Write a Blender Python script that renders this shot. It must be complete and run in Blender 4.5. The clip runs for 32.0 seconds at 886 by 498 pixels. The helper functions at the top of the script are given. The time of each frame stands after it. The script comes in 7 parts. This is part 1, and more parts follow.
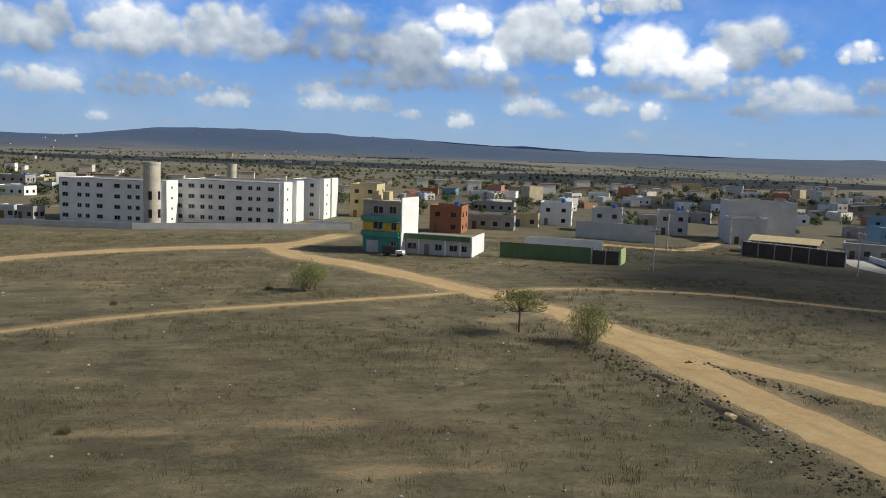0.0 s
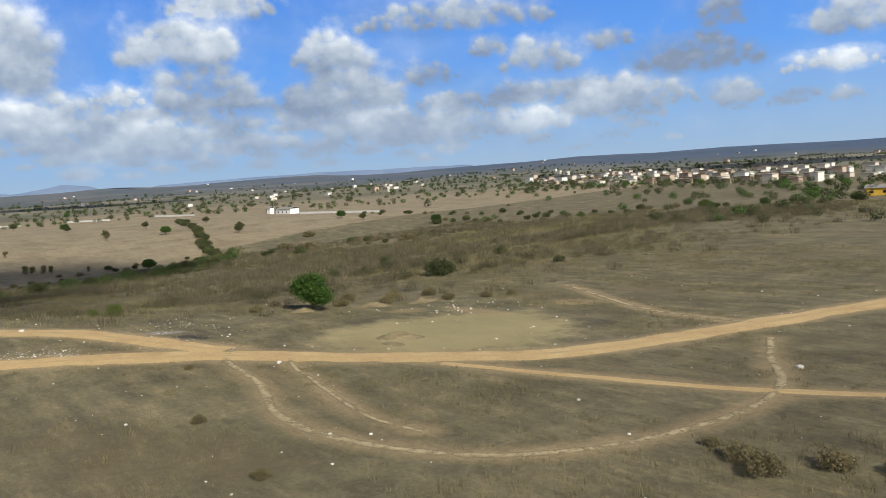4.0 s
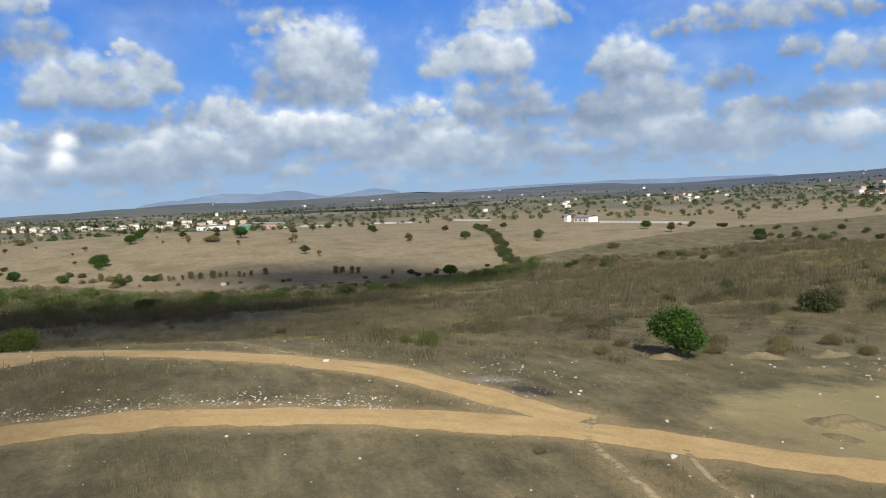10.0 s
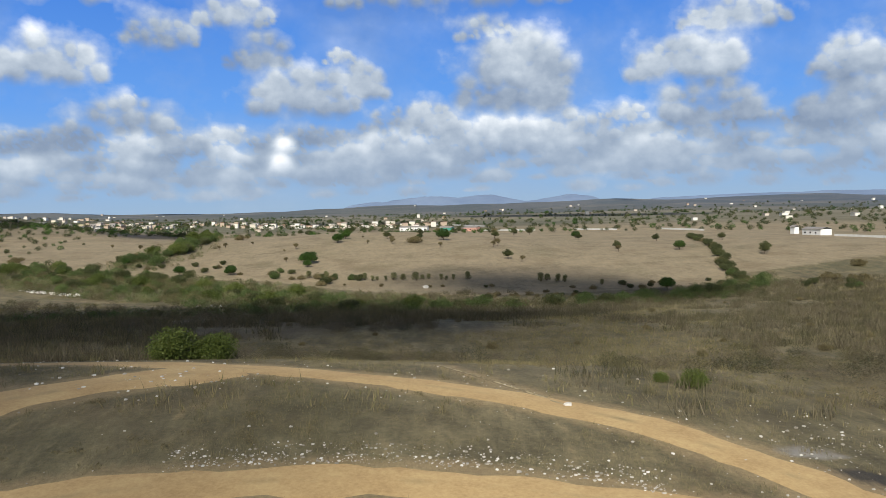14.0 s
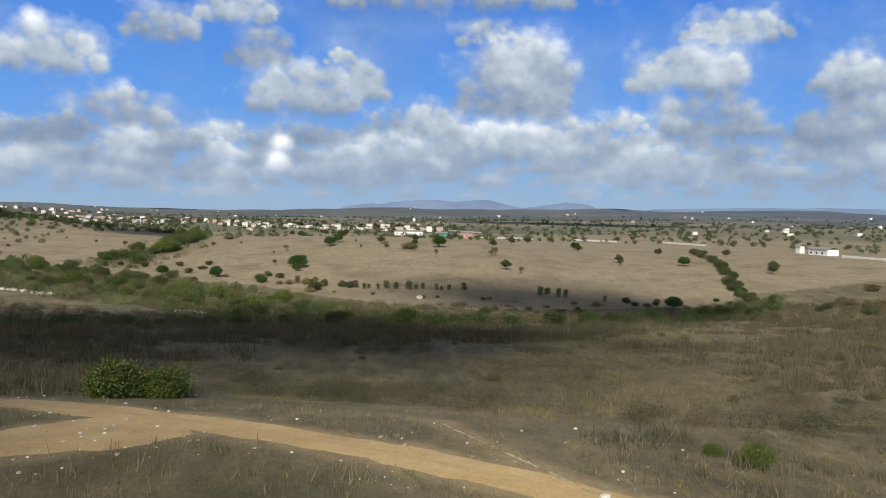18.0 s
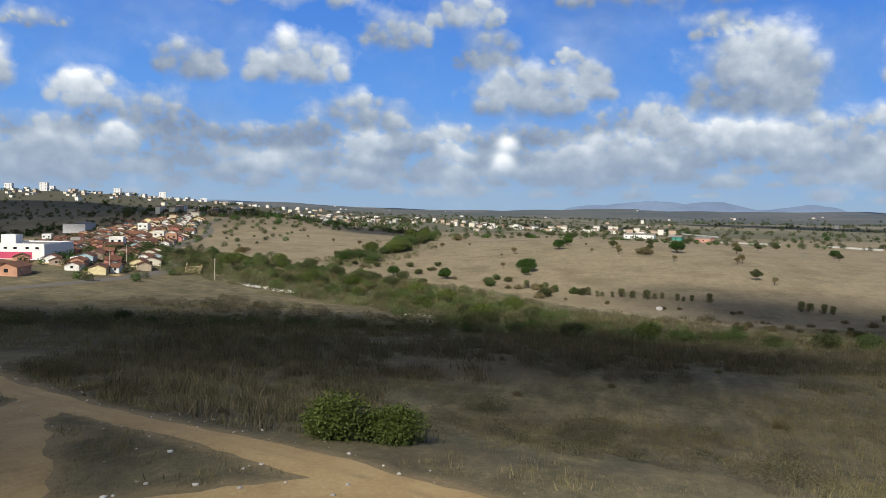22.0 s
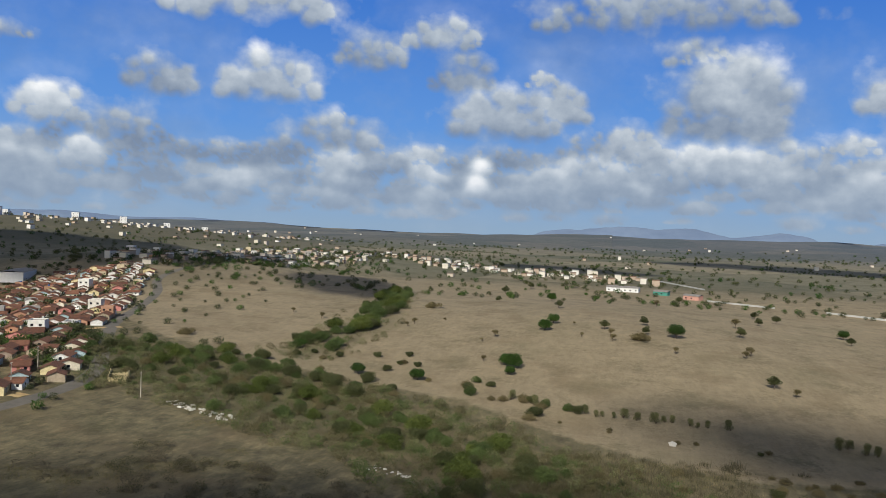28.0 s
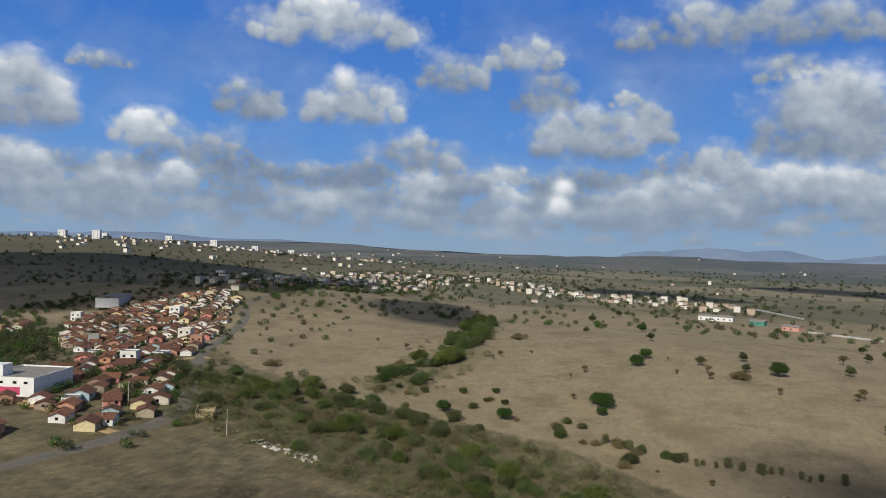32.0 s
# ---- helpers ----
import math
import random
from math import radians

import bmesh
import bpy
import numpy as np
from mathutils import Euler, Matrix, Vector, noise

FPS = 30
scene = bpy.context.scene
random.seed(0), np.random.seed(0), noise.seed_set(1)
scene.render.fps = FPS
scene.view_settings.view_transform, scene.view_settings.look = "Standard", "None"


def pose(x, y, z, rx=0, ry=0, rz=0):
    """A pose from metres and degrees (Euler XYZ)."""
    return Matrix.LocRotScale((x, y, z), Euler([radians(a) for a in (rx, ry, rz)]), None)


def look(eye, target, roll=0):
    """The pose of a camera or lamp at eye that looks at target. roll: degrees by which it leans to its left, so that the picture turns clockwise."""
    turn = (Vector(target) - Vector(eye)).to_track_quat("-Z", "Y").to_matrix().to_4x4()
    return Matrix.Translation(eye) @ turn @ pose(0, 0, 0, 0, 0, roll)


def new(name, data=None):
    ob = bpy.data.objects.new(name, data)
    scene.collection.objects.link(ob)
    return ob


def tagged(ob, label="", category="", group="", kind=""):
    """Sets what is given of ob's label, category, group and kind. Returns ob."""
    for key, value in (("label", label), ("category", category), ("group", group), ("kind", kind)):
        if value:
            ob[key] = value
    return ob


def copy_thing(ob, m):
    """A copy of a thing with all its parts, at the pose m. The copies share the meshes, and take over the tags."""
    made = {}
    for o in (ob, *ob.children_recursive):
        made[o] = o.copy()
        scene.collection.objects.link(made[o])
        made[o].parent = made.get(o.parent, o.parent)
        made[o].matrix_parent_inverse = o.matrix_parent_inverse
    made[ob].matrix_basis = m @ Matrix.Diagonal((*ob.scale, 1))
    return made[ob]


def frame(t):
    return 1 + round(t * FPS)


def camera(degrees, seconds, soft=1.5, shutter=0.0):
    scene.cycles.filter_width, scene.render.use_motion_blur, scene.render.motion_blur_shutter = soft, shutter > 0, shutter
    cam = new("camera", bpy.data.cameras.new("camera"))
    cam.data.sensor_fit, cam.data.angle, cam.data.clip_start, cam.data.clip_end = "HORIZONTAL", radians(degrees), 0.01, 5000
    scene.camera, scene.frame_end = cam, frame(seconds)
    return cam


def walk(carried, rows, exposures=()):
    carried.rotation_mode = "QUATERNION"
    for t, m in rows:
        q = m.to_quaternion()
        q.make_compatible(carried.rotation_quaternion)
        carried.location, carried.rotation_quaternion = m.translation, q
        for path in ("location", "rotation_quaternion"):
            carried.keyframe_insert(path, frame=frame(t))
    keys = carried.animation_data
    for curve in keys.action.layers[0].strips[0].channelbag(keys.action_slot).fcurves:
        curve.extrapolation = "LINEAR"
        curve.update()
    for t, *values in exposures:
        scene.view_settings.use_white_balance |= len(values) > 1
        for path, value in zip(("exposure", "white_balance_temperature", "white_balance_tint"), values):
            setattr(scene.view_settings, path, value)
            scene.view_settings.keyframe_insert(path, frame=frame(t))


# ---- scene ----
cam = camera(57.0, 32.0, soft=0.7)
PATH = [
    (0, (-0.0, 0.0, 30.0), (11.88, 98.56, 17.98), 2.13),
    (0.5, (-0.38, 1.49, 29.89), (9.72, 100.24, 17.81), 2.07),
    (1, (-1.46, 3.55, 29.59), (-9.5, 102.45, 17.2), 0.95),
    (1.5, (-3.15, 6.13, 29.47), (-37.33, 99.25, 16.85), -0.79),
    (2, (-4.83, 8.73, 29.49), (-56.16, 93.68, 17.32), -1.95),
    (2.5, (-6.66, 10.82, 29.53), (-68.02, 88.93, 17.99), -2.69),
    (3, (-8.69, 11.84, 29.81), (-71.63, 88.69, 18.32), -2.69),
    (3.5, (-11.32, 12.97, 30.14), (-81.42, 83.46, 19.27), -2.98),
    (4, (-14.13, 14.38, 30.32), (-95.81, 71.23, 20.52), -3.89),
    (4.5, (-17.38, 15.62, 30.37), (-109.32, 54.13, 22.42), -4.77),
    (6.5, (-33.675, 18.054, 30.149), (-35.565, 18.69, 30.001), -4.3),
    (7, (-36.53, 18.286, 29.951), (-38.413, 18.943, 29.803), -4.1),
    (7.5, (-38.418, 18.491, 29.888), (-40.296, 19.163, 29.739), -3.8),
    (8, (-40.154, 18.619, 29.963), (-42.027, 19.305, 29.816), -3.5),
    (8.5, (-41.983, 18.831, 30.025), (-43.848, 19.536, 29.876), -3.1),
    (9, (-43.58, 19.046, 30.083), (-45.441, 19.765, 29.934), -3.1),
    (9.5, (-45.473, 19.314, 30.089), (-47.331, 20.041, 29.942), -2.6),
    (10, (-47.908, 19.371, 30.049), (-49.834, 19.891, 29.913), -2.9),
    (10.5, (-50.56, 19.778, 29.97), (-52.547, 19.973, 29.853), -3.5),
    (11, (-52.381, 19.623, 29.92), (-54.373, 19.761, 29.807), -3.4),
    (11.5, (-54.185, 19.38, 29.745), (-56.18, 19.479, 29.636), -3.2),
    (12, (-57.108, 18.89, 29.504), (-59.104, 18.956, 29.396), -2.9),
    (12.5, (-58.797, 18.619, 29.373), (-60.793, 18.673, 29.263), -2.8),
    (13, (-61.084, 18.28, 29.338), (-63.08, 18.326, 29.23), -2.6),
    (13.5, (-67.11, 17.565, 29.558), (-69.107, 17.613, 29.452), -1.8),
    (14, (-69.166, 17.446, 29.477), (-71.162, 17.498, 29.372), -1.6),
    (14.5, (-75.671, 16.646, 29.807), (-77.666, 16.745, 29.706), -0.7),
    (16.5, (-81.399, 17.703, 30.623), (-83.391, 17.852, 30.527), 0.3),
    (17, (-82.865, 17.553, 30.656), (-84.859, 17.672, 30.56), 0.4),
    (17.5, (-84.559, 17.389, 30.761), (-86.554, 17.482, 30.665), 0.4),
    (18, (-86.251, 17.133, 30.777), (-88.248, 17.199, 30.681), 0.5),
    (18.5, (-87.93, 16.87, 30.772), (-89.927, 16.923, 30.677), 0.6),
    (19, (-89.541, 16.601, 30.725), (-91.539, 16.642, 30.63), 0.7),
    (19.5, (-91.107, 16.341, 30.727), (-93.105, 16.368, 30.631), 0.8),
    (20, (-92.887, 15.859, 30.667), (-94.884, 15.804, 30.57), 0.8),
    (20.5, (-95.102, 15.339, 30.53), (-97.081, 15.065, 30.43), 0.8),
    (21, (-96.878, 14.784, 30.392), (-98.849, 14.457, 30.292), 0.7),
    (21.5, (-98.938, 14.075, 30.196), (-100.901, 13.707, 30.095), 0.9),
    (22, (-104.23, 11.449, 31.2), (-106.171, 10.978, 31.1), 0.9),
    (22.5, (-108.236, 10.587, 32.636), (-110.175, 10.108, 32.532), 0.9),
    (23, (-111.282, 10.31, 34.492), (-113.219, 9.825, 34.384), 0.9),
    (23.5, (-113.97, 9.717, 37.257), (-115.906, 9.23, 37.145), 0.8),
    (24, (-118.27, 8.362, 41.493), (-120.206, 7.879, 41.368), 1.1),
    (24.5, (-124.139, 6.701, 46.564), (-126.085, 6.241, 46.498), 1.5),
    (25, (-128.606, 5.426, 50.333), (-130.557, 4.991, 50.275), 1.8),
    (25.5, (-131.546, 4.568, 52.444), (-133.497, 4.13, 52.376), 1.7),
    (26, (-135.309, 3.518, 53.756), (-137.259, 3.079, 53.679), 1.7),
    (26.5, (-141.085, 1.582, 55.447), (-143.039, 1.161, 55.397), 2.0),
    (28.5, (-156.102, -3.008, 62.105), (-158.061, -3.407, 62.048), 1.9),
    (29, (-158.086, -3.937, 63.21), (-160.048, -4.323, 63.192), 1.8),
    (29.5, (-158.915, -4.366, 64.251), (-160.875, -4.762, 64.256), 1.7),
    (30, (-159.312, -4.321, 65.095), (-161.274, -4.709, 65.1), 2.0),
    (30.5, (-159.672, -4.291, 65.537), (-161.629, -4.702, 65.537), 2.0),
    (31, (-159.963, -4.52, 65.767), (-161.916, -4.951, 65.763), 2.1),
    (31.5, (-160.631, -5.316, 65.82), (-162.582, -5.756, 65.812), 2.0),
    (32, (-161.743, -6.695, 65.796), (-163.651, -7.294, 65.782), 1.9),
]
EXPOSURES = [(0, 0.18), (1, 0.3), (2, 0.46), (3, 0.44), (4, 0.36), (14, 0.32), (20, 0.24), (24, 0.22), (28, 0.04), (32, -0.1)]
walk(cam, [(t, look(eye, target, roll)) for t, eye, target, roll in PATH], EXPOSURES)

# ---- light ----
SUN_AZ, SUN_EL = radians(-7.0), radians(36.0)          # from the east, mid-morning
world = bpy.data.worlds.new("sky_world")
scene.world = world
world.use_nodes = True
sky = world.node_tree.nodes.new("ShaderNodeTexSky")
sky.sky_type, sky.sun_disc = "NISHITA", False
sky.sun_elevation, sky.sun_rotation = SUN_EL, radians(90) - SUN_AZ
clouded = world.node_tree.nodes.new("ShaderNodeHueSaturation")   # half the sky is white cloud
clouded.inputs["Saturation"].default_value = 0.62
world.node_tree.links.new(sky.outputs[0], clouded.inputs["Color"])
world.node_tree.links.new(clouded.outputs[0], world.node_tree.nodes["Background"].inputs[0])
world.node_tree.nodes["Background"].inputs[1].default_value = 0.060
sun = new("sun", bpy.data.lights.new("sun", "SUN"))
sun.data.energy, sun.data.angle, sun.data.color = 3.95, radians(0.55), (1.0, 0.945, 0.84)
SUN_WAY = Vector((math.cos(SUN_EL) * math.cos(SUN_AZ), math.cos(SUN_EL) * math.sin(SUN_AZ), math.sin(SUN_EL)))
sun.matrix_world = look(SUN_WAY * 400, (0, 0, 0))

# ---- materials ----
def ramp(n, stops, interp="LINEAR"):
    r = n.new("ShaderNodeValToRGB")
    r.color_ramp.interpolation = interp
    el = r.color_ramp.elements
    while len(el) < len(stops):
        el.new(0.5)
    for e, (p, c) in zip(el, stops):
        e.position, e.color = p, (*c, 1) if len(c) == 3 else c
    return r


def val(n, l, op, a, b=None, c=None, clamp=False):
    m = n.new("ShaderNodeMath")
    m.operation, m.use_clamp = op, clamp
    for i, v in enumerate((a, b, c)):
        if v is None:
            continue
        if isinstance(v, (int, float)):
            m.inputs[i].default_value = v
        else:
            l.new(v, m.inputs[i])
    return m.outputs[0]


def mixed(n, l, fac, a, b, kind="MIX"):
    m = n.new("ShaderNodeMix")
    m.data_type, m.blend_type = "RGBA", kind
    for i, v in ((0, fac), (6, a), (7, b)):
        if isinstance(v, (int, float)):
            m.inputs[i].default_value = v
        elif isinstance(v, tuple):
            m.inputs[i].default_value = (*v, 1)
        else:
            l.new(v, m.inputs[i])
    return m.outputs[2]


def noise_at(n, l, vec, scale, detail=4, rough=0.55, out=0):
    t = n.new("ShaderNodeTexNoise")
    t.inputs["Scale"].default_value, t.inputs["Detail"].default_value, t.inputs["Roughness"].default_value = scale, detail, rough
    if vec is not None:
        l.new(vec, t.inputs["Vector"])
    return t.outputs[out]


def blank(name, rough=0.9, metal=0.0):
    m = bpy.data.materials.new(name)
    m.use_nodes = True
    n, l = m.node_tree.nodes, m.node_tree.links
    p = n["Principled BSDF"]
    p.inputs["Roughness"].default_value, p.inputs["Metallic"].default_value = rough, metal
    return m, n, l, p


def bumped(n, l, p, height, strength=0.4, dist=0.05):
    b = n.new("ShaderNodeBump")
    b.inputs["Strength"].default_value, b.inputs["Distance"].default_value = strength, dist
    l.new(height, b.inputs["Height"])
    l.new(b.outputs[0], p.inputs["Normal"])


def surface(name, dark, light, scale=1.0, rough=0.9, bump=0.3, dist=0.03, stain=0.35, vary=0.0, metal=0.0):
    """Two-scale mottled surface: grain and broad stains, with a little change from piece to piece."""
    m, n, l, p = blank(name, rough, metal)
    co = n.new("ShaderNodeTexCoord").outputs["Object"]
    fine, broad = noise_at(n, l, co, scale * 6, 6, 0.65), noise_at(n, l, co, scale * 0.7, 4, 0.6)
    r = ramp(n, ((0.3, dark), (0.72, light)))
    l.new(val(n, l, "ADD", val(n, l, "MULTIPLY", fine, 1 - stain), val(n, l, "MULTIPLY", broad, stain)), r.inputs[0])
    c = r.outputs[0]
    if vary:
        h = n.new("ShaderNodeHueSaturation")
        info = n.new("ShaderNodeObjectInfo")
        l.new(val(n, l, "ADD", val(n, l, "MULTIPLY", info.outputs["Random"], 2 * vary), 1 - vary), h.inputs["Value"])
        l.new(c, h.inputs["Color"])
        c = h.outputs[0]
    l.new(c, p.inputs["Base Color"])
    bumped(n, l, p, fine, bump, dist)
    return m


def palette(name, stops, rough=0.9, scale=1.5):
    """Painted render in one of several colours, picked by the piece's random number, with weather stains."""
    m, n, l, p = blank(name, rough)
    info = n.new("ShaderNodeObjectInfo")
    r = ramp(n, [((i + 0.0) / len(stops), c) for i, c in enumerate(stops)], "CONSTANT")
    l.new(info.outputs["Random"], r.inputs[0])
    co = n.new("ShaderNodeTexCoord").outputs["Object"]
    st = noise_at(n, l, co, scale, 6, 0.7)
    s = ramp(n, ((0.32, (0.55, 0.52, 0.47)), (0.6, (1, 1, 1))))
    l.new(st, s.inputs[0])
    l.new(mixed(n, l, 0.7, r.outputs[0], s.outputs[0], "MULTIPLY"), p.inputs["Base Color"])
    bumped(n, l, p, st, 0.2, 0.02)
    return m

# ---- ground ----
STEP, REACH, BASE = 120.0, 95.0, 5.0
WEST, SOUTH = -840.0, -480.0
RELIEF = (                                                # swell of each hillock, row by row from south to north
    (17.3, -15.2, -4.7, -3.8, -0.6, -0.2, 0.0, 0.0, 0.0),
    (6.6, 11.5, -1.2, -4.2, -1.9, -1.5, 0.4, 0.1, 0.0),
    (-2.9, 3.4, 1.4, 6.8, 4.4, -2.0, 1.5, -0.1, 0.1),
    (-0.7, 0.3, -1.3, -7.7, -2.0, -0.5, 2.4, -0.8, 1.6),
    (-2.6, 3.4, 9.4, 0.3, -7.0, 3.6, 5.0, -0.8, 3.1),
    (0.1, -1.4, -6.5, 0.1, -6.6, -0.2, -3.8, 1.6, 1.1),
    (1.2, 0.4, 3.3, 2.2, -7.1, 4.1, 1.7, 3.3, 0.7),
    (-0.1, -2.5, -3.6, -1.8, -1.5, 0.5, -0.7, -0.1, 0.1),
)


def lerp01(a, b, v):
    t = np.clip((v - a) / (b - a), 0, 1)
    return t * t * (3 - 2 * t)


def heights(x, y):
    """Height of the land at x, y (arrays)."""
    x, y = np.asarray(x, float), np.asarray(y, float)
    h = np.full(x.shape, BASE)
    for j, row in enumerate(RELIEF):
        for i, a in enumerate(row):
            if a:
                h += a * np.exp(-((x - WEST - STEP * i) ** 2 + (y - SOUTH - STEP * j) ** 2) / (2 * REACH**2))
    h += 3.4 * np.exp(-(((x + 148) / 25) ** 2 + ((y + 2) / 45) ** 2) / 2)     # the knoll where the tracks fork
    h -= 4.1 * np.exp(-(((x + 203) / 22) ** 2 + ((y - 18) / 46) ** 2) / 2)    # the steeper slope west of it
    r = np.hypot(x + 200, y)
    far = lerp01(700, 2600, r)
    h += far * (6 * np.sin(x / 310 + 1.0) * np.cos(y / 270) + 4 * np.sin(x / 140 + y / 190))
    rim = lerp01(2000, 4100, r)
    az = np.degrees(np.arctan2(y, x + 200))
    north = np.exp(-(((az - 94) / 11) ** 2)) + 0.45 * np.exp(-(((az - 73) / 13) ** 2))
    h += rim * (28 + 57 * north + 7 * np.sin(az * 0.16) + 4 * np.sin(az * 0.43 + 1) * np.cos(r / 260) + 3 * np.sin(az * 0.9) * np.sin(r / 170))
    h += rim * north * (6 * np.sin(az * 0.52) * np.sin(r / 330 + az * 0.21) + 3.5 * np.sin(az * 0.97 + r / 230) + 2 * np.sin(az * 2.3 - r / 150))
    south = np.exp(-(((x + 1500) / 620) ** 2 + ((y + 1180) / 520) ** 2))
    return h + 48 * south


def ground_z(x, y):
    return float(heights(np.array([x]), np.array([y]))[0])


def axis_steps(lo, hi, fine, end_lo, end_hi, grow=1.09):
    mid = list(np.arange(lo, hi + 0.01, fine))
    out, s = [], fine
    v = hi
    while v < end_hi:
        s *= grow
        v += s
        out.append(v)
    left, s, v = [], fine, lo
    while v > end_lo:
        s *= grow
        v -= s
        left.append(v)
    return np.array(left[::-1] + mid + out)


def grid_mesh(name, X, Y, Z):
    ny, nx = X.shape
    me = bpy.data.meshes.new(name)
    idx = np.arange(nx * ny).reshape(ny, nx)
    quads = np.stack([idx[:-1, :-1], idx[:-1, 1:], idx[1:, 1:], idx[1:, :-1]], -1).reshape(-1, 4)
    me.vertices.add(nx * ny)
    me.vertices.foreach_set("co", np.stack([X, Y, Z], -1).ravel())
    me.loops.add(quads.size)
    me.loops.foreach_set("vertex_index", quads.ravel())
    me.polygons.add(len(quads))
    me.polygons.foreach_set("loop_start", np.arange(0, quads.size, 4))
    me.update(calc_edges=True)
    me.validate()
    me.polygons.foreach_set("use_smooth", np.ones(len(me.polygons), bool))
    return me


def smooth_line(pts, step=1.5):
    """Points along a rounded line through pts (Catmull-Rom)."""
    p = [np.array(q, float) for q in pts]
    p = [2 * p[0] - p[1]] + p + [2 * p[-1] - p[-2]]
    out = []
    for i in range(1, len(p) - 2):
        a, b, c, d = p[i - 1 : i + 3]
        k = max(2, int(np.linalg.norm(c - b) / step))
        for t in np.arange(k) / k:
            out.append(0.5 * (2 * b + (c - a) * t + (2 * a - 5 * b + 4 * c - d) * t * t + (3 * b - a - 3 * c + d) * t**3))
    out.append(p[-2])
    return np.array(out)


# tracks: middle line, width, colour strength
TRACKS = [
    ("main", 5.0, [(-106, -52), (-112, -30), (-116.5, -12), (-118.8, -4), (-120.4, 4), (-121, 12), (-120.5, 19), (-118.6, 28), (-115.8, 36.5), (-111, 46.5), (-104.8, 54),
                   (-98.5, 60.8), (-92.5, 68), (-86, 76), (-81.5, 87), (-78, 105), (-73, 126), (-64, 149), (-48, 161), (-35, 166), (-18, 170), (-10, 174), (-1, 190)]),
    ("upper", 4.8, [(-205, -92), (-187, -65), (-174, -44), (-165, -27.5), (-156.8, -11.5), (-152, -1.5), (-148.5, 6.5), (-145.3, 14.5), (-142, 21.5), (-138.4, 28.5), (-133.8, 34.8),
                    (-128.3, 39.2), (-121.5, 43.5), (-113, 49)]),
    ("fork", 8.6, [(-104, -50), (-116, -39), (-126.5, -30), (-135, -22.5), (-141.5, -15.5), (-146.5, -9), (-151, -1.5)]),
    ("link", 6.5, [(-176, -47), (-163, -42), (-154, -34), (-145, -26.5), (-136, -22)]),
    ("diagonal", 5.4, [(-14, 169), (-8, 155), (3, 143.5), (18.5, 121), (27.5, 106), (31.6, 92), (33.9, 79), (36, 68.5), (38, 58), (40, 46), (43, 28), (46, 0)]),
    ("branch", 4.6, [(29.5, 100), (33.8, 90.5), (38.6, 81.5), (43.6, 74), (48.2, 67.5), (54, 58), (60, 44)]),
    ("foot", 1.4, [(-90, 66), (-78, 71), (-56.5, 81), (-40, 93), (-25, 103.5), (-6, 110.5), (8, 115), (19, 119.5)]),
    ("east", 1.6, [(22, 118), (30, 121.5), (43, 121.5), (59, 117), (77, 106), (110, 90)]),
    ("loop", 0.8, [(-114, 50.5), (-108.5, 47.3), (-101.5, 46.6), (-96.5, 46.2), (-91, 44.9), (-84, 43), (-75.5, 43.2), (-67.6, 46.3), (-61.3, 51), (-57.2, 58.5),
                    (-55.6, 68), (-56.3, 77.6), (-59.5, 85), (-66, 93), (-71, 101)]),
    ("inner", 0.5, [(-104, 53.5), (-98.5, 51.8), (-93.5, 51.2), (-88, 50.2), (-77, 48.8), (-70, 50)]),
    ("spur", 0.9, [(-76, 109), (-88, 107.6), (-100, 110), (-112, 115), (-128, 122)]),
    ("trail", 0.5, [(-137, 30.5), (-142, 27.4), (-146.6, 24.4), (-152, 21.5), (-158, 19)]),
]
LINES = {n: smooth_line(p) for n, w, p in TRACKS}


def track_gap(x, y):
    """Distance to the nearest track's edge: below zero on it."""
    out = np.full(x.shape, 60.0)
    for n, w, _ in TRACKS:
        pts = LINES[n]
        near = (x > pts[:, 0].min() - 30) & (x < pts[:, 0].max() + 30) & (y > pts[:, 1].min() - 30) & (y < pts[:, 1].max() + 30)
        if near.any():
            q = np.full(near.sum(), 60.0)
            xs, ys = x[near], y[near]
            for a in pts[::1]:
                q = np.minimum(q, np.hypot(xs - a[0], ys - a[1]))
            out[near] = np.minimum(out[near], q - w / 2)
    return out


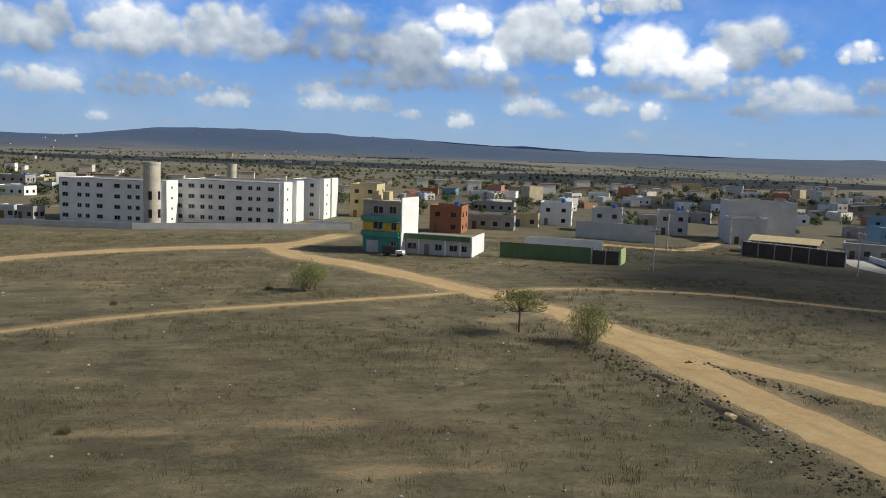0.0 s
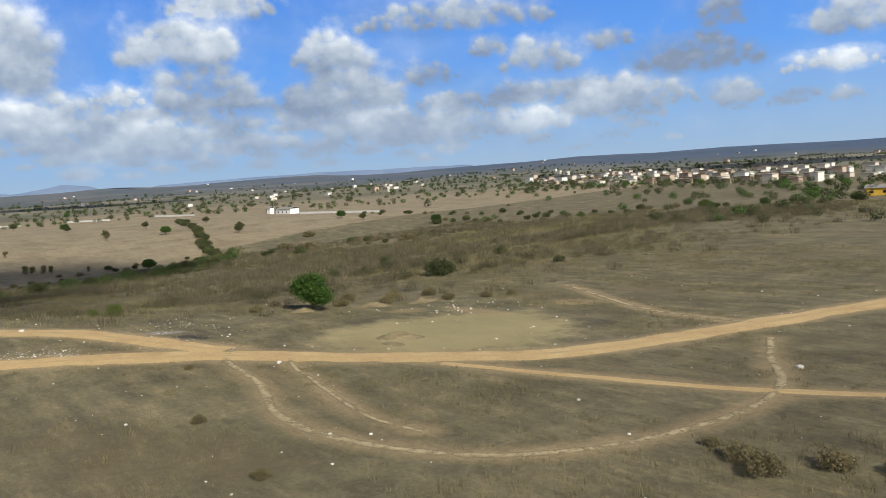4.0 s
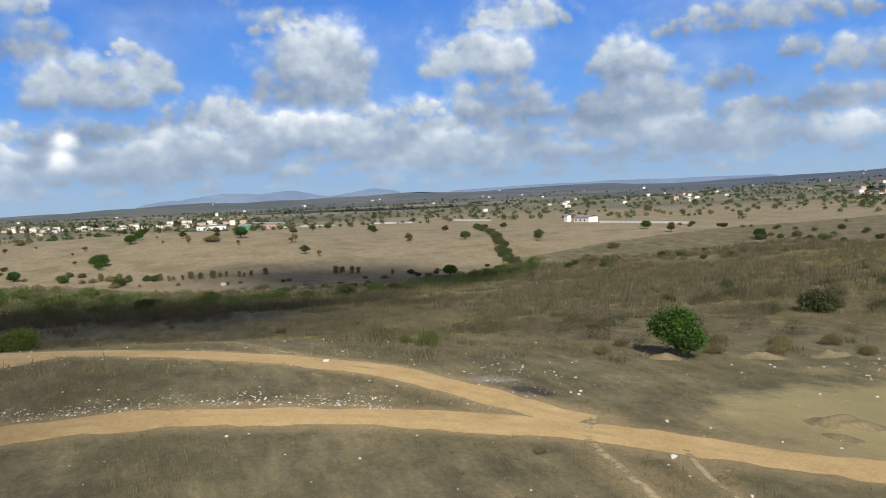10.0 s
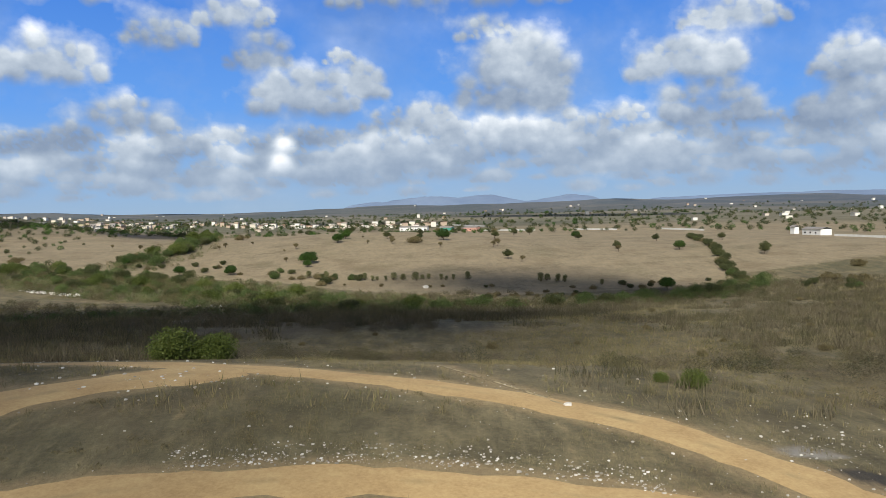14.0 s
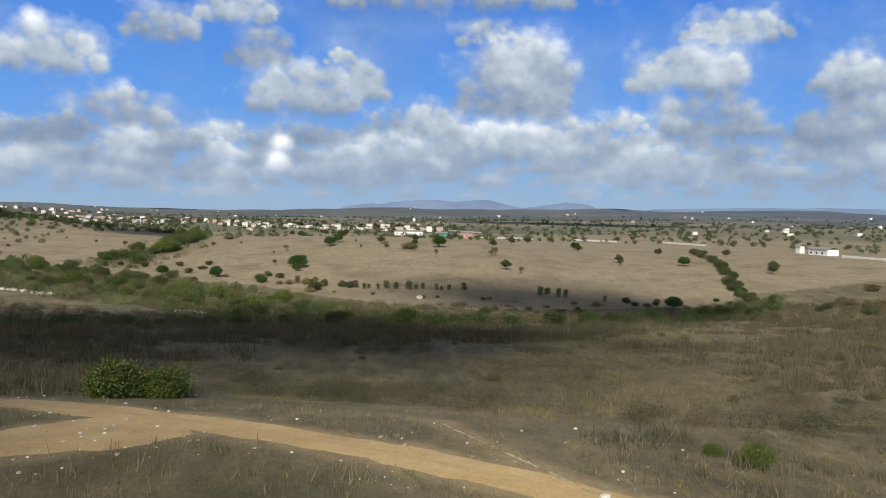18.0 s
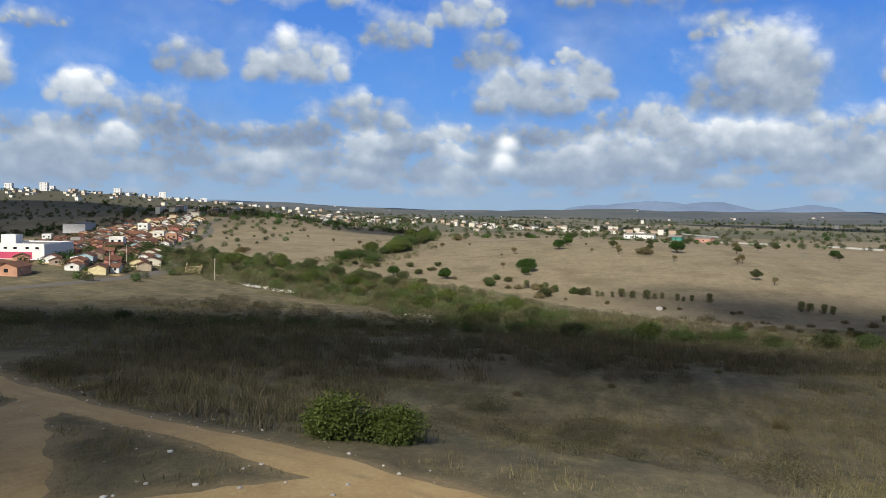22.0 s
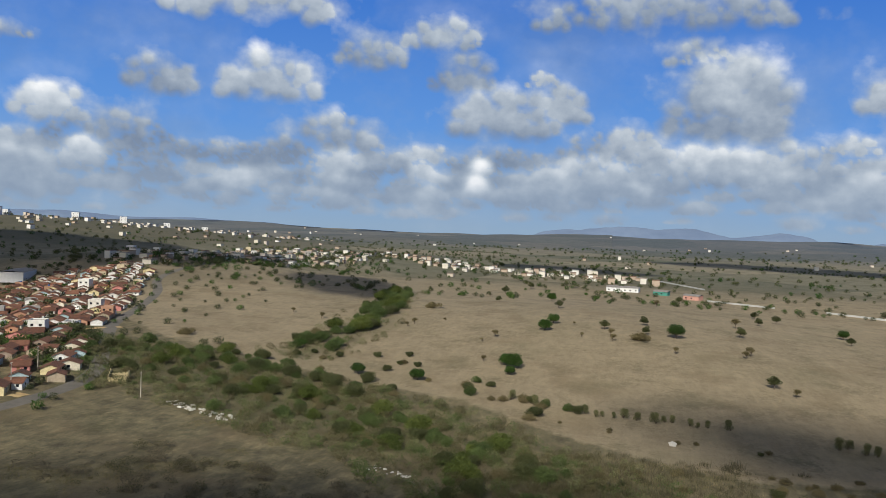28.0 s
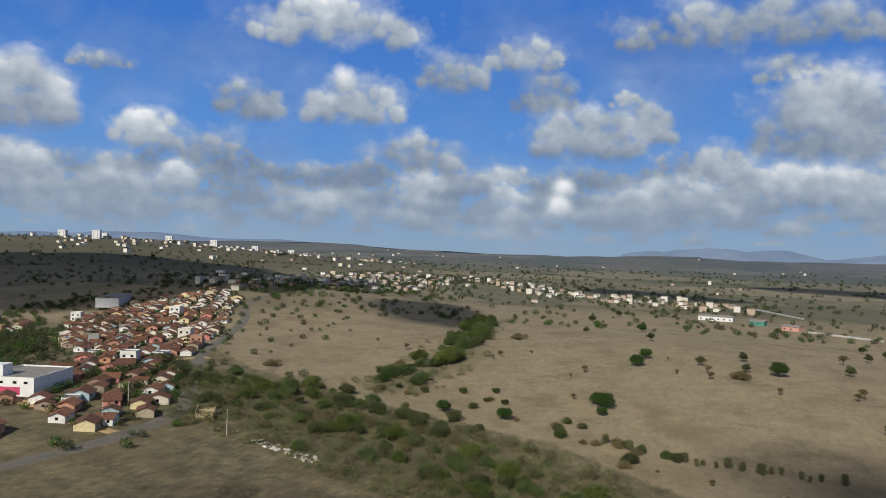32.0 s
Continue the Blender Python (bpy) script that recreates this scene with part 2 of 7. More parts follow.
def ground_material():
    m, n, l, p = blank("dry_grassland", 0.95)
    co = n.new("ShaderNodeTexCoord").outputs["Object"]

    def attr(name):
        a_ = n.new("ShaderNodeAttribute")
        a_.attribute_name = name
        return a_.outputs["Fac"]

    def mask(value, wobble, low, gain):
        v = val(n, l, "ADD", value, val(n, l, "MULTIPLY", val(n, l, "SUBTRACT", mid, 0.5), wobble))
        return val(n, l, "MULTIPLY", val(n, l, "SUBTRACT", v, low, clamp=True), gain, clamp=True)

    big, mid, fine = noise_at(n, l, co, 0.02, 5, 0.6), noise_at(n, l, co, 0.13, 7, 0.68), noise_at(n, l, co, 1.9, 9, 0.8)
    st = n.new("ShaderNodeMapping")
    st.inputs["Scale"].default_value = (0.13, 0.40, 0.3)
    l.new(co, st.inputs[0])
    drift = noise_at(n, l, st.outputs[0], 1.0, 6, 0.7)
    mix3 = val(n, l, "ADD", val(n, l, "MULTIPLY", fine, 0.30), val(n, l, "ADD", val(n, l, "MULTIPLY", mid, 0.36), val(n, l, "MULTIPLY", drift, 0.34)))
    grass = ramp(n, ((0.36, (0.046, 0.041, 0.021)), (0.46, (0.106, 0.091, 0.047)), (0.54, (0.180, 0.151, 0.080)), (0.65, (0.32, 0.262, 0.140))))
    l.new(mix3, grass.inputs[0])
    field = ramp(n, ((0.36, (0.198, 0.160, 0.096)), (0.5, (0.276, 0.222, 0.137)), (0.66, (0.364, 0.294, 0.184))))
    l.new(mix3, field.inputs[0])
    c = mixed(n, l, mask(attr("pasture"), 0.5, 0.42, 5.0), grass.outputs[0], field.outputs[0])
    # far land: a patchwork of fields and scrub
    vor = n.new("ShaderNodeTexVoronoi")
    vor.inputs["Scale"].default_value = 0.0042
    l.new(co, vor.inputs["Vector"])
    cell = n.new("ShaderNodeSeparateColor")
    l.new(vor.outputs["Color"], cell.inputs[0])
    plots = ramp(n, ((0.0, (0.105, 0.104, 0.064)), (0.3, (0.165, 0.148, 0.094)), (0.55, (0.225, 0.194, 0.126)), (0.8, (0.115, 0.117, 0.070)), (1.0, (0.255, 0.215, 0.142))))
    l.new(cell.outputs[0], plots.inputs[0])
    speck = ramp(n, ((0.40, (0.60, 0.64, 0.55)), (0.54, (1, 1, 1))))
    l.new(noise_at(n, l, co, 0.03, 8, 0.75), speck.inputs[0])
    # soft dark drifts of scrub, thickest on the slope
    patch = noise_at(n, l, co, 0.055, 6, 0.62)
    tuft = noise_at(n, l, co, 0.55, 6, 0.75)
    dark = val(n, l, "MULTIPLY", val(n, l, "SUBTRACT", val(n, l, "ADD", val(n, l, "MULTIPLY", patch, 0.6), val(n, l, "MULTIPLY", tuft, 0.4)), 0.50, clamp=True), 8.0, clamp=True)
    cover = val(n, l, "ADD", val(n, l, "MULTIPLY", attr("scrub"), 0.40), 0.45)
    c = mixed(n, l, val(n, l, "MULTIPLY", dark, cover), c, mixed(n, l, fine, (0.040, 0.036, 0.014), (0.100, 0.087, 0.038)))
    soil = ramp(n, ((0.3, (0.27, 0.195, 0.098)), (0.7, (0.43, 0.325, 0.175))))
    l.new(fine, soil.inputs[0])
    bare = val(n, l, "MULTIPLY", val(n, l, "SUBTRACT", drift, 0.60, clamp=True), 6.0, clamp=True)
    c = mixed(n, l, val(n, l, "MULTIPLY", bare, 0.55), c, soil.outputs[0])
    # green undergrowth along the stream
    under = mixed(n, l, fine, (0.050, 0.050, 0.022), (0.135, 0.115, 0.062))
    c = mixed(n, l, val(n, l, "MULTIPLY", mask(attr("belt"), 0.9, 0.35, 2.0), 0.6), c, under)
    # the pale scraped clearing, the burnt patch and its ash
    pale = mixed(n, l, mix3, (0.30, 0.248, 0.112), (0.46, 0.38, 0.19))
    c = mixed(n, l, val(n, l, "MULTIPLY", mask(attr("clearing"), 0.8, 0.20, 4.0), 0.85), c, pale)
    c = mixed(n, l, mask(attr("burnt"), 0.9, 0.30, 4.0), c, mixed(n, l, fine, (0.012, 0.012, 0.012), (0.05, 0.047, 0.042)))
    c = mixed(n, l, mask(attr("ash"), 1.2, 0.45, 3.0), c, mixed(n, l, fine, (0.12, 0.11, 0.095), (0.42, 0.40, 0.36)))
    c = mixed(n, l, val(n, l, "MULTIPLY", mask(attr("bald"), 1.4, 0.30, 2.2), 0.75), c, soil.outputs[0])
    gap = attr("gap")
    worn = val(n, l, "SUBTRACT", val(n, l, "ADD", gap, val(n, l, "MULTIPLY", val(n, l, "SUBTRACT", drift, 0.5), 5.0)), val(n, l, "MULTIPLY", fine, 0.9))
    wm = val(n, l, "SUBTRACT", 1.0, val(n, l, "DIVIDE", worn, 1.7), clamp=True)
    c = mixed(n, l, val(n, l, "MULTIPLY", wm, 0.7), c, soil.outputs[0])
    green = ramp(n, ((0.52, (0, 0, 0)), (0.72, (1, 1, 1))))
    l.new(big, green.inputs[0])
    c = mixed(n, l, val(n, l, "MULTIPLY", green.outputs[0], 0.30), c, (0.105, 0.105, 0.045))
    russet = ramp(n, ((0.34, (1, 1, 1)), (0.48, (0, 0, 0))))
    l.new(noise_at(n, l, co, 0.033, 5, 0.6), russet.inputs[0])
    c = mixed(n, l, val(n, l, "MULTIPLY", russet.outputs[0], 0.45), c, mixed(n, l, fine, (0.085, 0.062, 0.032), (0.25, 0.185, 0.10)))
    c = mixed(n, l, val(n, l, "MULTIPLY", mask(attr("yard"), 0.8, 0.3, 2.0), 0.55), c, mixed(n, l, fine, (0.040, 0.037, 0.020), (0.105, 0.090, 0.050)))
    c = mixed(n, l, attr("far"), c, mixed(n, l, 0.8, plots.outputs[0], speck.outputs[0], "MULTIPLY"))
    # distance haze painted as blue ground colour, strongest on the northern ridge
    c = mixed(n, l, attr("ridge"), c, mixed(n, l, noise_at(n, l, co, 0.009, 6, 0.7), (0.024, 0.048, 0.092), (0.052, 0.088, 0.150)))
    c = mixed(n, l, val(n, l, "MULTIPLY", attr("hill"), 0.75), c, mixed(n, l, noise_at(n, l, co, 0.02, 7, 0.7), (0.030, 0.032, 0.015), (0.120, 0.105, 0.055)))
    l.new(c, p.inputs["Base Color"])
    bumped(n, l, p, val(n, l, "ADD", fine, val(n, l, "MULTIPLY", drift, 1.5)), 0.8, 0.22)
    return m


gx, gy = axis_steps(-470, 90, 2.0, -4160, 4160), axis_steps(-240, 240, 2.0, -4160, 4160)
GX, GY = np.meshgrid(gx, gy)
fall = np.hypot(GX, GY)
squash = np.where(fall > 4150, 4150 / np.maximum(fall, 1), 1.0)
GX, GY = GX * squash, GY * squash
GZ = heights(GX, GY)
ground = new("ground", grid_mesh("ground", GX, GY, GZ))
gapv = np.full(GX.shape, 60.0)
close = (np.abs(GX + 70) < 200) & (np.abs(GY - 60) < 170)
gapv[close] = track_gap(GX[close], GY[close])
AZ_ = np.degrees(np.arctan2(GY, GX + 200))
RAD_ = np.hypot(GX + 200, GY)


def near_line(line, width):
    """1 on a line, falling to 0 at its width."""
    out = np.full(GX.shape, 1e9)
    ok = (GX > -900) & (GX < -200) & (np.abs(GY) < 300)
    q = out[ok]
    for x, y in smooth_line(line, 6.0):
        q = np.minimum(q, np.hypot(GX[ok] - x, GY[ok] - y))
    out[ok] = q
    return np.clip(1 - out / width, 0, 1)


shore = np.interp(GY, (-420, -260, -200, -111, -54, -12, 32, 127, 160, 230, 330), (-560, -540, -490, -462, -446, -410, -385, -396, -425, -452, -480))
south_hill = lerp01(-330, -240, GY)
PASTURE_MASK = lerp01(14, -14, GX - shore) * (1 - lerp01(700, 900, RAD_)) * np.where(GX > -520, south_hill, 1.0)
BELT_MASK = np.maximum.reduce([near_line([(-245, -140), (-284, -74), (-318, -18)], 12), near_line([(-322, -5), (-342, 40), (-362, 110), (-398, 156)], 15),
                               near_line([(-437, -192), (-424, -128), (-395, -62), (-350, -12)], 44), near_line([(-500, -134), (-566, -128), (-655, -141), (-770, -158)], 24)])
BALD = np.zeros(GX.shape)
for bx_, by_, rx_, ry_ in ((-1.5, 62, 7, 2.2), (-8, 57, 6, 1.6), (-16, 60, 7, 1.5), (5, 52, 9, 1.8), (-118, 92, 8, 5), (-126, 84, 4, 5), (-112, 108, 7, 4), (-38, 128, 6, 2), (20, 100, 4, 3), (-157, -33, 7, 5), (-160, -44, 6, 8)):
    BALD = np.maximum(BALD, np.clip(1.2 - np.hypot((GX - bx_) / rx_, (GY - by_) / ry_), 0, 1))
SCRUB_MASK = lerp01(-135, -180, GX + 14 * lerp01(40, 55, GY) * lerp01(140, 110, GY)) * lerp01(-420, -385, GX) * lerp01(330, 280, GY)
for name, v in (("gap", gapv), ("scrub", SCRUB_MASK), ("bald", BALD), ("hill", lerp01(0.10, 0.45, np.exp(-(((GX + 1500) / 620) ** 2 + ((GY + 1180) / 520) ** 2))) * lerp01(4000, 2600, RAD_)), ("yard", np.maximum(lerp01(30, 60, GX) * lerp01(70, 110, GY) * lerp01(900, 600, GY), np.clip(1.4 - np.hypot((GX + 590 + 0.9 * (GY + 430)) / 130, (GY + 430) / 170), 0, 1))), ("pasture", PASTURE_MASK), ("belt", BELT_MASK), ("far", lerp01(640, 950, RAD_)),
                # how much painted blue haze, growing with distance
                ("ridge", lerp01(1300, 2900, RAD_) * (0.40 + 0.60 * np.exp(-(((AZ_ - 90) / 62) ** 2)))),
                ("clearing", np.clip(1.15 - np.hypot((GX + 105) / 17, (GY - 78) / 22), 0, 1)),
                ("burnt", np.clip(1.2 - np.hypot((GX + 123) / 3.4, (GY - 47.6) / 3.6), 0, 1)), ("ash", np.clip(1.2 - np.hypot((GX + 128.5) / 2.6, (GY - 46.5) / 4.2), 0, 1))):
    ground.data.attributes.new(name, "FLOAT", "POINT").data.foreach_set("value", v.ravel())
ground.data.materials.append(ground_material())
tagged(ground, "dry brown grassland with worn soil patches", "ground", kind="structure")


def ribbon(name, line, width, material, lift=0.05, across=8, wob=0.55, label="", category="road"):
    """A strip that follows the land, with ragged edges and shallow ruts."""
    k = len(line)
    d = np.gradient(line, axis=0)
    d /= np.linalg.norm(d, axis=1)[:, None] + 1e-9
    side = np.stack([-d[:, 1], d[:, 0]], 1)
    s = np.linspace(-1, 1, across + 1)
    ragged = np.array([[noise.noise(Vector((i * 0.23, 7.7 * e, width))) + 0.6 * noise.noise(Vector((i * 0.71, 3.1 * e, width))) for e in (-1, 1)] for i in range(k)])
    half = width / 2
    ragged[:, 0] += 0.3 * np.array([noise.noise(Vector((i * 1.9, 5.2, width))) for i in range(k)])
    W = np.where(s[None] < 0, half + wob * width * 0.35 * ragged[:, :1], half + wob * width * 0.35 * ragged[:, 1:])
    X = line[:, :1] + side[:, :1] * W * s
    Y = line[:, 1:] + side[:, 1:] * W * s
    rut = 0.035 * np.exp(-(((np.abs(s) - 0.45) / 0.14) ** 2))
    Z = heights(X, Y) + lift * (1 - np.abs(s[None]) ** 6 * 0.9) - rut[None] * min(1, width / 4)
    me = grid_mesh(name, X, Y, Z)
    uv = me.attributes.new("across", "FLOAT", "POINT")
    uv.data.foreach_set("value", np.repeat(s[None], k, 0).ravel())
    me.materials.append(material)
    return tagged(new(name, me), label, category, kind="structure")


def soil_material():
    m, n, l, p = blank("sandy_soil", 0.95)
    co = n.new("ShaderNodeTexCoord").outputs["Object"]
    mid, fine = noise_at(n, l, co, 0.22, 6, 0.7), noise_at(n, l, co, 3.0, 8, 0.7)
    ac = n.new("ShaderNodeAttribute")
    ac.attribute_name = "across"
    r = ramp(n, ((0.30, (0.31, 0.200, 0.088)), (0.48, (0.455, 0.315, 0.145)), (0.70, (0.58, 0.435, 0.215))))
    l.new(val(n, l, "ADD", val(n, l, "MULTIPLY", fine, 0.45), val(n, l, "MULTIPLY", mid, 0.55)), r.inputs[0])
    crown = val(n, l, "SUBTRACT", 1.0, val(n, l, "MULTIPLY", val(n, l, "ABSOLUTE", ac.outputs["Fac"]), 3.5), clamp=True)
    dry = val(n, l, "MULTIPLY", val(n, l, "MULTIPLY", crown, val(n, l, "SUBTRACT", mid, 0.47, clamp=True)), 3.0, clamp=True)
    l.new(mixed(n, l, dry, r.outputs[0], (0.17, 0.135, 0.065)), p.inputs["Base Color"])
    bumped(n, l, p, fine, 0.5, 0.06)
    return m


SOIL = soil_material()


def trodden_material():
    """Pale earth that shows through the grass in broken stretches."""
    m, n, l, p = blank("trodden_earth", 0.95)
    co = n.new("ShaderNodeTexCoord").outputs["Object"]
    r = ramp(n, ((0.35, (0.27, 0.215, 0.115)), (0.65, (0.46, 0.375, 0.22))))
    l.new(noise_at(n, l, co, 1.4, 7, 0.7), r.inputs[0])
    l.new(r.outputs[0], p.inputs["Base Color"])
    ac = n.new("ShaderNodeAttribute")
    ac.attribute_name = "across"
    edge = val(n, l, "SUBTRACT", 1.0, val(n, l, "POWER", val(n, l, "ABSOLUTE", ac.outputs["Fac"]), 2.0), clamp=True)
    gaps = val(n, l, "MULTIPLY", val(n, l, "SUBTRACT", noise_at(n, l, co, 0.35, 6, 0.75), 0.30, clamp=True), 4.5, clamp=True)
    l.new(val(n, l, "MULTIPLY", edge, val(n, l, "MULTIPLY", gaps, 1.0)), p.inputs["Alpha"])
    return m


TRODDEN = trodden_material()
for n_, w_, _ in TRACKS:
    wide = w_ > 2.4
    ribbon("dirt_road" if wide else "footpath", LINES[n_], w_ if w_ > 1.2 else w_ * 1.6, SOIL if w_ > 1.2 else TRODDEN, 0.06 if wide else 0.045, 8 if wide else 4,
           label="sandy tan dirt road with shallow ruts" if wide else "narrow trodden sandy footpath through dry grass", category="road" if wide else "path")

# ---- sky backdrop ----
# cumulus: bearing, height over the horizon, half width, half height in degrees, and how white it is
NORTH_CLOUDS = [(56, 6.6, 1.3, 0.9, 0.85), (59.4, 3.9, 3.8, 1.5, 0.72), (62.3, 7.1, 3.5, 2.1, 0.6), (65.3, 5.6, 1.5, 1.9, 0.88),
                (68.3, 2.8, 1, 0.8, 0.84), (68.9, 6.7, 3.1, 2.3, 0.9), (69.9, 9.9, 3.8, 1, 0.68), (71.3, 3.1, 1.7, 0.8, 0.78),
                (73, 5.7, 0.9, 0.9, 0.95), (74.3, 9.4, 2.5, 1.3, 0.84), (76.1, 7.7, 3.8, 2.5, 0.66), (76.6, 3, 1.7, 0.8, 0.72),
                (80.5, 6.2, 2.5, 1.5, 0.95), (81.3, 1.9, 1.1, 0.8, 0.9), (81.5, 8.5, 2.5, 1.6, 0.97), (83.3, 4.5, 8.8, 1.3, 0.42),
                (84.8, 2.2, 1.3, 0.5, 0.7), (85, 6.7, 3.3, 2.5, 0.56), (89.9, 2.8, 2.9, 0.8, 0.72)]
NORTH_EDGE_CLOUDS = [(90, 7.2, 4.6, 2.5, 0.48), (97.1, 7.2, 3.8, 2.5, 0.66), (97.4, 2.7, 2.1, 0.8, 0.72), (102.8, 3.4, 2.9, 1.2, 0.58),
                     (103.1, 6.7, 4, 2.3, 0.78), (105.3, 1.2, 0.8, 0.4, 0.92), (107.7, 7, 1.3, 1.5, 0.7), (108.8, 3.2, 3.3, 1.2, 0.85),
                     (110.5, 6.4, 2.9, 2.1, 0.74), (117.3, 7.7, 3.1, 1.9, 0.74), (117.8, 2.8, 1.3, 0.6, 0.6), (118.6, 4.9, 3.5, 1, 0.84),
                     (124.7, 3.6, 2.5, 1.3, 0.68), (125, 8.8, 1.7, 1.7, 0.46), (126.8, 6.3, 5, 1.9, 0.42)]
NORTH_WEST_CLOUDS = [(131.2, 4, 5.4, 1.7, 0.56), (132.3, 7.8, 2.1, 1, 0.5), (137.1, 7.1, 3.1, 1.7, 0.6), (137.7, 2.8, 2.9, 1.2, 0.76),
                     (140.5, 8, 1.7, 1, 0.52), (142.8, 10.3, 8.3, 1.5, 0.58), (143.2, 2.6, 6.3, 1.3, 0.54), (144.8, 6.4, 2.5, 1.3, 0.44),
                     (148.3, 3.1, 4.6, 1.7, 0.58), (150.8, 6.4, 4.6, 3.1, 0.5), (152, 8.4, 2.5, 1.7, 0.58), (158.6, 11.7, 4.2, 1.5, 0.58),
                     (160.2, 6.3, 3.8, 2.5, 0.5), (161.5, 9.3, 4.6, 2.5, 0.62), (163.6, 3.1, 3.8, 1.7, 0.6), (165.7, 5.9, 2.1, 1, 0.7),
                     (168.9, 5, 3.3, 1.7, 0.6)]
WEST_CLOUDS = [(172.8, 8.6, 4.8, 3.8, 0.52), (173.1, 4.5, 5, 2.1, 0.62), (175, 11.9, 2.5, 1.3, 0.5), (177.6, 14.7, 10, 2.2, 0.5),
               (179.5, 6.2, 3.3, 1.5, 0.54), (180.6, 5.7, 4.6, 1.7, 0.54), (182.2, 3.4, 5, 2.1, 0.58), (184.2, 8.6, 2.5, 2.1, 0.5),
               (185.2, 10.2, 1.3, 1, 0.66), (187.7, 7.9, 4.6, 2.5, 0.56), (189.2, 4.3, 0.9, 0.7, 0.96), (189.4, 3, 1, 0.8, 0.93),
               (190.7, 10.4, 2.7, 2.1, 0.42), (192.1, 13, 3.3, 1.6, 0.58), (193.3, 3.9, 1, 1, 0.74)]
SOUTH_WEST_CLOUDS = [(197, 11.8, 2.9, 1.9, 0.54), (199.1, 4.3, 2.5, 1, 0.68), (199.1, 7.5, 0.6, 0.4, 0.8), (199.4, 6.1, 4.2, 1.9, 0.5),
                     (203.7, 9.7, 3.8, 2.3, 0.62), (205.2, 14.7, 6.9, 2.1, 0.66), (205.6, 2.9, 2.1, 1, 0.68), (210.8, 9.4, 2.9, 1.7, 0.48),
                     (213.6, 5.9, 4.6, 1.7, 0.44), (215.2, 4, 1.7, 1.3, 0.68), (217, 7, 2.7, 1.9, 0.7), (219, 2.6, 3.8, 2.1, 0.48),
                     (220, 11, 2.5, 0.8, 0.48), (224, 8.5, 2.9, 3.1, 0.58), (224.5, 3.7, 2.9, 1.9, 0.56)]


def heap(rng, a, e, w, h):
    """Round heads of one cumulus: bearing, height and radius of each."""
    out = []
    for _ in range(int(9 + 4.5 * w * math.sqrt(h))):
        u = rng.uniform(-1, 1)
        dome = (1 - u * u) ** 0.6
        v = rng.random() ** 1.1 * dome
        r = h * (0.24 + 0.30 * rng.random()) * (0.5 + 0.5 * dome)
        out.append((a + 0.82 * u * w, e - 0.45 * h + 1.05 * v * h, r))
    return out


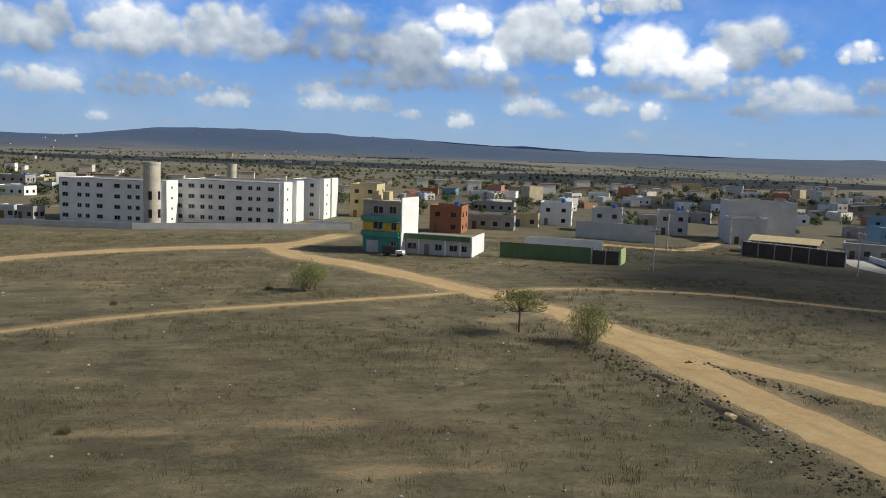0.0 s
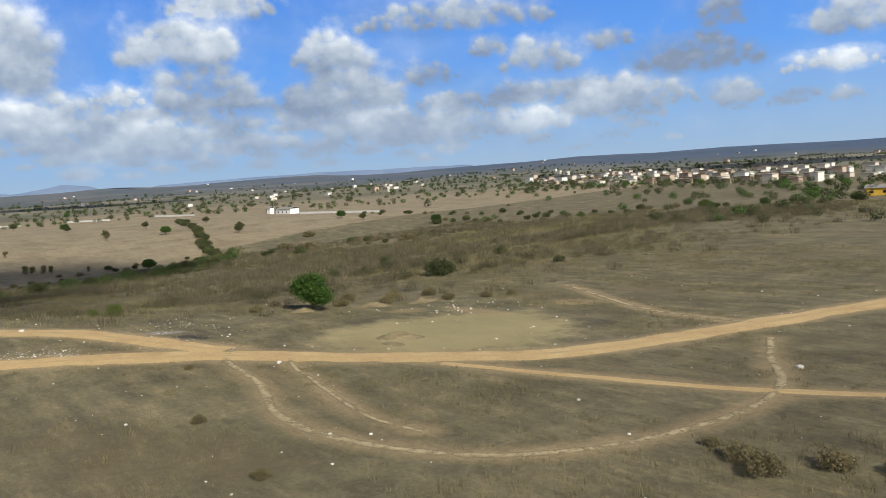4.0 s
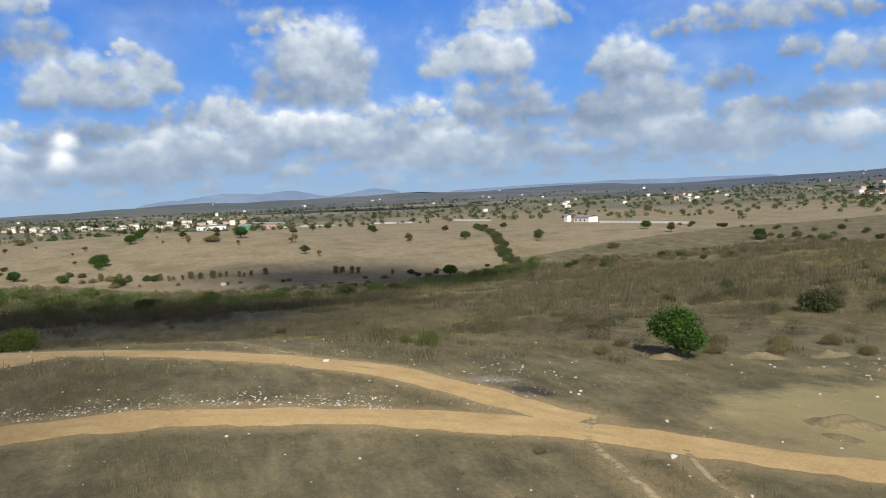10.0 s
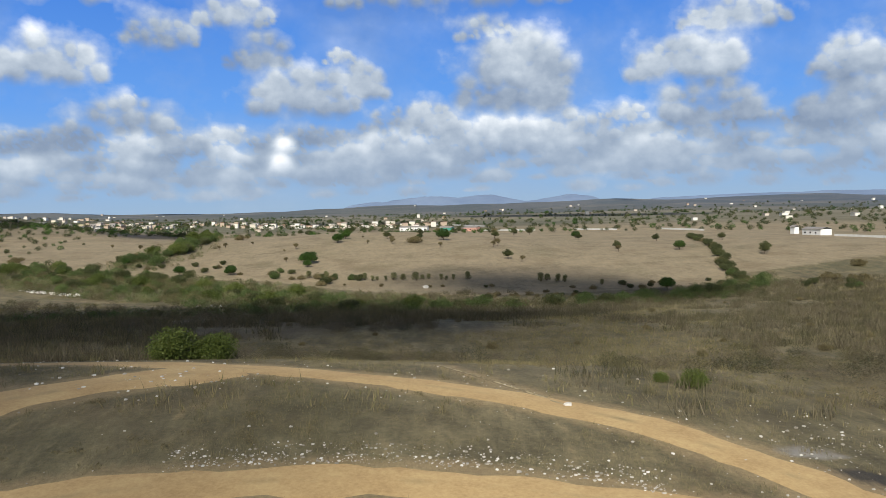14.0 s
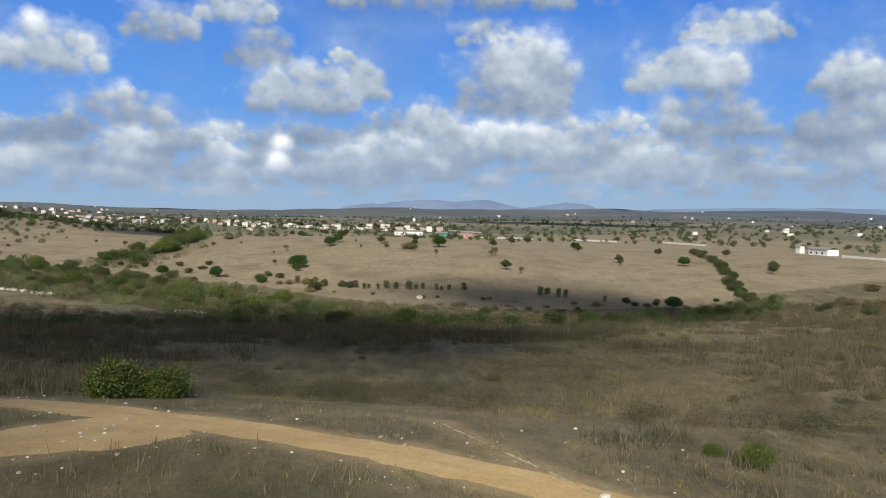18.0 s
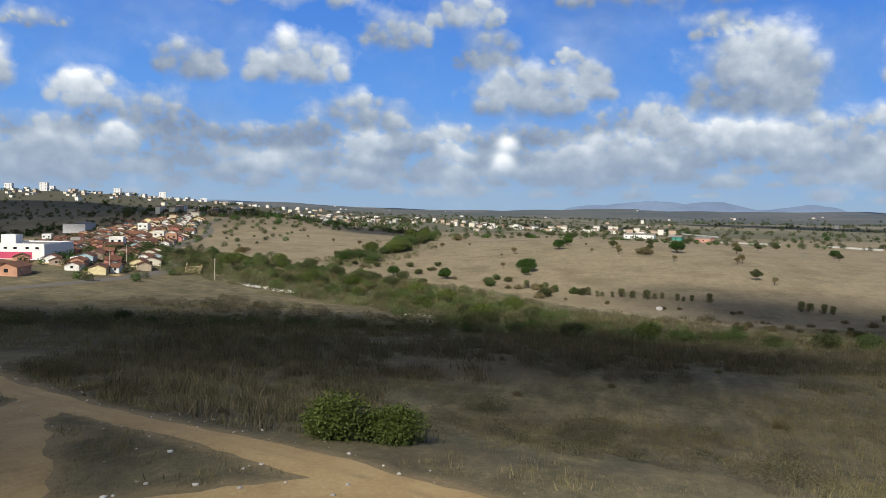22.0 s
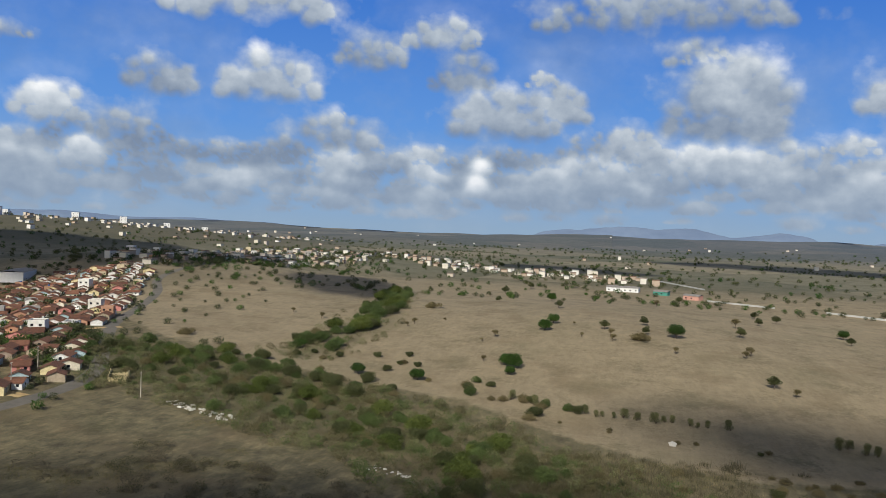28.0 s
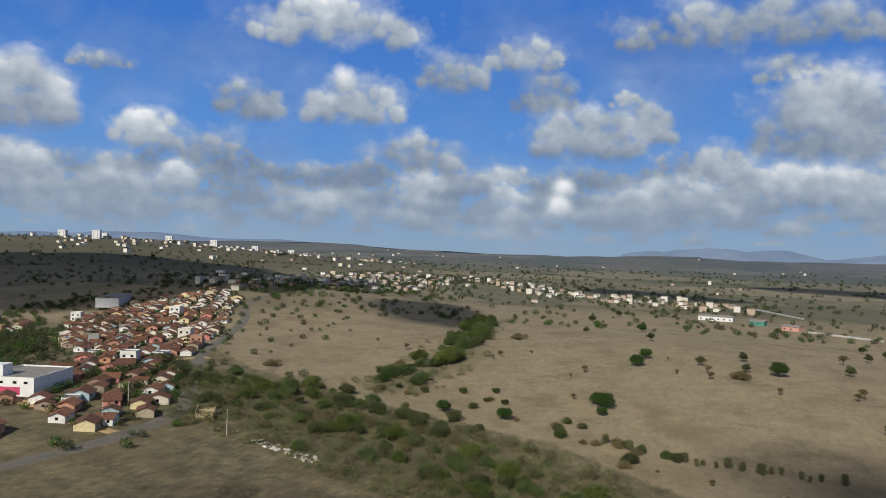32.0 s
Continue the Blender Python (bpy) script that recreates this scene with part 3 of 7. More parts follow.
def sky_band():
    R = 4750.0
    azd = np.arange(47, 238, 0.16)
    eld = np.arange(-3, 21.1, 0.16)
    A, E = np.meshgrid(np.radians(azd), np.radians(eld))
    me = grid_mesh("sky_backdrop", R * np.cos(E) * np.cos(A), R * np.cos(E) * np.sin(A), R * np.sin(E))
    rng = np.random.default_rng(5)
    clouds = []
    for _ in range(760):                                  # small far ones low over the horizon
        e = 0.6 + 4.4 * rng.random() ** 0.9
        w = (0.6 + 1.2 * rng.random()) * (0.5 + e / 4.0)
        a = 40 + 200 * rng.random()
        if a < 128 + 14 * rng.random() and rng.random() < 0.86:
            continue
        clouds.append((a, e, w, w * (0.26 + 0.20 * rng.random()), rng.uniform(0.36, 0.60) - 0.05 * (e < 1.8)))
    clouds.sort(key=lambda c: c[1])
    for group in (NORTH_CLOUDS, NORTH_EDGE_CLOUDS, NORTH_WEST_CLOUDS, WEST_CLOUDS, SOUTH_WEST_CLOUDS):
        clouds += sorted(group, key=lambda c: c[4])
    AZ, EL = np.meshgrid(azd, eld)
    cover, lit, weight = np.full(AZ.shape, -1.0), np.zeros(AZ.shape), np.full(AZ.shape, 1e-3)
    lit += 0.5e-3
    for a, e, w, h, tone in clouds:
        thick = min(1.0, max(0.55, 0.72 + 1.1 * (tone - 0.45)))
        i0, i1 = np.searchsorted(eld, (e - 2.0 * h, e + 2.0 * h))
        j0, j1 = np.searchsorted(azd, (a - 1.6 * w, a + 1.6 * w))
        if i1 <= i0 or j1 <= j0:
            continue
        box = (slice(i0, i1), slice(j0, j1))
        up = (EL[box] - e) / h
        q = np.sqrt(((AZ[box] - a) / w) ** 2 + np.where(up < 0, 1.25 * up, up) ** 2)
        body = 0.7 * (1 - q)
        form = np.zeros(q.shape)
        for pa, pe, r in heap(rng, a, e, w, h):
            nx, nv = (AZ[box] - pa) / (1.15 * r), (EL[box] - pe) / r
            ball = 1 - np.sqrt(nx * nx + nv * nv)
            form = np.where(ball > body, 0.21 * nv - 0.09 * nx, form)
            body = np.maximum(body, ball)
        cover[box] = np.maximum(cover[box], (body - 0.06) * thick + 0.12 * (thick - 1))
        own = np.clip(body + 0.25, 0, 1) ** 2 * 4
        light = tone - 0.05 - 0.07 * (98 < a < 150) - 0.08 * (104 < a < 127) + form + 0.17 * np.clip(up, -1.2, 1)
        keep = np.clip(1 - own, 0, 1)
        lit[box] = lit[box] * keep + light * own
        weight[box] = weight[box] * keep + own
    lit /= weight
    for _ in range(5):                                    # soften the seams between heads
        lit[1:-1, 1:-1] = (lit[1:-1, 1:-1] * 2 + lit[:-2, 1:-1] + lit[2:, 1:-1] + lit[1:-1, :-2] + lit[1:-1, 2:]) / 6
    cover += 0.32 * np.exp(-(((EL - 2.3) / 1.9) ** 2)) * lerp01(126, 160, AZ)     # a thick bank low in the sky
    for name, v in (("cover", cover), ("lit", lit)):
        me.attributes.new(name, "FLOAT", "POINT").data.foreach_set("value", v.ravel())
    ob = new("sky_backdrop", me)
    ob.location = (-80, 10, 45)
    m = bpy.data.materials.new("cloudy_sky")
    m.use_nodes = True
    n, l = m.node_tree.nodes, m.node_tree.links
    n.remove(n["Principled BSDF"])
    em = n.new("ShaderNodeEmission")
    l.new(em.outputs[0], n["Material Output"].inputs[0])
    mp = n.new("ShaderNodeMapping")
    mp.inputs["Scale"].default_value = (1 / R, 1 / R, 1.25 / R)
    l.new(n.new("ShaderNodeTexCoord").outputs["Object"], mp.inputs[0])
    co = mp.outputs[0]
    sep = n.new("ShaderNodeSeparateXYZ")
    l.new(co, sep.inputs[0])
    blue = ramp(n, ((0.0, (0.27, 0.39, 0.54)), (0.06, (0.21, 0.37, 0.62)), (0.15, (0.115, 0.295, 0.69)), (0.32, (0.055, 0.19, 0.60))))
    l.new(sep.outputs[2], blue.inputs[0])
    puff, fine = noise_at(n, l, co, 20, 4, 0.50), noise_at(n, l, co, 60, 4, 0.5)
    wisp = noise_at(n, l, co, 6, 5, 0.6)
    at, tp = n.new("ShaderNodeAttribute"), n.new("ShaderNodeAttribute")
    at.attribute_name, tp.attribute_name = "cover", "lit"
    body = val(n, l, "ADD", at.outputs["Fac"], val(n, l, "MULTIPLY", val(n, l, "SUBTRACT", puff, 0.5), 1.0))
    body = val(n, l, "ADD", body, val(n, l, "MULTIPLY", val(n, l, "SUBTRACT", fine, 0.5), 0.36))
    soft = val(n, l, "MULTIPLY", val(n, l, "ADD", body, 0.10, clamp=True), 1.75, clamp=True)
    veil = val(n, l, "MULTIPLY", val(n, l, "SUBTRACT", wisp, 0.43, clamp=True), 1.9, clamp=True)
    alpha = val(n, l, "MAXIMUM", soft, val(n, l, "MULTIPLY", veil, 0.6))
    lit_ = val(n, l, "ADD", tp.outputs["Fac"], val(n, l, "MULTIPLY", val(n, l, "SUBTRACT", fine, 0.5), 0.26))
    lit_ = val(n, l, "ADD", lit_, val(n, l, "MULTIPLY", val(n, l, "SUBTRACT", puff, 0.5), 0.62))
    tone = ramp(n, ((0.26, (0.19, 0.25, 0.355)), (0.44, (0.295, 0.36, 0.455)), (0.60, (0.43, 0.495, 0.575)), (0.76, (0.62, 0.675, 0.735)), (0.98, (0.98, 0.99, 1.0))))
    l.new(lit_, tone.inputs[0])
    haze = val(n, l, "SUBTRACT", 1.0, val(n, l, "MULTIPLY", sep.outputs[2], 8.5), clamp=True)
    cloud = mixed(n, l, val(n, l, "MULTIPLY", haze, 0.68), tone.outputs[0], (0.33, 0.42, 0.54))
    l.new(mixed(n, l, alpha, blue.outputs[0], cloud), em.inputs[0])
    me.materials.append(m)
    tagged(ob, "blue sky with white and grey cumulus clouds", "sky", kind="structure")


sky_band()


# ---- far blue mountains ----
def mountains():
    m, n, l, p = blank("hazed_mountain", 1.0)
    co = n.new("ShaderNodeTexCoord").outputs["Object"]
    # the blue of the distance haze is mixed into this base colour
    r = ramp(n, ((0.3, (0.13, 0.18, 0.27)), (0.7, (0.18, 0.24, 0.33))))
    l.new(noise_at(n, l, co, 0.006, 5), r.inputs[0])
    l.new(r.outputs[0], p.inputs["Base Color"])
    for k, (a0, a1, h, far) in enumerate(((165.8, 186.4, 0, 4520), (140, 166, 22, 4480), (200, 232, 44, 4530))):
        az = np.radians(np.linspace(a0, a1, 90))
        s = np.linspace(0, 1, 90)
        crest = np.array([0.55 + 0.45 * noise.noise(Vector((v * 5 + k * 9, 0.3, k))) + 0.18 * noise.noise(Vector((v * 17, 4.3, k))) for v in s])
        crest = h * np.clip(crest, 0.2, 1.1) * lerp01(0, 0.45, s) * lerp01(1, 0.55, s)
        if not h:    # the main range: three summits, bearing, height and width each
            b = np.degrees(az)
            rough = np.array([noise.noise(Vector((v * 22, 4.3, k))) + 0.5 * noise.noise(Vector((v * 55, 1.3, k))) for v in s])
            crest = sum(hh * np.exp(-((b - b0) / ww) ** 2) for b0, hh, ww in ((179.2, 44, 2.9), (175.0, 40, 1.7), (169.2, 34, 1.9), (183.5, 10, 2.0))) * lerp01(0, 0.08, s) + 6 * rough * lerp01(0, 0.1, s) * lerp01(1, 0.9, s)
        v = np.linspace(0, 1, 6)[:, None]
        rad = far - 260 * (1 - v)
        X, Y = rad * np.cos(az) - 80, rad * np.sin(az)
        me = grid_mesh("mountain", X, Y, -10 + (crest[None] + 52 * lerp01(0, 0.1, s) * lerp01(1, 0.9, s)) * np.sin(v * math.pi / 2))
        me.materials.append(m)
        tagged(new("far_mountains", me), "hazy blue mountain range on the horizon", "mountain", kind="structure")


mountains()

# ---- building blocks ----
def mesh_of(name, verts, faces, material, smooth=False):
    me = bpy.data.meshes.new(name)
    me.from_pydata([tuple(v) for v in verts], [], faces)
    me.materials.append(material)
    if smooth:
        me.polygons.foreach_set("use_smooth", np.ones(len(me.polygons), bool))
    me.update()
    return me


def box_geo(boxes):
    """Verts and faces of boxes given as (x0, x1, y0, y1, z0, z1)."""
    vs, fs = [], []
    for x0, x1, y0, y1, z0, z1 in boxes:
        b = len(vs)
        vs += [(x, y, z) for z in (z0, z1) for x, y in ((x0, y0), (x1, y0), (x1, y1), (x0, y1))]
        fs += [tuple(b + i for i in q) for q in ((3, 2, 1, 0), (4, 5, 6, 7), (0, 1, 5, 4), (1, 2, 6, 5), (2, 3, 7, 6), (3, 0, 4, 7))]
    return vs, fs


def boxes_mesh(name, boxes, material):
    vs, fs = box_geo(boxes)
    return mesh_of(name, vs, fs, material)


def thing(name, m, label, category, group=""):
    ob = new(name)
    ob.empty_display_size = 0.3
    ob.matrix_world = m
    return tagged(ob, label, category, group)


def part(name, me, parent, label="", loc=None):
    ob = new(name, me)
    ob.parent = parent
    if loc is not None:
        ob.matrix_basis = loc if isinstance(loc, Matrix) else Matrix.Translation(loc)
    return tagged(ob, label)


def stand(x, y, turn=0.0, size=1.0, sink=0.1, lift=0.0):
    """A pose on the land at x, y."""
    return pose(x, y, ground_z(x, y) - sink + lift, 0, 0, turn) @ Matrix.Diagonal((size, size, size, 1))


def tube(path, radii, sides=7):
    """Verts and faces of a tapered tube along a path."""
    vs, fs = [], []
    path = [Vector(p) for p in path]
    for i, (p, r) in enumerate(zip(path, radii)):
        d = (path[min(i + 1, len(path) - 1)] - path[max(i - 1, 0)]).normalized()
        u = d.orthogonal().normalized()
        w = d.cross(u)
        vs += [tuple(p + r * (math.cos(a) * u + math.sin(a) * w)) for a in np.arange(sides) * 2 * math.pi / sides]
    for i in range(len(path) - 1):
        for k in range(sides):
            a, b = i * sides + k, i * sides + (k + 1) % sides
            fs.append((a, b, b + sides, a + sides))
    fs.append(tuple(range(len(vs) - 1, len(vs) - sides - 1, -1))[::-1])
    return vs, fs


def merged(*geos):
    vs, fs = [], []
    for v, f in geos:
        b = len(vs)
        vs += list(v)
        fs += [tuple(b + i for i in q) for q in f]
    return vs, fs

# ---- plants ----
def leaf_material(name, dark, mid, light):
    m, n, l, p = blank(name, 0.6)
    geo = n.new("ShaderNodeNewGeometry")
    info = n.new("ShaderNodeObjectInfo")
    r = ramp(n, ((0.0, dark), (0.5, mid), (1.0, light)))
    l.new(val(n, l, "ADD", val(n, l, "MULTIPLY", geo.outputs["Random Per Island"], 0.6), val(n, l, "MULTIPLY", info.outputs["Random"], 0.4)), r.inputs[0])
    l.new(r.outputs[0], p.inputs["Base Color"])
    p.inputs["Specular IOR Level"].default_value = 0.25
    return m


LEAF_GREEN = leaf_material("fresh_leaves", (0.014, 0.035, 0.005), (0.030, 0.068, 0.009), (0.060, 0.112, 0.016))
LEAF_OLIVE = leaf_material("olive_leaves", (0.026, 0.034, 0.012), (0.056, 0.066, 0.023), (0.100, 0.108, 0.040))
LEAF_DRY = leaf_material("dry_leaves", (0.080, 0.067, 0.030), (0.135, 0.112, 0.052), (0.20, 0.165, 0.082))
LEAF_SCRUB = leaf_material("scrub_leaves", (0.046, 0.045, 0.019), (0.086, 0.079, 0.035), (0.14, 0.122, 0.058))
LEAF_BELT = leaf_material("stream_leaves", (0.028, 0.047, 0.012), (0.066, 0.098, 0.027), (0.125, 0.165, 0.052))
LEAF_ROW = leaf_material("grey_green_leaves", (0.085, 0.092, 0.038), (0.145, 0.150, 0.066), (0.21, 0.205, 0.098))
LEAF_YELLOW = leaf_material("yellow_green_leaves", (0.036, 0.054, 0.010), (0.072, 0.098, 0.018), (0.125, 0.148, 0.034))
LEAF_THORN = leaf_material("thorn_leaves", (0.13, 0.15, 0.045), (0.21, 0.23, 0.075), (0.30, 0.31, 0.12))
BARK = surface("bark", (0.06, 0.045, 0.032), (0.17, 0.13, 0.095), 3.0, 0.95, 0.5)


def leaves(rng, lobes, count, size, shell=0.55):
    """Small leaf blades in lobes (x, y, z, rx, ry, rz), thicker towards their skin."""
    vol = np.array([b[3] * b[4] * b[5] for b in lobes]) ** 0.8
    pick = rng.choice(len(lobes), count, p=vol / vol.sum())
    L = np.array(lobes)[pick]
    d = rng.normal(size=(count, 3))
    d /= np.linalg.norm(d, axis=1)[:, None]
    r = shell + (1 - shell) * rng.random(count) ** 0.6
    r *= 1 + 0.16 * rng.normal(size=count)
    c = L[:, :3] + d * r[:, None] * L[:, 3:]
    a = rng.normal(size=(count, 3))
    a /= np.linalg.norm(a, axis=1)[:, None]
    b = np.cross(a, rng.normal(size=(count, 3)))
    b /= np.linalg.norm(b, axis=1)[:, None] + 1e-9
    s = (size * (0.6 + 0.8 * rng.random(count)))[:, None]
    V = np.stack([c - a * s, c - b * s * 0.55, c + a * s, c + b * s * 0.55], 1).reshape(-1, 3)
    return V, [(4 * i, 4 * i + 1, 4 * i + 2, 4 * i + 3) for i in range(count)]


def tree_kind(rng, height, spread, lobes_n, count, leaf, trunk_r, bare=0.3, flat=0.6, stems=1, lean=0.15):
    """A tapered trunk with limbs out to each lobe of an uneven crown."""
    lobes, geo = [], []
    fork = height * bare
    for s in range(stems):
        a0 = rng.random() * 6.28
        base = Vector((math.cos(a0), math.sin(a0), 0)) * (0.12 * spread * (stems > 1))
        knee = base + Vector((lean * spread * rng.normal() * 0.4 + (stems > 1) * base.x * 1.5, lean * spread * rng.normal() * 0.4 + (stems > 1) * base.y * 1.5, fork))
        geo.append(tube([base - Vector((0, 0, 0.3)), base.lerp(knee, 0.5) + Vector((0.05 * rng.normal(), 0.05 * rng.normal(), 0)), knee], (trunk_r * 1.25, trunk_r, trunk_r * 0.75)))
        for _ in range(max(2, lobes_n // stems)):
            a, q = rng.random() * 6.28, rng.random() ** 0.6
            rr = spread * (0.28 + 0.22 * rng.random())
            rad = max(0.0, spread - rr) * q
            z = fork + (height - fork) * (0.25 + 0.55 * rng.random()) * (1 - 0.35 * q * q)
            c = Vector((math.cos(a) * rad, math.sin(a) * rad, z))
            lobes.append((c.x, c.y, c.z, rr, rr, min(rr * flat, max(0.2, (height - fork) * 0.42))))
            geo.append(tube([knee, knee.lerp(c, 0.55) + Vector((0, 0, -0.04 * height)), c], (trunk_r * 0.6, trunk_r * 0.38, trunk_r * 0.14), 5))
    return merged(*geo), leaves(rng, lobes, count, leaf)


def make_tree(name, seed, material, label, category, **k):
    rng = np.random.default_rng(seed)
    wood, crown = tree_kind(rng, **k)
    ob = thing(name, Matrix.Identity(4), label, category)
    part("trunk", mesh_of("trunk", *wood, BARK, True), ob)
    part("crown", mesh_of("crown", *crown, material), ob)
    return ob


def placed(proto, spots, used, turn_rng, group=""):
    """Puts the first of a kind at the first spot and copies at the others. Spots: x, y, scale."""
    for x, y, s in spots:
        m = stand(x, y, turn_rng.random() * 360, s, 0.12 * s)
        if proto.name in used:
            tagged(copy_thing(proto, m), group=group)
        else:
            proto.matrix_basis = m
            used.add(proto.name)
            tagged(proto, group=group)


PLACED = set()
trng = np.random.default_rng(3)

# the lone round tree at the clearing
round_tree = make_tree("round_tree", 11, LEAF_GREEN, "dense round dark green tree at the edge of the clearing", "tree",
                       height=6.6, spread=3.9, lobes_n=30, count=15000, leaf=0.15, trunk_r=0.22, bare=0.16, flat=0.85)
placed(round_tree, [(-136, 72.2, 1.0)], PLACED, trng)
# the two thorn trees and the bush by the crossing
acacia = make_tree("thorn_tree", 23, LEAF_THORN, "thin thorn tree with a flat open olive crown", "tree",
                   height=6.0, spread=3.7, lobes_n=20, count=4800, leaf=0.085, trunk_r=0.13, bare=0.42, flat=0.42, lean=0.5)
placed(acacia, [(20.6, 92.9, 1.0)], PLACED, trng)
thorn_bush = make_tree("thorn_bush", 31, LEAF_THORN, "airy olive green thorn bush branching from the ground", "bush",
                       height=4.9, spread=3.4, lobes_n=22, count=6000, leaf=0.08, trunk_r=0.08, bare=0.10, flat=0.9, stems=4)
placed(thorn_bush, [(27.0, 87.0, 1.0), (-5.3, 120.5, 0.98)], PLACED, trng)
# green bushes by the tracks
green_bush = make_tree("green_bush", 37, LEAF_YELLOW, "broad rounded yellow-green bush in dry scrub", "bush",
                       height=3.6, spread=3.5, lobes_n=34, count=8200, leaf=0.13, trunk_r=0.10, bare=0.06, flat=0.8, stems=5)
placed(green_bush, [(-167.5, -12.8, 1.08), (-168.8, -8.0, 0.82), (-171.5, -11.0, 0.6), (-149.3, 44.2, 0.5), (-152, 41.8, 0.28)], PLACED, trng)
dark_bush = make_tree("dark_bush", 41, LEAF_OLIVE, "low wide dark olive bush on the slope", "bush",
                      height=3.4, spread=3.8, lobes_n=18, count=4200, leaf=0.17, trunk_r=0.09, bare=0.06, flat=0.7, stems=4)
placed(dark_bush, [(-170, 121.5, 1.15), (-181, 128, 0.5), (-205, 112, 0.5), (-222, 138, 0.6), (-195, 160, 0.55), (-160, 150, 0.4)], PLACED, trng)

# pasture trees
kinds = [
    make_tree("pasture_tree", 51, LEAF_OLIVE, "lone olive green tree on grazed brown pasture", "tree", height=6.5, spread=3.9, lobes_n=14, count=3600, leaf=0.19, trunk_r=0.2, bare=0.3, flat=0.62),
    make_tree("pasture_tree", 52, LEAF_GREEN, "dark green rounded tree on grazed brown pasture", "tree", height=6.8, spread=3.7, lobes_n=18, count=4600, leaf=0.19, trunk_r=0.22, bare=0.2, flat=0.8),
    make_tree("pasture_tree", 53, LEAF_DRY, "half bare brown tree on grazed pasture", "tree", height=5.5, spread=3.2, lobes_n=11, count=2000, leaf=0.16, trunk_r=0.16, bare=0.3, flat=0.55),
    make_tree("pasture_bush", 54, LEAF_DRY, "wide low greyish brown bush on pasture", "bush", height=2.6, spread=4.2, lobes_n=14, count=3000, leaf=0.17, trunk_r=0.1, bare=0.08, flat=0.6, stems=3),
]
# x, y, scale, kind
PASTURE = [
    (-490, 197, 0.9, 0), (-497, 270, 1.0, 1), (-471, 272, 0.9, 0), (-412, 288, 1.0, 1), (-530, 128, 0.9, 0), (-646, 127, 1.0, 1), (-546, 62, 0.9, 2),
    (-600, 65, 1.0, 0), (-574, 31, 1.35, 1), (-576, 17, 0.8, 0), (-566, -1, 0.85, 2), (-572, -34, 1.1, 1), (-592, -31, 1.0, 1), (-490, 62, 0.95, 0),
    (-480, 68, 0.75, 2), (-388, 114, 1.0, 1), (-387, 191, 1.3, 3), (-356, 231, 1.0, 3), (-395, 183, 1.0, 3), (-516, 160, 1.0, 1), (-516, 126, 0.8, 2),
    (-619, 124, 0.8, 0), (-588, 168, 0.9, 0)]
PASTURE_FAR = [
    (-573, 205, 0.9, 0), (-480, 192, 0.9, 0), (-486, -41, 0.7, 1), (-553, -57, 0.8, 2), (-582, -105, 0.75, 2), (-591, -90, 0.5, 2), (-762, -44, 1.1, 1),
    (-665, -33, 0.9, 0), (-851, -90, 1.2, 0), (-925, -76, 1.2, 0), (-591, -20, 0.4, 2), (-560, -15, 0.5, 2), (-582, -4, 0.9, 0), (-554, 0, 0.8, 2),
    (-605, 16, 0.9, 0), (-559, 14, 1.2, 3), (-537, 28, 0.7, 2), (-772, 32, 1.1, 2), (-835, 53, 1.0, 0), (-643, 69, 1.2, 2), (-721, 92, 0.9, 0),
    (-673, 86, 0.9, 0), (-540, 59, 0.8, 2)]
PASTURE_WEST = [
    (-595, -180, 0.6, 2), (-582, -158, 0.8, 2), (-502, -195, 0.9, 3), (-645, -108, 1.1, 3), (-660, -131, 0.9, 3), (-574, -107, 0.6, 2), (-506, -55, 0.6, 2), (-543, -62, 0.4, 2),
    (-698, 101, 1.0, 0), (-430, 213, 0.9, 3), (-470, -101, 0.9, 1), (-469, -76, 0.9, 1), (-505, -140, 0.8, 1), (-700, -75, 0.8, 0)]
for kx in range(4):
    placed(kinds[kx], [(x, y, s) for x, y, s, k in PASTURE + PASTURE_FAR + PASTURE_WEST if k == kx], PLACED, trng, "trees scattered over the pasture")
placed(kinds[1], [(-496, -41, 1.25), (-501, -45, 0.95)], PLACED, trng, "trees scattered over the pasture")

# trees along the foot of the pasture and in the stream belts
belt_kinds = [
    make_tree("stream_tree", 61, LEAF_BELT, "bushy green tree in the stream belt", "tree", height=5.2, spread=4.2, lobes_n=16, count=4200, leaf=0.19, trunk_r=0.18, bare=0.12, flat=0.7, stems=2),
    make_tree("stream_tree", 62, LEAF_OLIVE, "bushy olive green tree in the stream belt", "tree", height=4.6, spread=4.0, lobes_n=15, count=3800, leaf=0.19, trunk_r=0.16, bare=0.12, flat=0.7, stems=3),
    make_tree("stream_bush", 63, LEAF_DRY, "leafless greyish brown thicket bush", "bush", height=2.9, spread=3.7, lobes_n=15, count=2600, leaf=0.13, trunk_r=0.07, bare=0.05, flat=0.55, stems=5),
    make_tree("stream_bush", 64, LEAF_YELLOW, "light green feathery bush in the stream belt", "bush", height=4.0, spread=3.6, lobes_n=14, count=3600, leaf=0.18, trunk_r=0.12, bare=0.1, flat=0.7, stems=3),
]


def belt(line, width, gap, mix, rng, scale=(0.8, 1.4)):
    """Spots strewn along a line, with a kind for each."""
    pts = smooth_line(line, 2.0)
    out, last = [], None
    for p in pts:
        if last is None or np.linalg.norm(p - last) > gap:
            last = p
            for _ in range(max(1, int(width / 8))):
                x, y = p + rng.uniform(-width / 2, width / 2, 2)
                out.append((x, y, rng.uniform(*scale), rng.choice(4, p=mix)))
    return out


brng = np.random.default_rng(8)
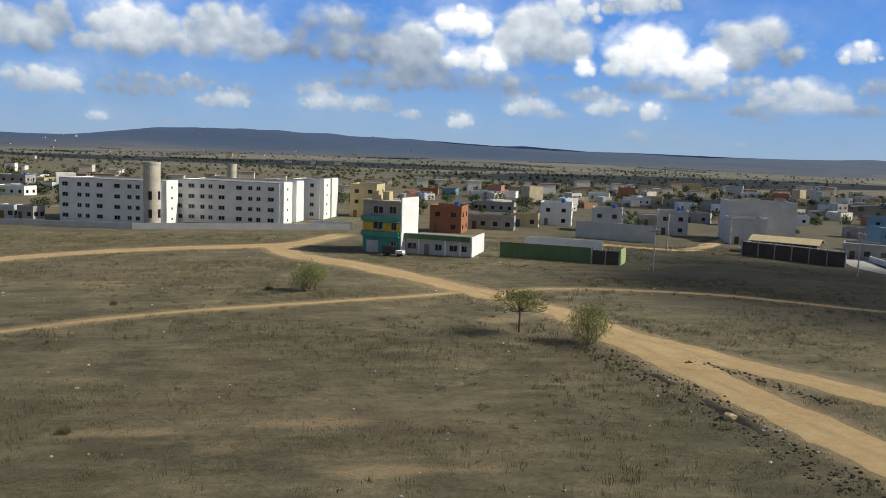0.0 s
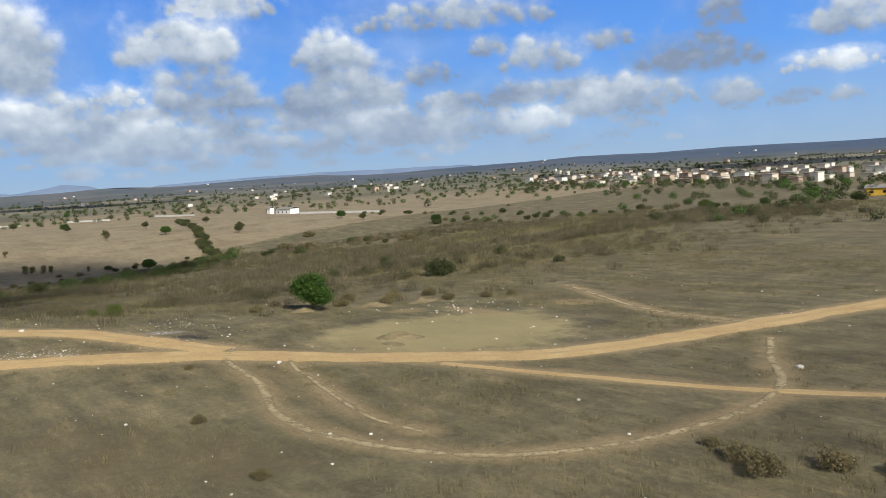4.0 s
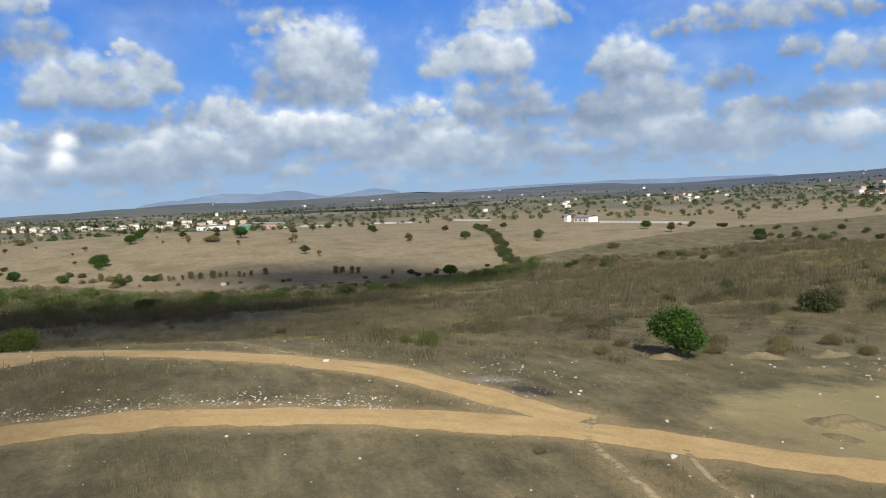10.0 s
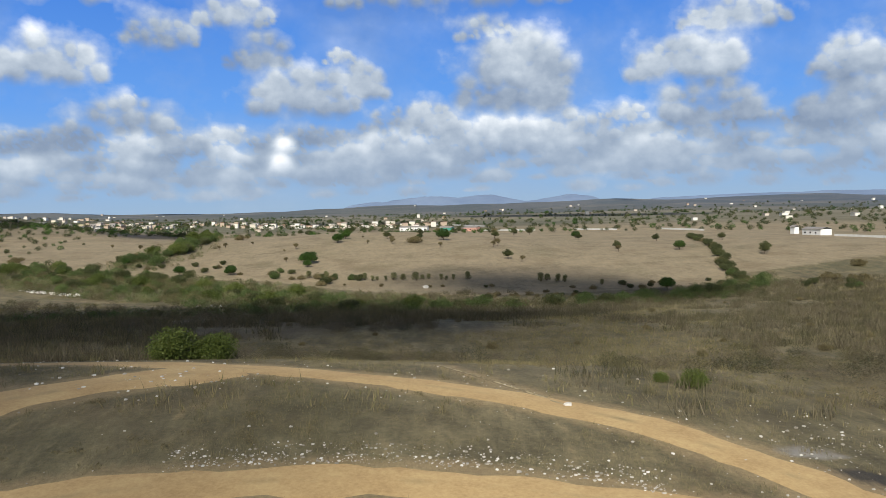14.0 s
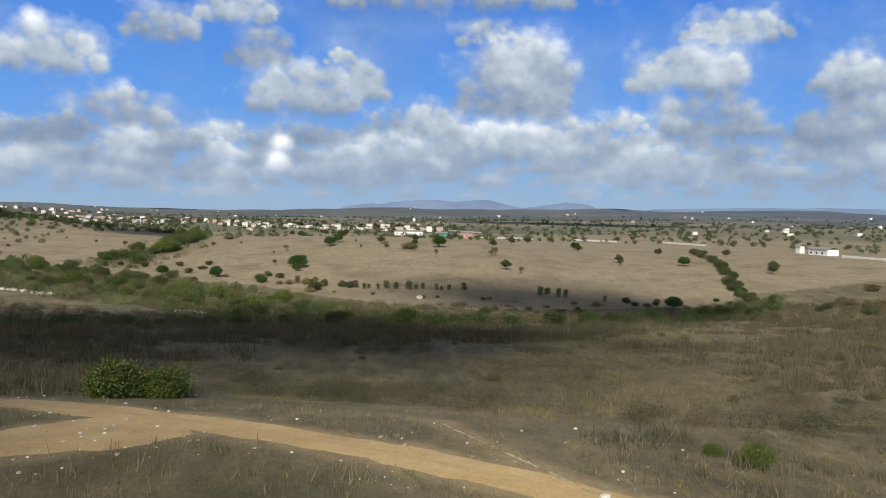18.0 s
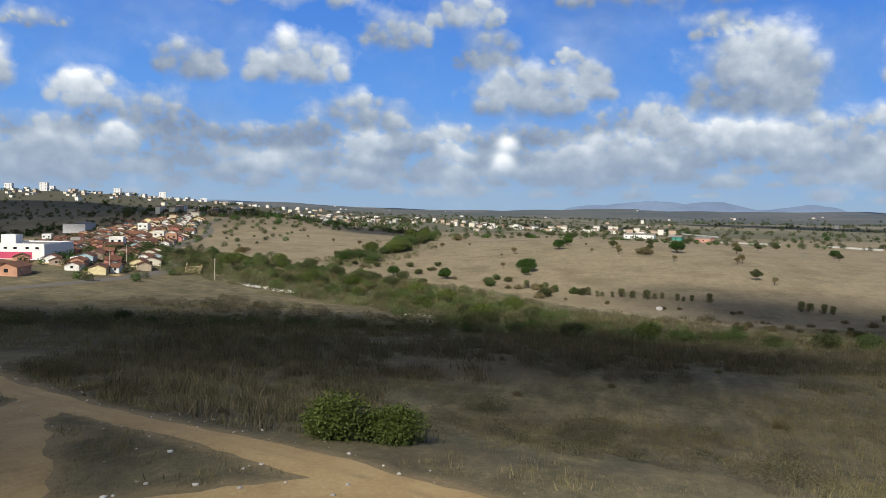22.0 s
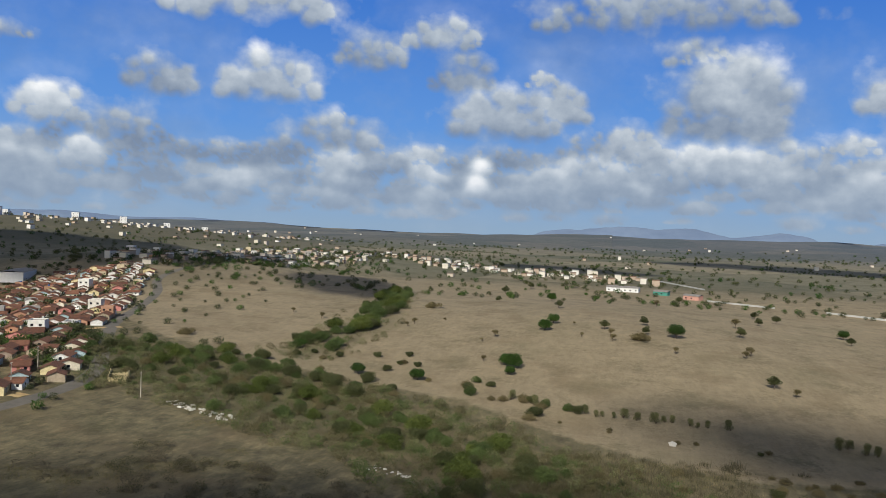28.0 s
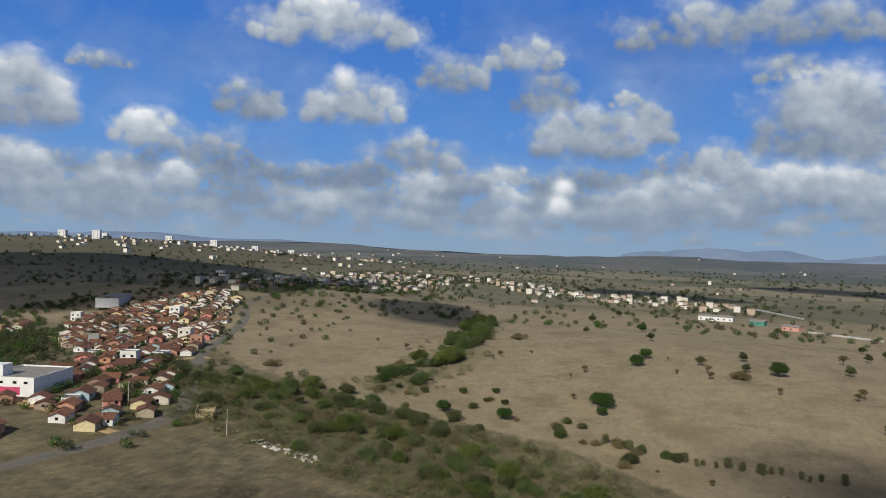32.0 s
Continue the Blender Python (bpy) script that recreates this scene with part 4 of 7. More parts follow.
# the row of slender trees at the pasture's foot
row_tree = make_tree("row_tree", 67, LEAF_ROW, "slender grey-green tree in a row below the pasture", "tree", height=5.6, spread=2.5, lobes_n=18, count=2600, leaf=0.15, trunk_r=0.12, bare=0.05, flat=1.1, stems=4)
ROW = [(p[0] + brng.uniform(-2.5, 2.5), p[1] + brng.uniform(-2.2, 2.2), brng.uniform(0.5, 1.2)) for p in smooth_line([(-440, -11), (-438, 2), (-436, 18), (-434, 37)], 3.3)]
ROW += [(-423.5, 69, 1.15), (-424.5, 72, 0.95), (-420.5, 76, 1.1), (-420, 79, 0.95), (-410, 93, 0.7), (-407, 101, 0.6), (-452, -36, 1.1), (-447, -27, 1.15), (-446, -23, 0.9)]
placed(row_tree, ROW, PLACED, trng, "trees in a row below the pasture")
spots = []
spots += belt([(-245, -140), (-264, -110), (-284, -74), (-305, -45), (-318, -18)], 9, 5.4, (0.55, 0.4, 0.05, 0.0), brng, (0.5, 0.95))
spots += belt([(-322, -5), (-336, 18), (-342, 40), (-350, 75), (-362, 110), (-380, 140), (-398, 156)], 10, 5.4, (0.72, 0.16, 0.04, 0.08), brng, (0.95, 1.6))
spots += belt([(-437, -192), (-432, -160), (-424, -128), (-410, -95), (-395, -62), (-375, -35), (-350, -12)], 44, 8.2, (0.38, 0.16, 0.34, 0.12), brng, (0.7, 1.5))
spots += belt([(-458, -195), (-466, -160), (-458, -120), (-440, -85)], 26, 7.5, (0.55, 0.25, 0.1, 0.1), brng, (0.8, 1.6))
spots += belt([(-500, -134), (-530, -137), (-566, -128), (-610, -132), (-655, -141), (-720, -150), (-770, -158)], 22, 7.4, (0.66, 0.12, 0.02, 0.20), brng, (1.1, 2.0))
spots += belt([(-449, -28), (-446, -20), (-440, -10)], 5, 5, (0.5, 0.4, 0.1, 0), brng, (0.9, 1.3))
spots += belt([(-428, -12), (-424, 6), (-419, 24), (-410, 52)], 14, 8.0, (0.05, 0.3, 0.65, 0), brng, (0.35, 0.6))
spots += belt([(-618, 200), (-550, 186), (-482, 170), (-440, 158), (-398, 149)], 4, 5.4, (0.15, 0.75, 0.1, 0.0), brng, (0.9, 1.25))
spots += belt([(-398, 150), (-378, 175), (-372, 210), (-380, 245)], 26, 9, (0.1, 0.4, 0.5, 0.0), brng, (0.5, 0.9))
spots += belt([(-358, 0), (-378, 40), (-388, 70), (-394, 110)], 34, 9, (0.03, 0.2, 0.77, 0.0), brng, (0.4, 0.85))
spots += belt([(-470, -60), (-455, -40), (-430, -26)], 18, 7, (0.3, 0.35, 0.35, 0.0), brng, (0.7, 1.2))
spots += belt([(-480, -150), (-500, -100), (-470, -80)], 20, 10, (0.2, 0.5, 0.3, 0.0), brng, (0.6, 0.9))
spots += belt([(-420, 290), (-330, 320), (-250, 330), (-180, 330)], 30, 22, (0.35, 0.4, 0.2, 0.05), brng, (0.6, 1.1))
spots += belt([(-520, 300), (-450, 330), (-380, 345)], 20, 18, (0.3, 0.4, 0.3, 0.0), brng, (0.6, 1.0))
for kx in range(4):
    placed(belt_kinds[kx], [(x, y, s) for x, y, s, k in spots if k == kx], PLACED, trng, "trees of the stream belts and hedges")
# dry shrubs near the tracks
SHRUBS = [(-49, 63, 0.6), (-46, 61.5, 0.7), (-43.6, 66, 0.62), (-40, 68, 0.5), (-85.4, 36.2, 0.36), (-69, 35.2, 0.36), (-52, 64, 0.36), (-11, 121, 0.3), (-138, 79, 0.62), (-136.5, 87, 0.6), (-141, 91, 0.7), (-132, 97, 0.6), (-146, 70, 0.5), (-145, 84, 0.7), (-140, 98, 0.7), (-140, 64, 0.55), (-129, 103, 0.5),
          (-143, 92, 0.5), (-128, 108, 0.45), (-106, 42, 0.25), (-20, 60, 0.25), (-30, 110, 0.25)]
placed(belt_kinds[2], SHRUBS, PLACED, trng, "dry shrubs by the tracks")
# grey bushes dotted over the slope
slope = [(srng0.uniform(-345, -165), srng0.uniform(-20, 250), srng0.uniform(0.3, 0.62)) for srng0 in [np.random.default_rng(19)] for _ in range(60)]
placed(belt_kinds[2], [q for q in slope if q[0] < -170 - 0.25 * abs(q[1] - 60)], PLACED, trng, "bushes on the slope")
# thicket leaves that fill the belts between the trees
ok = BELT_MASK > 0.25
ii = np.flatnonzero(ok.ravel())
srng = np.random.default_rng(15)
pick = srng.choice(ii, 2600)
ux, uy = GX.ravel()[pick] + srng.uniform(-1.5, 1.5, 2600), GY.ravel()[pick] + srng.uniform(-1.5, 1.5, 2600)
us = srng.uniform(0.8, 2.3, 2600)

# ---- buildings ----
WHITE = surface("white_render", (0.64, 0.65, 0.65), (0.85, 0.85, 0.84), 0.6, 0.85, 0.15, 0.01, 0.6)
GREY = surface("grey_render", (0.23, 0.22, 0.21), (0.42, 0.41, 0.39), 0.6, 0.9, 0.2, 0.01, 0.6)
PALE = surface("pale_render", (0.40, 0.40, 0.39), (0.58, 0.59, 0.58), 0.6, 0.9, 0.2, 0.01, 0.6)
TEAL = surface("teal_paint", (0.04, 0.20, 0.16), (0.08, 0.33, 0.27), 0.8, 0.7, 0.1, 0.01, 0.6)
YELLOW = surface("yellow_paint", (0.50, 0.30, 0.03), (0.72, 0.46, 0.06), 0.8, 0.7, 0.1, 0.01, 0.6)
CREAM = surface("cream_paint", (0.42, 0.34, 0.18), (0.62, 0.52, 0.30), 0.8, 0.8, 0.1, 0.01, 0.6)
GREENPAINT = surface("green_paint", (0.075, 0.13, 0.055), (0.13, 0.20, 0.09), 0.8, 0.8, 0.1, 0.01, 0.6)
LIME = surface("lime_paint", (0.40, 0.55, 0.22), (0.58, 0.72, 0.36), 0.8, 0.8, 0.1, 0.01, 0.6)
BROWN = surface("brown_fence", (0.055, 0.038, 0.030), (0.12, 0.085, 0.065), 0.8, 0.9, 0.2, 0.02, 0.5)
MAGENTA = surface("magenta_paint", (0.42, 0.04, 0.10), (0.58, 0.08, 0.16), 0.8, 0.7, 0.1, 0.01, 0.5)
BLUEPAINT = surface("blue_plastic", (0.02, 0.08, 0.30), (0.03, 0.13, 0.42), 0.8, 0.45, 0.05, 0.01, 0.3)
CONCRETE = surface("weathered_concrete", (0.32, 0.29, 0.24), (0.62, 0.58, 0.49), 0.5, 0.95, 0.4, 0.03, 0.7)
DARKGLASS, _n, _l, _p = blank("dark_window_glass", 0.15)
_p.inputs["Base Color"].default_value = (0.012, 0.014, 0.018, 1)
FRAME = surface("window_frame", (0.25, 0.25, 0.25), (0.45, 0.45, 0.45), 1.0, 0.6)
DOORWOOD = palette("door_paint", [(0.12, 0.06, 0.03), (0.20, 0.20, 0.21), (0.05, 0.10, 0.14), (0.22, 0.12, 0.05)], 0.7)
WALLS = palette("village_render", [(0.80, 0.79, 0.75), (0.70, 0.65, 0.52), (0.78, 0.78, 0.76), (0.55, 0.30, 0.20), (0.80, 0.78, 0.72), (0.45, 0.37, 0.27), (0.60, 0.25, 0.22), (0.78, 0.74, 0.62),
                                   (0.42, 0.56, 0.60), (0.80, 0.80, 0.78), (0.36, 0.28, 0.22), (0.72, 0.62, 0.36)], 0.9, 0.5)
TOWNWALLS = palette("town_render", [(0.80, 0.80, 0.77), (0.76, 0.72, 0.60), (0.70, 0.68, 0.62), (0.45, 0.26, 0.17), (0.80, 0.80, 0.80), (0.62, 0.53, 0.36), (0.35, 0.34, 0.33), (0.78, 0.78, 0.74)], 0.9, 0.3)


def tile_material(name, dark, mid, light):
    m, n, l, p = blank(name, 0.9)
    co = n.new("ShaderNodeTexCoord").outputs["Object"]
    w = n.new("ShaderNodeTexWave")
    w.wave_type, w.bands_direction = "BANDS", "X"
    w.inputs["Scale"].default_value, w.inputs["Distortion"].default_value = 2.2, 0.6
    l.new(co, w.inputs["Vector"])
    info = n.new("ShaderNodeObjectInfo")
    r = ramp(n, ((0.2, dark), (0.5, mid), (0.85, light)))
    v = val(n, l, "ADD", val(n, l, "MULTIPLY", noise_at(n, l, co, 1.1, 6, 0.7), 0.7), val(n, l, "MULTIPLY", info.outputs["Random"], 0.32))
    l.new(v, r.inputs[0])
    l.new(r.outputs[0], p.inputs["Base Color"])
    bumped(n, l, p, w.outputs[0], 0.8, 0.06)
    return m


TILE = tile_material("clay_roof_tiles", (0.075, 0.036, 0.024), (0.175, 0.076, 0.045), (0.33, 0.155, 0.09))
SHEET = surface("fibre_cement_sheet", (0.16, 0.15, 0.14), (0.36, 0.34, 0.32), 0.5, 0.85, 0.3, 0.03, 0.6)


def wall_shell(w, d, h, t=0.2):
    return [(-w / 2, w / 2, -d / 2, -d / 2 + t, -0.6, h), (-w / 2, w / 2, d / 2 - t, d / 2, -0.6, h), (-w / 2, -w / 2 + t, -d / 2 + t, d / 2 - t, -0.6, h),
            (w / 2 - t, w / 2, -d / 2 + t, d / 2 - t, -0.6, h)]


def gable_geo(w, d, h, rise, over=0.55, thick=0.12):
    """Two roof slopes with thickness, ridge along x, and the gable triangles below them."""
    vs, fs = [], []
    for sgn in (-1, 1):
        y0, y1 = sgn * (d / 2 + over), 0.0
        z0, z1 = h - rise * over / (d / 2), h + rise
        b = len(vs)
        x = w / 2 + over
        vs += [(-x, y0, z0), (x, y0, z0), (x, y1, z1), (-x, y1, z1), (-x, y0, z0 + thick), (x, y0, z0 + thick), (x, y1, z1 + thick), (-x, y1, z1 + thick)]
        fs += [tuple(b + i for i in q) for q in ((0, 1, 2, 3), (4, 7, 6, 5), (0, 4, 5, 1), (2, 6, 7, 3), (1, 5, 6, 2), (0, 3, 7, 4))]
    return vs, fs


def gable_walls(w, d, h, rise, t=0.2):
    vs, fs = box_geo(wall_shell(w, d, h, t))
    for sgn in (-1, 1):
        b = len(vs)
        xa, xb = sgn * w / 2, sgn * (w / 2 - t)
        vs += [(xa, -d / 2, h), (xa, d / 2, h), (xa, 0, h + rise - 0.02), (xb, -d / 2, h), (xb, d / 2, h), (xb, 0, h + rise - 0.02)]
        fs += [(b, b + 1, b + 2), (b + 5, b + 4, b + 3), (b, b + 2, b + 5, b + 3), (b + 1, b + 4, b + 5, b + 2)]
    return vs, fs


WIN_PANE = boxes_mesh("window", [(-0.6, 0.6, -0.03, 0.02, -0.55, 0.55)], DARKGLASS)
WIN_FRAME = boxes_mesh("window_frame", [(-0.68, -0.56, -0.07, 0.0, -0.63, 0.63), (0.56, 0.68, -0.07, 0.0, -0.63, 0.63), (-0.56, 0.56, -0.07, 0.0, 0.53, 0.63),
                                        (-0.56, 0.56, -0.09, 0.0, -0.63, -0.53), (-0.04, 0.04, -0.06, 0.0, -0.53, 0.53)], FRAME)
DOOR_MESH = boxes_mesh("door", [(-0.45, 0.45, -0.05, 0.02, 0, 2.05), (-0.53, -0.45, -0.07, 0.0, 0, 2.13), (0.45, 0.53, -0.07, 0.0, 0, 2.13), (-0.45, 0.45, -0.07, 0.0, 2.05, 2.13)], DOORWOOD)


def add_window(parent, x, y, z, turn=0.0, sx=1.0, sz=1.0, framed=False):
    m = pose(x, y, z, 0, 0, turn) @ Matrix.Diagonal((sx, 1, sz, 1))
    w = part("window", WIN_PANE, parent, "", m)
    if framed:
        part("frame", WIN_FRAME, w)
    return w


def cottage(w, d, h, rise, label, wins, hip=False):
    """A one-storey village house with a clay tile roof."""
    ob = thing("cottage", Matrix.Identity(4), label, "cottage", "cottages of the village")
    part("wall", mesh_of("wall", *gable_walls(w, d, h, rise), WALLS), ob)
    part("roof", mesh_of("roof", *gable_geo(w, d, h, rise), TILE), ob, "weathered red clay tile roof")
    part("door", DOOR_MESH, ob, "", (-w * 0.12, -d / 2 - 0.01, 0))
    for sx in wins:
        add_window(ob, w * sx, -d / 2 - 0.005, 1.55)
    add_window(ob, w / 2 + 0.005, 0, 1.6, 90)
    add_window(ob, w * 0.2, d / 2 + 0.005, 1.55, 180)
    return ob


def flat_house(w, d, storeys, label, wall=None, tank=False, parapet=0.6, name="house", cat="house", group="houses of the village", blind=False):
    """A flat-roofed block with parapet, windows on the fronts and a door."""
    h = 3.0 * storeys + 0.3
    ob = thing(name, Matrix.Identity(4), label, cat, group)
    part("wall", boxes_mesh("wall", wall_shell(w, d, h + parapet), wall or TOWNWALLS), ob)
    part("roof", boxes_mesh("roof", [(-w / 2 + 0.2, w / 2 - 0.2, -d / 2 + 0.2, d / 2 - 0.2, h - 0.25, h)], SHEET), ob)
    part("door", DOOR_MESH, ob, "", (-w * 0.3, -d / 2 - 0.01, 0))
    for s in range(0 if blind else storeys):
        k = max(2, int(w / 3.2))
        for i in range(k):
            x = (i + 0.5) / k * w - w / 2
            if s == 0 and abs(x + w * 0.3) < 1.4:
                continue
            add_window(ob, x, -d / 2 - 0.005, 3.0 * s + 1.6)
        for y in (-d / 4, d / 4):
            add_window(ob, w / 2 + 0.005, y, 3.0 * s + 1.6, 90)
    if tank:
        v, f = tube([(w * 0.2, d * 0.2, h - 0.05), (w * 0.2, d * 0.2, h + 1.1), (w * 0.2, d * 0.2, h + 1.35)], (0.62, 0.7, 0.35), 12)
        part("water_tank", mesh_of("water_tank", v, f, BLUEPAINT), ob, "blue plastic roof water tank")
    return ob


def put_all(protos, spots, rng):
    """spots: x, y, turn, scale; the kinds take turns by chance."""
    first = set()
    for x, y, turn, s in spots:
        i = int(rng.integers(len(protos)))
        m = stand(x, y, turn, s, 0.05)
        if i in first:
            copy_thing(protos[i], m)
        else:
            protos[i].matrix_basis = m
            first.add(i)
    for i, p in enumerate(protos):                        # any kind not yet used stands at the end of the last row
        if i not in first:
            x, y, turn, s = spots[-1]
            p.matrix_basis = stand(x + 14 + 12 * i, y - 9, turn, s, 0.05)


def inside(poly, x, y):
    c, j = False, len(poly) - 1
    for i in range(len(poly)):
        (xi, yi), (xj, yj) = poly[i], poly[j]
        if (yi > y) != (yj > y) and x < (xj - xi) * (y - yi) / (yj - yi) + xi:
            c = not c
        j = i
    return c


def rows_in(poly, turn, dx, dy, rng, keep=0.9, scale=(0.85, 1.15), avoid=None, gap=6.0):
    """House plots in rows at an angle within an outline."""
    c, s = math.cos(radians(turn)), math.sin(radians(turn))
    cx, cy = np.mean([p[0] for p in poly]), np.mean([p[1] for p in poly])
    reach = max(math.hypot(p[0] - cx, p[1] - cy) for p in poly)
    out = []
    for j in np.arange(-reach, reach, dy):
        for i in np.arange(-reach, reach, dx):
            u, v = i + rng.uniform(-0.3, 0.3) * dx, j + rng.uniform(-0.24, 0.24) * dy
            x, y = cx + u * c - v * s, cy + u * s + v * c
            if rng.random() < keep and inside(poly, x, y) and (avoid is None or np.hypot(avoid[:, 0] - x, avoid[:, 1] - y).min() > gap):
                out.append((x, y, turn + rng.choice([0, 180, 90], p=[0.5, 0.3, 0.2]) + rng.normal() * 7, rng.uniform(*scale)))
    return out


hrng = np.random.default_rng(21)
# paved village street
STREET = smooth_line([(-300, -182), (-328, -177), (-361, -173.5), (-392, -175), (-418, -184), (-451, -204), (-508, -237), (-565, -260), (-629, -287), (-690, -322), (-760, -338), (-840, -345)])
ASPHALT = surface("worn_asphalt", (0.10, 0.092, 0.078), (0.19, 0.172, 0.145), 0.3, 1.0, 0.3, 0.02, 0.6)
ribbon("street", STREET, 6.0, ASPHALT, 0.14, 4, 0.05, "worn grey asphalt village street", "road")
ribbon("dirt_road", smooth_line([(-372, -177), (-373, -190), (-382, -214), (-388, -240), (-405, -268)]), 5.0, SOIL, 0.1, 4, 0.3, "orange dirt lane between village houses", "road")
ribbon("dirt_road", smooth_line([(-500, -228), (-475, -245), (-450, -262), (-420, -285)]), 4.5, SOIL, 0.1, 4, 0.3, "orange dirt lane between village houses", "road")

cottages = [
    cottage(8.5, 6.5, 2.6, 1.3, "one-storey village house with red clay tile roof", (0.22,)),
    cottage(6.5, 7.5, 2.6, 1.5, "small village house with steep clay tile roof", (0.28,)),
    cottage(11, 6.5, 2.7, 1.3, "long village house with red clay tile roof", (0.12, 0.36)),
    cottage(7.5, 9, 2.7, 1.6, "deep village house with brown clay tile roof", (0.25,)),
]
blocks = [
    flat_house(8, 7, 1, "flat-roofed one-storey rendered house", tank=True),
    flat_house(7, 7, 2, "flat-roofed two-storey rendered house"),
    flat_house(10, 7, 1, "wide flat-roofed one-storey house"),
    cottage(9, 7, 2.9, 1.4, "town house with shallow clay tile roof", (0.2,)),
]
VILLAGE = [(-452, -262), (-560, -370), (-660, -448), (-733, -444), (-772, -380), (-690, -329), (-566, -262), (-490, -227)]
NEAR_VILLAGE = [(-368, -186), (-382, -258), (-440, -268), (-470, -240), (-458, -211), (-424, -190), (-395, -180)]
plots = rows_in(VILLAGE, 27, 10, 11.6, hrng, 0.97, (0.76, 1.02), STREET, 6.5)
plots += rows_in(NEAR_VILLAGE, 27, 10, 11.6, hrng, 0.88, (0.8, 1.05), STREET, 6.5)
plots = [q for q in plots if math.hypot(q[0] + 402, q[1] + 240) > 22]
plots += [(-347, -203, 20, 1.2), (-352, -214, 20, 1.0), (-620, -462, 30, 1.0), (-632, -470, 10, 1.0), (-605, -455, 30, 0.9), (-645, -480, 40, 1.0), (-590, -448, 20, 0.9),
          (-612, -478, 30, 1.0), (-575, -440, 15, 0.9)]
put_all(cottages, [q for i, q in enumerate(plots) if i % 7], hrng)
TOWN = [(-752, -395), (-800, -440), (-1000, -520), (-1300, -520), (-1450, -380), (-1110, -318), (-830, -330), (-775, -350)]
TOWN_ROW = [(-1431, -380), (-1122, -180), (-1085, -60), (-1020, 0), (-1010, 50), (-1080, 60), (-1190, -10), (-1230, -140), (-1440, -310)]
NW_TOWN = [(-820, 700), (-640, 600), (-470, 560), (-330, 530), (-210, 540), (-240, 640), (-420, 740), (-600, 840), (-800, 860)]
N_TOWN = [(-190, 400), (-110, 370), (-40, 400), (40, 330), (140, 320), (230, 340), (420, 460), (420, 680), (200, 640), (0, 600), (-190, 600)]
RIDGE_TOWN = [(-1250, -1010), (-1500, -1250), (-1950, -1050), (-2200, -700), (-1900, -640), (-1500, -900)]
town = [q for i, q in enumerate(plots) if i % 7 == 0]
town += rows_in(TOWN, 12, 22, 22, hrng, 0.42, (0.8, 1.2))[:70]
town += rows_in(N_TOWN, 20, 24, 26, hrng, 0.3, (0.8, 1.2))
town_far = rows_in(TOWN, 12, 17, 17, hrng, 0.8, (0.8, 1.2)) + rows_in(RIDGE_TOWN, 25, 40, 34, hrng, 0.5, (0.8, 1.2)) + rows_in(TOWN_ROW, 60, 18, 21, hrng, 0.7, (0.7, 1.1)) + rows_in(NW_TOWN, 35, 16, 18, hrng, 0.6, (0.8, 1.3))
put_all(blocks, town[:150], hrng)
town_far += town[150:]

# ---- the named buildings ----
PAVING = surface("pale_paving", (0.30, 0.29, 0.27), (0.50, 0.48, 0.44), 0.4, 0.95, 0.3, 0.02, 0.5)
def corner_pose(x, y, turn, w, d):
    """Pose of a block whose front left foot stands at x, y."""
    a = radians(turn)
    cx = x + math.cos(a) * w / 2 - math.sin(a) * d / 2
    cy = y + math.sin(a) * w / 2 + math.cos(a) * d / 2
    return pose(cx, cy, min(ground_z(x, y), ground_z(cx, cy)) - 0.05, 0, 0, turn)


def apartments(x, y, turn, w, d, cols, burnt=False):
    h = 11.0
    ob = thing("apartment_building", corner_pose(x, y, turn, w, d), "four-storey white apartment block with rows of dark windows", "building", "white apartment blocks")
    wing = 6.2
    part("wall", boxes_mesh("wall", wall_shell(w, d, h, 0.25), WHITE), ob)
    part("side_wing", boxes_mesh("side_wing", [(w / 2, w / 2 + 1.1, -d / 2 + 0.3, -d / 2 + wing, -0.6, h + 0.35), (w / 2, w / 2 + 1.1, d / 2 - wing, d / 2 - 0.3, -0.6, h + 0.35)], WHITE), ob)
    part("roof", boxes_mesh("roof", [(-w / 2 + 0.25, w / 2 - 0.25, -d / 2 + 0.25, d / 2 - 0.25, h - 0.45, h - 0.2)], SHEET), ob, "grey fibre cement roof behind the parapet")
    part("parapet_cap", boxes_mesh("parapet_cap", [(-w / 2 - 0.06, w / 2 + 0.06, -d / 2 - 0.06, -d / 2 + 0.3, h, h + 0.12), (-w / 2 - 0.06, w / 2 + 0.06, d / 2 - 0.3, d / 2 + 0.06, h, h + 0.12)], GREY), ob)
    for s in range(4):
        z = 1.55 + 2.65 * s
        for c, wide in cols:
            add_window(ob, -w / 2 + c * w, -d / 2 - 0.006, z, 0, 1.25 if wide else 0.85, 0.85, True)
        add_window(ob, w / 2 + 0.006, 0, z, 90, 0.6, 0.6)
        add_window(ob, w / 2 + 1.106, -d / 2 + wing / 2, z, 90, 0.5, 0.55)
    return ob


A_COLS = [(0.06, 1), (0.2, 0), (0.28, 0), (0.4, 1), (0.57, 1), (0.69, 0), (0.77, 0), (0.89, 1)]
B_COLS = [(0.03, 0), (0.14, 1), (0.25, 0), (0.33, 0), (0.44, 1), (0.61, 1), (0.72, 0), (0.8, 0), (0.92, 1)]
apartments(-72.6, 217.7, -16, 28, 15, A_COLS)
apartments(-43.3, 217.0, -16, 27.5, 16, B_COLS)
apartments(-16.0, 230.0, -16, 9, 14, [(0.35, 1), (0.75, 0)])


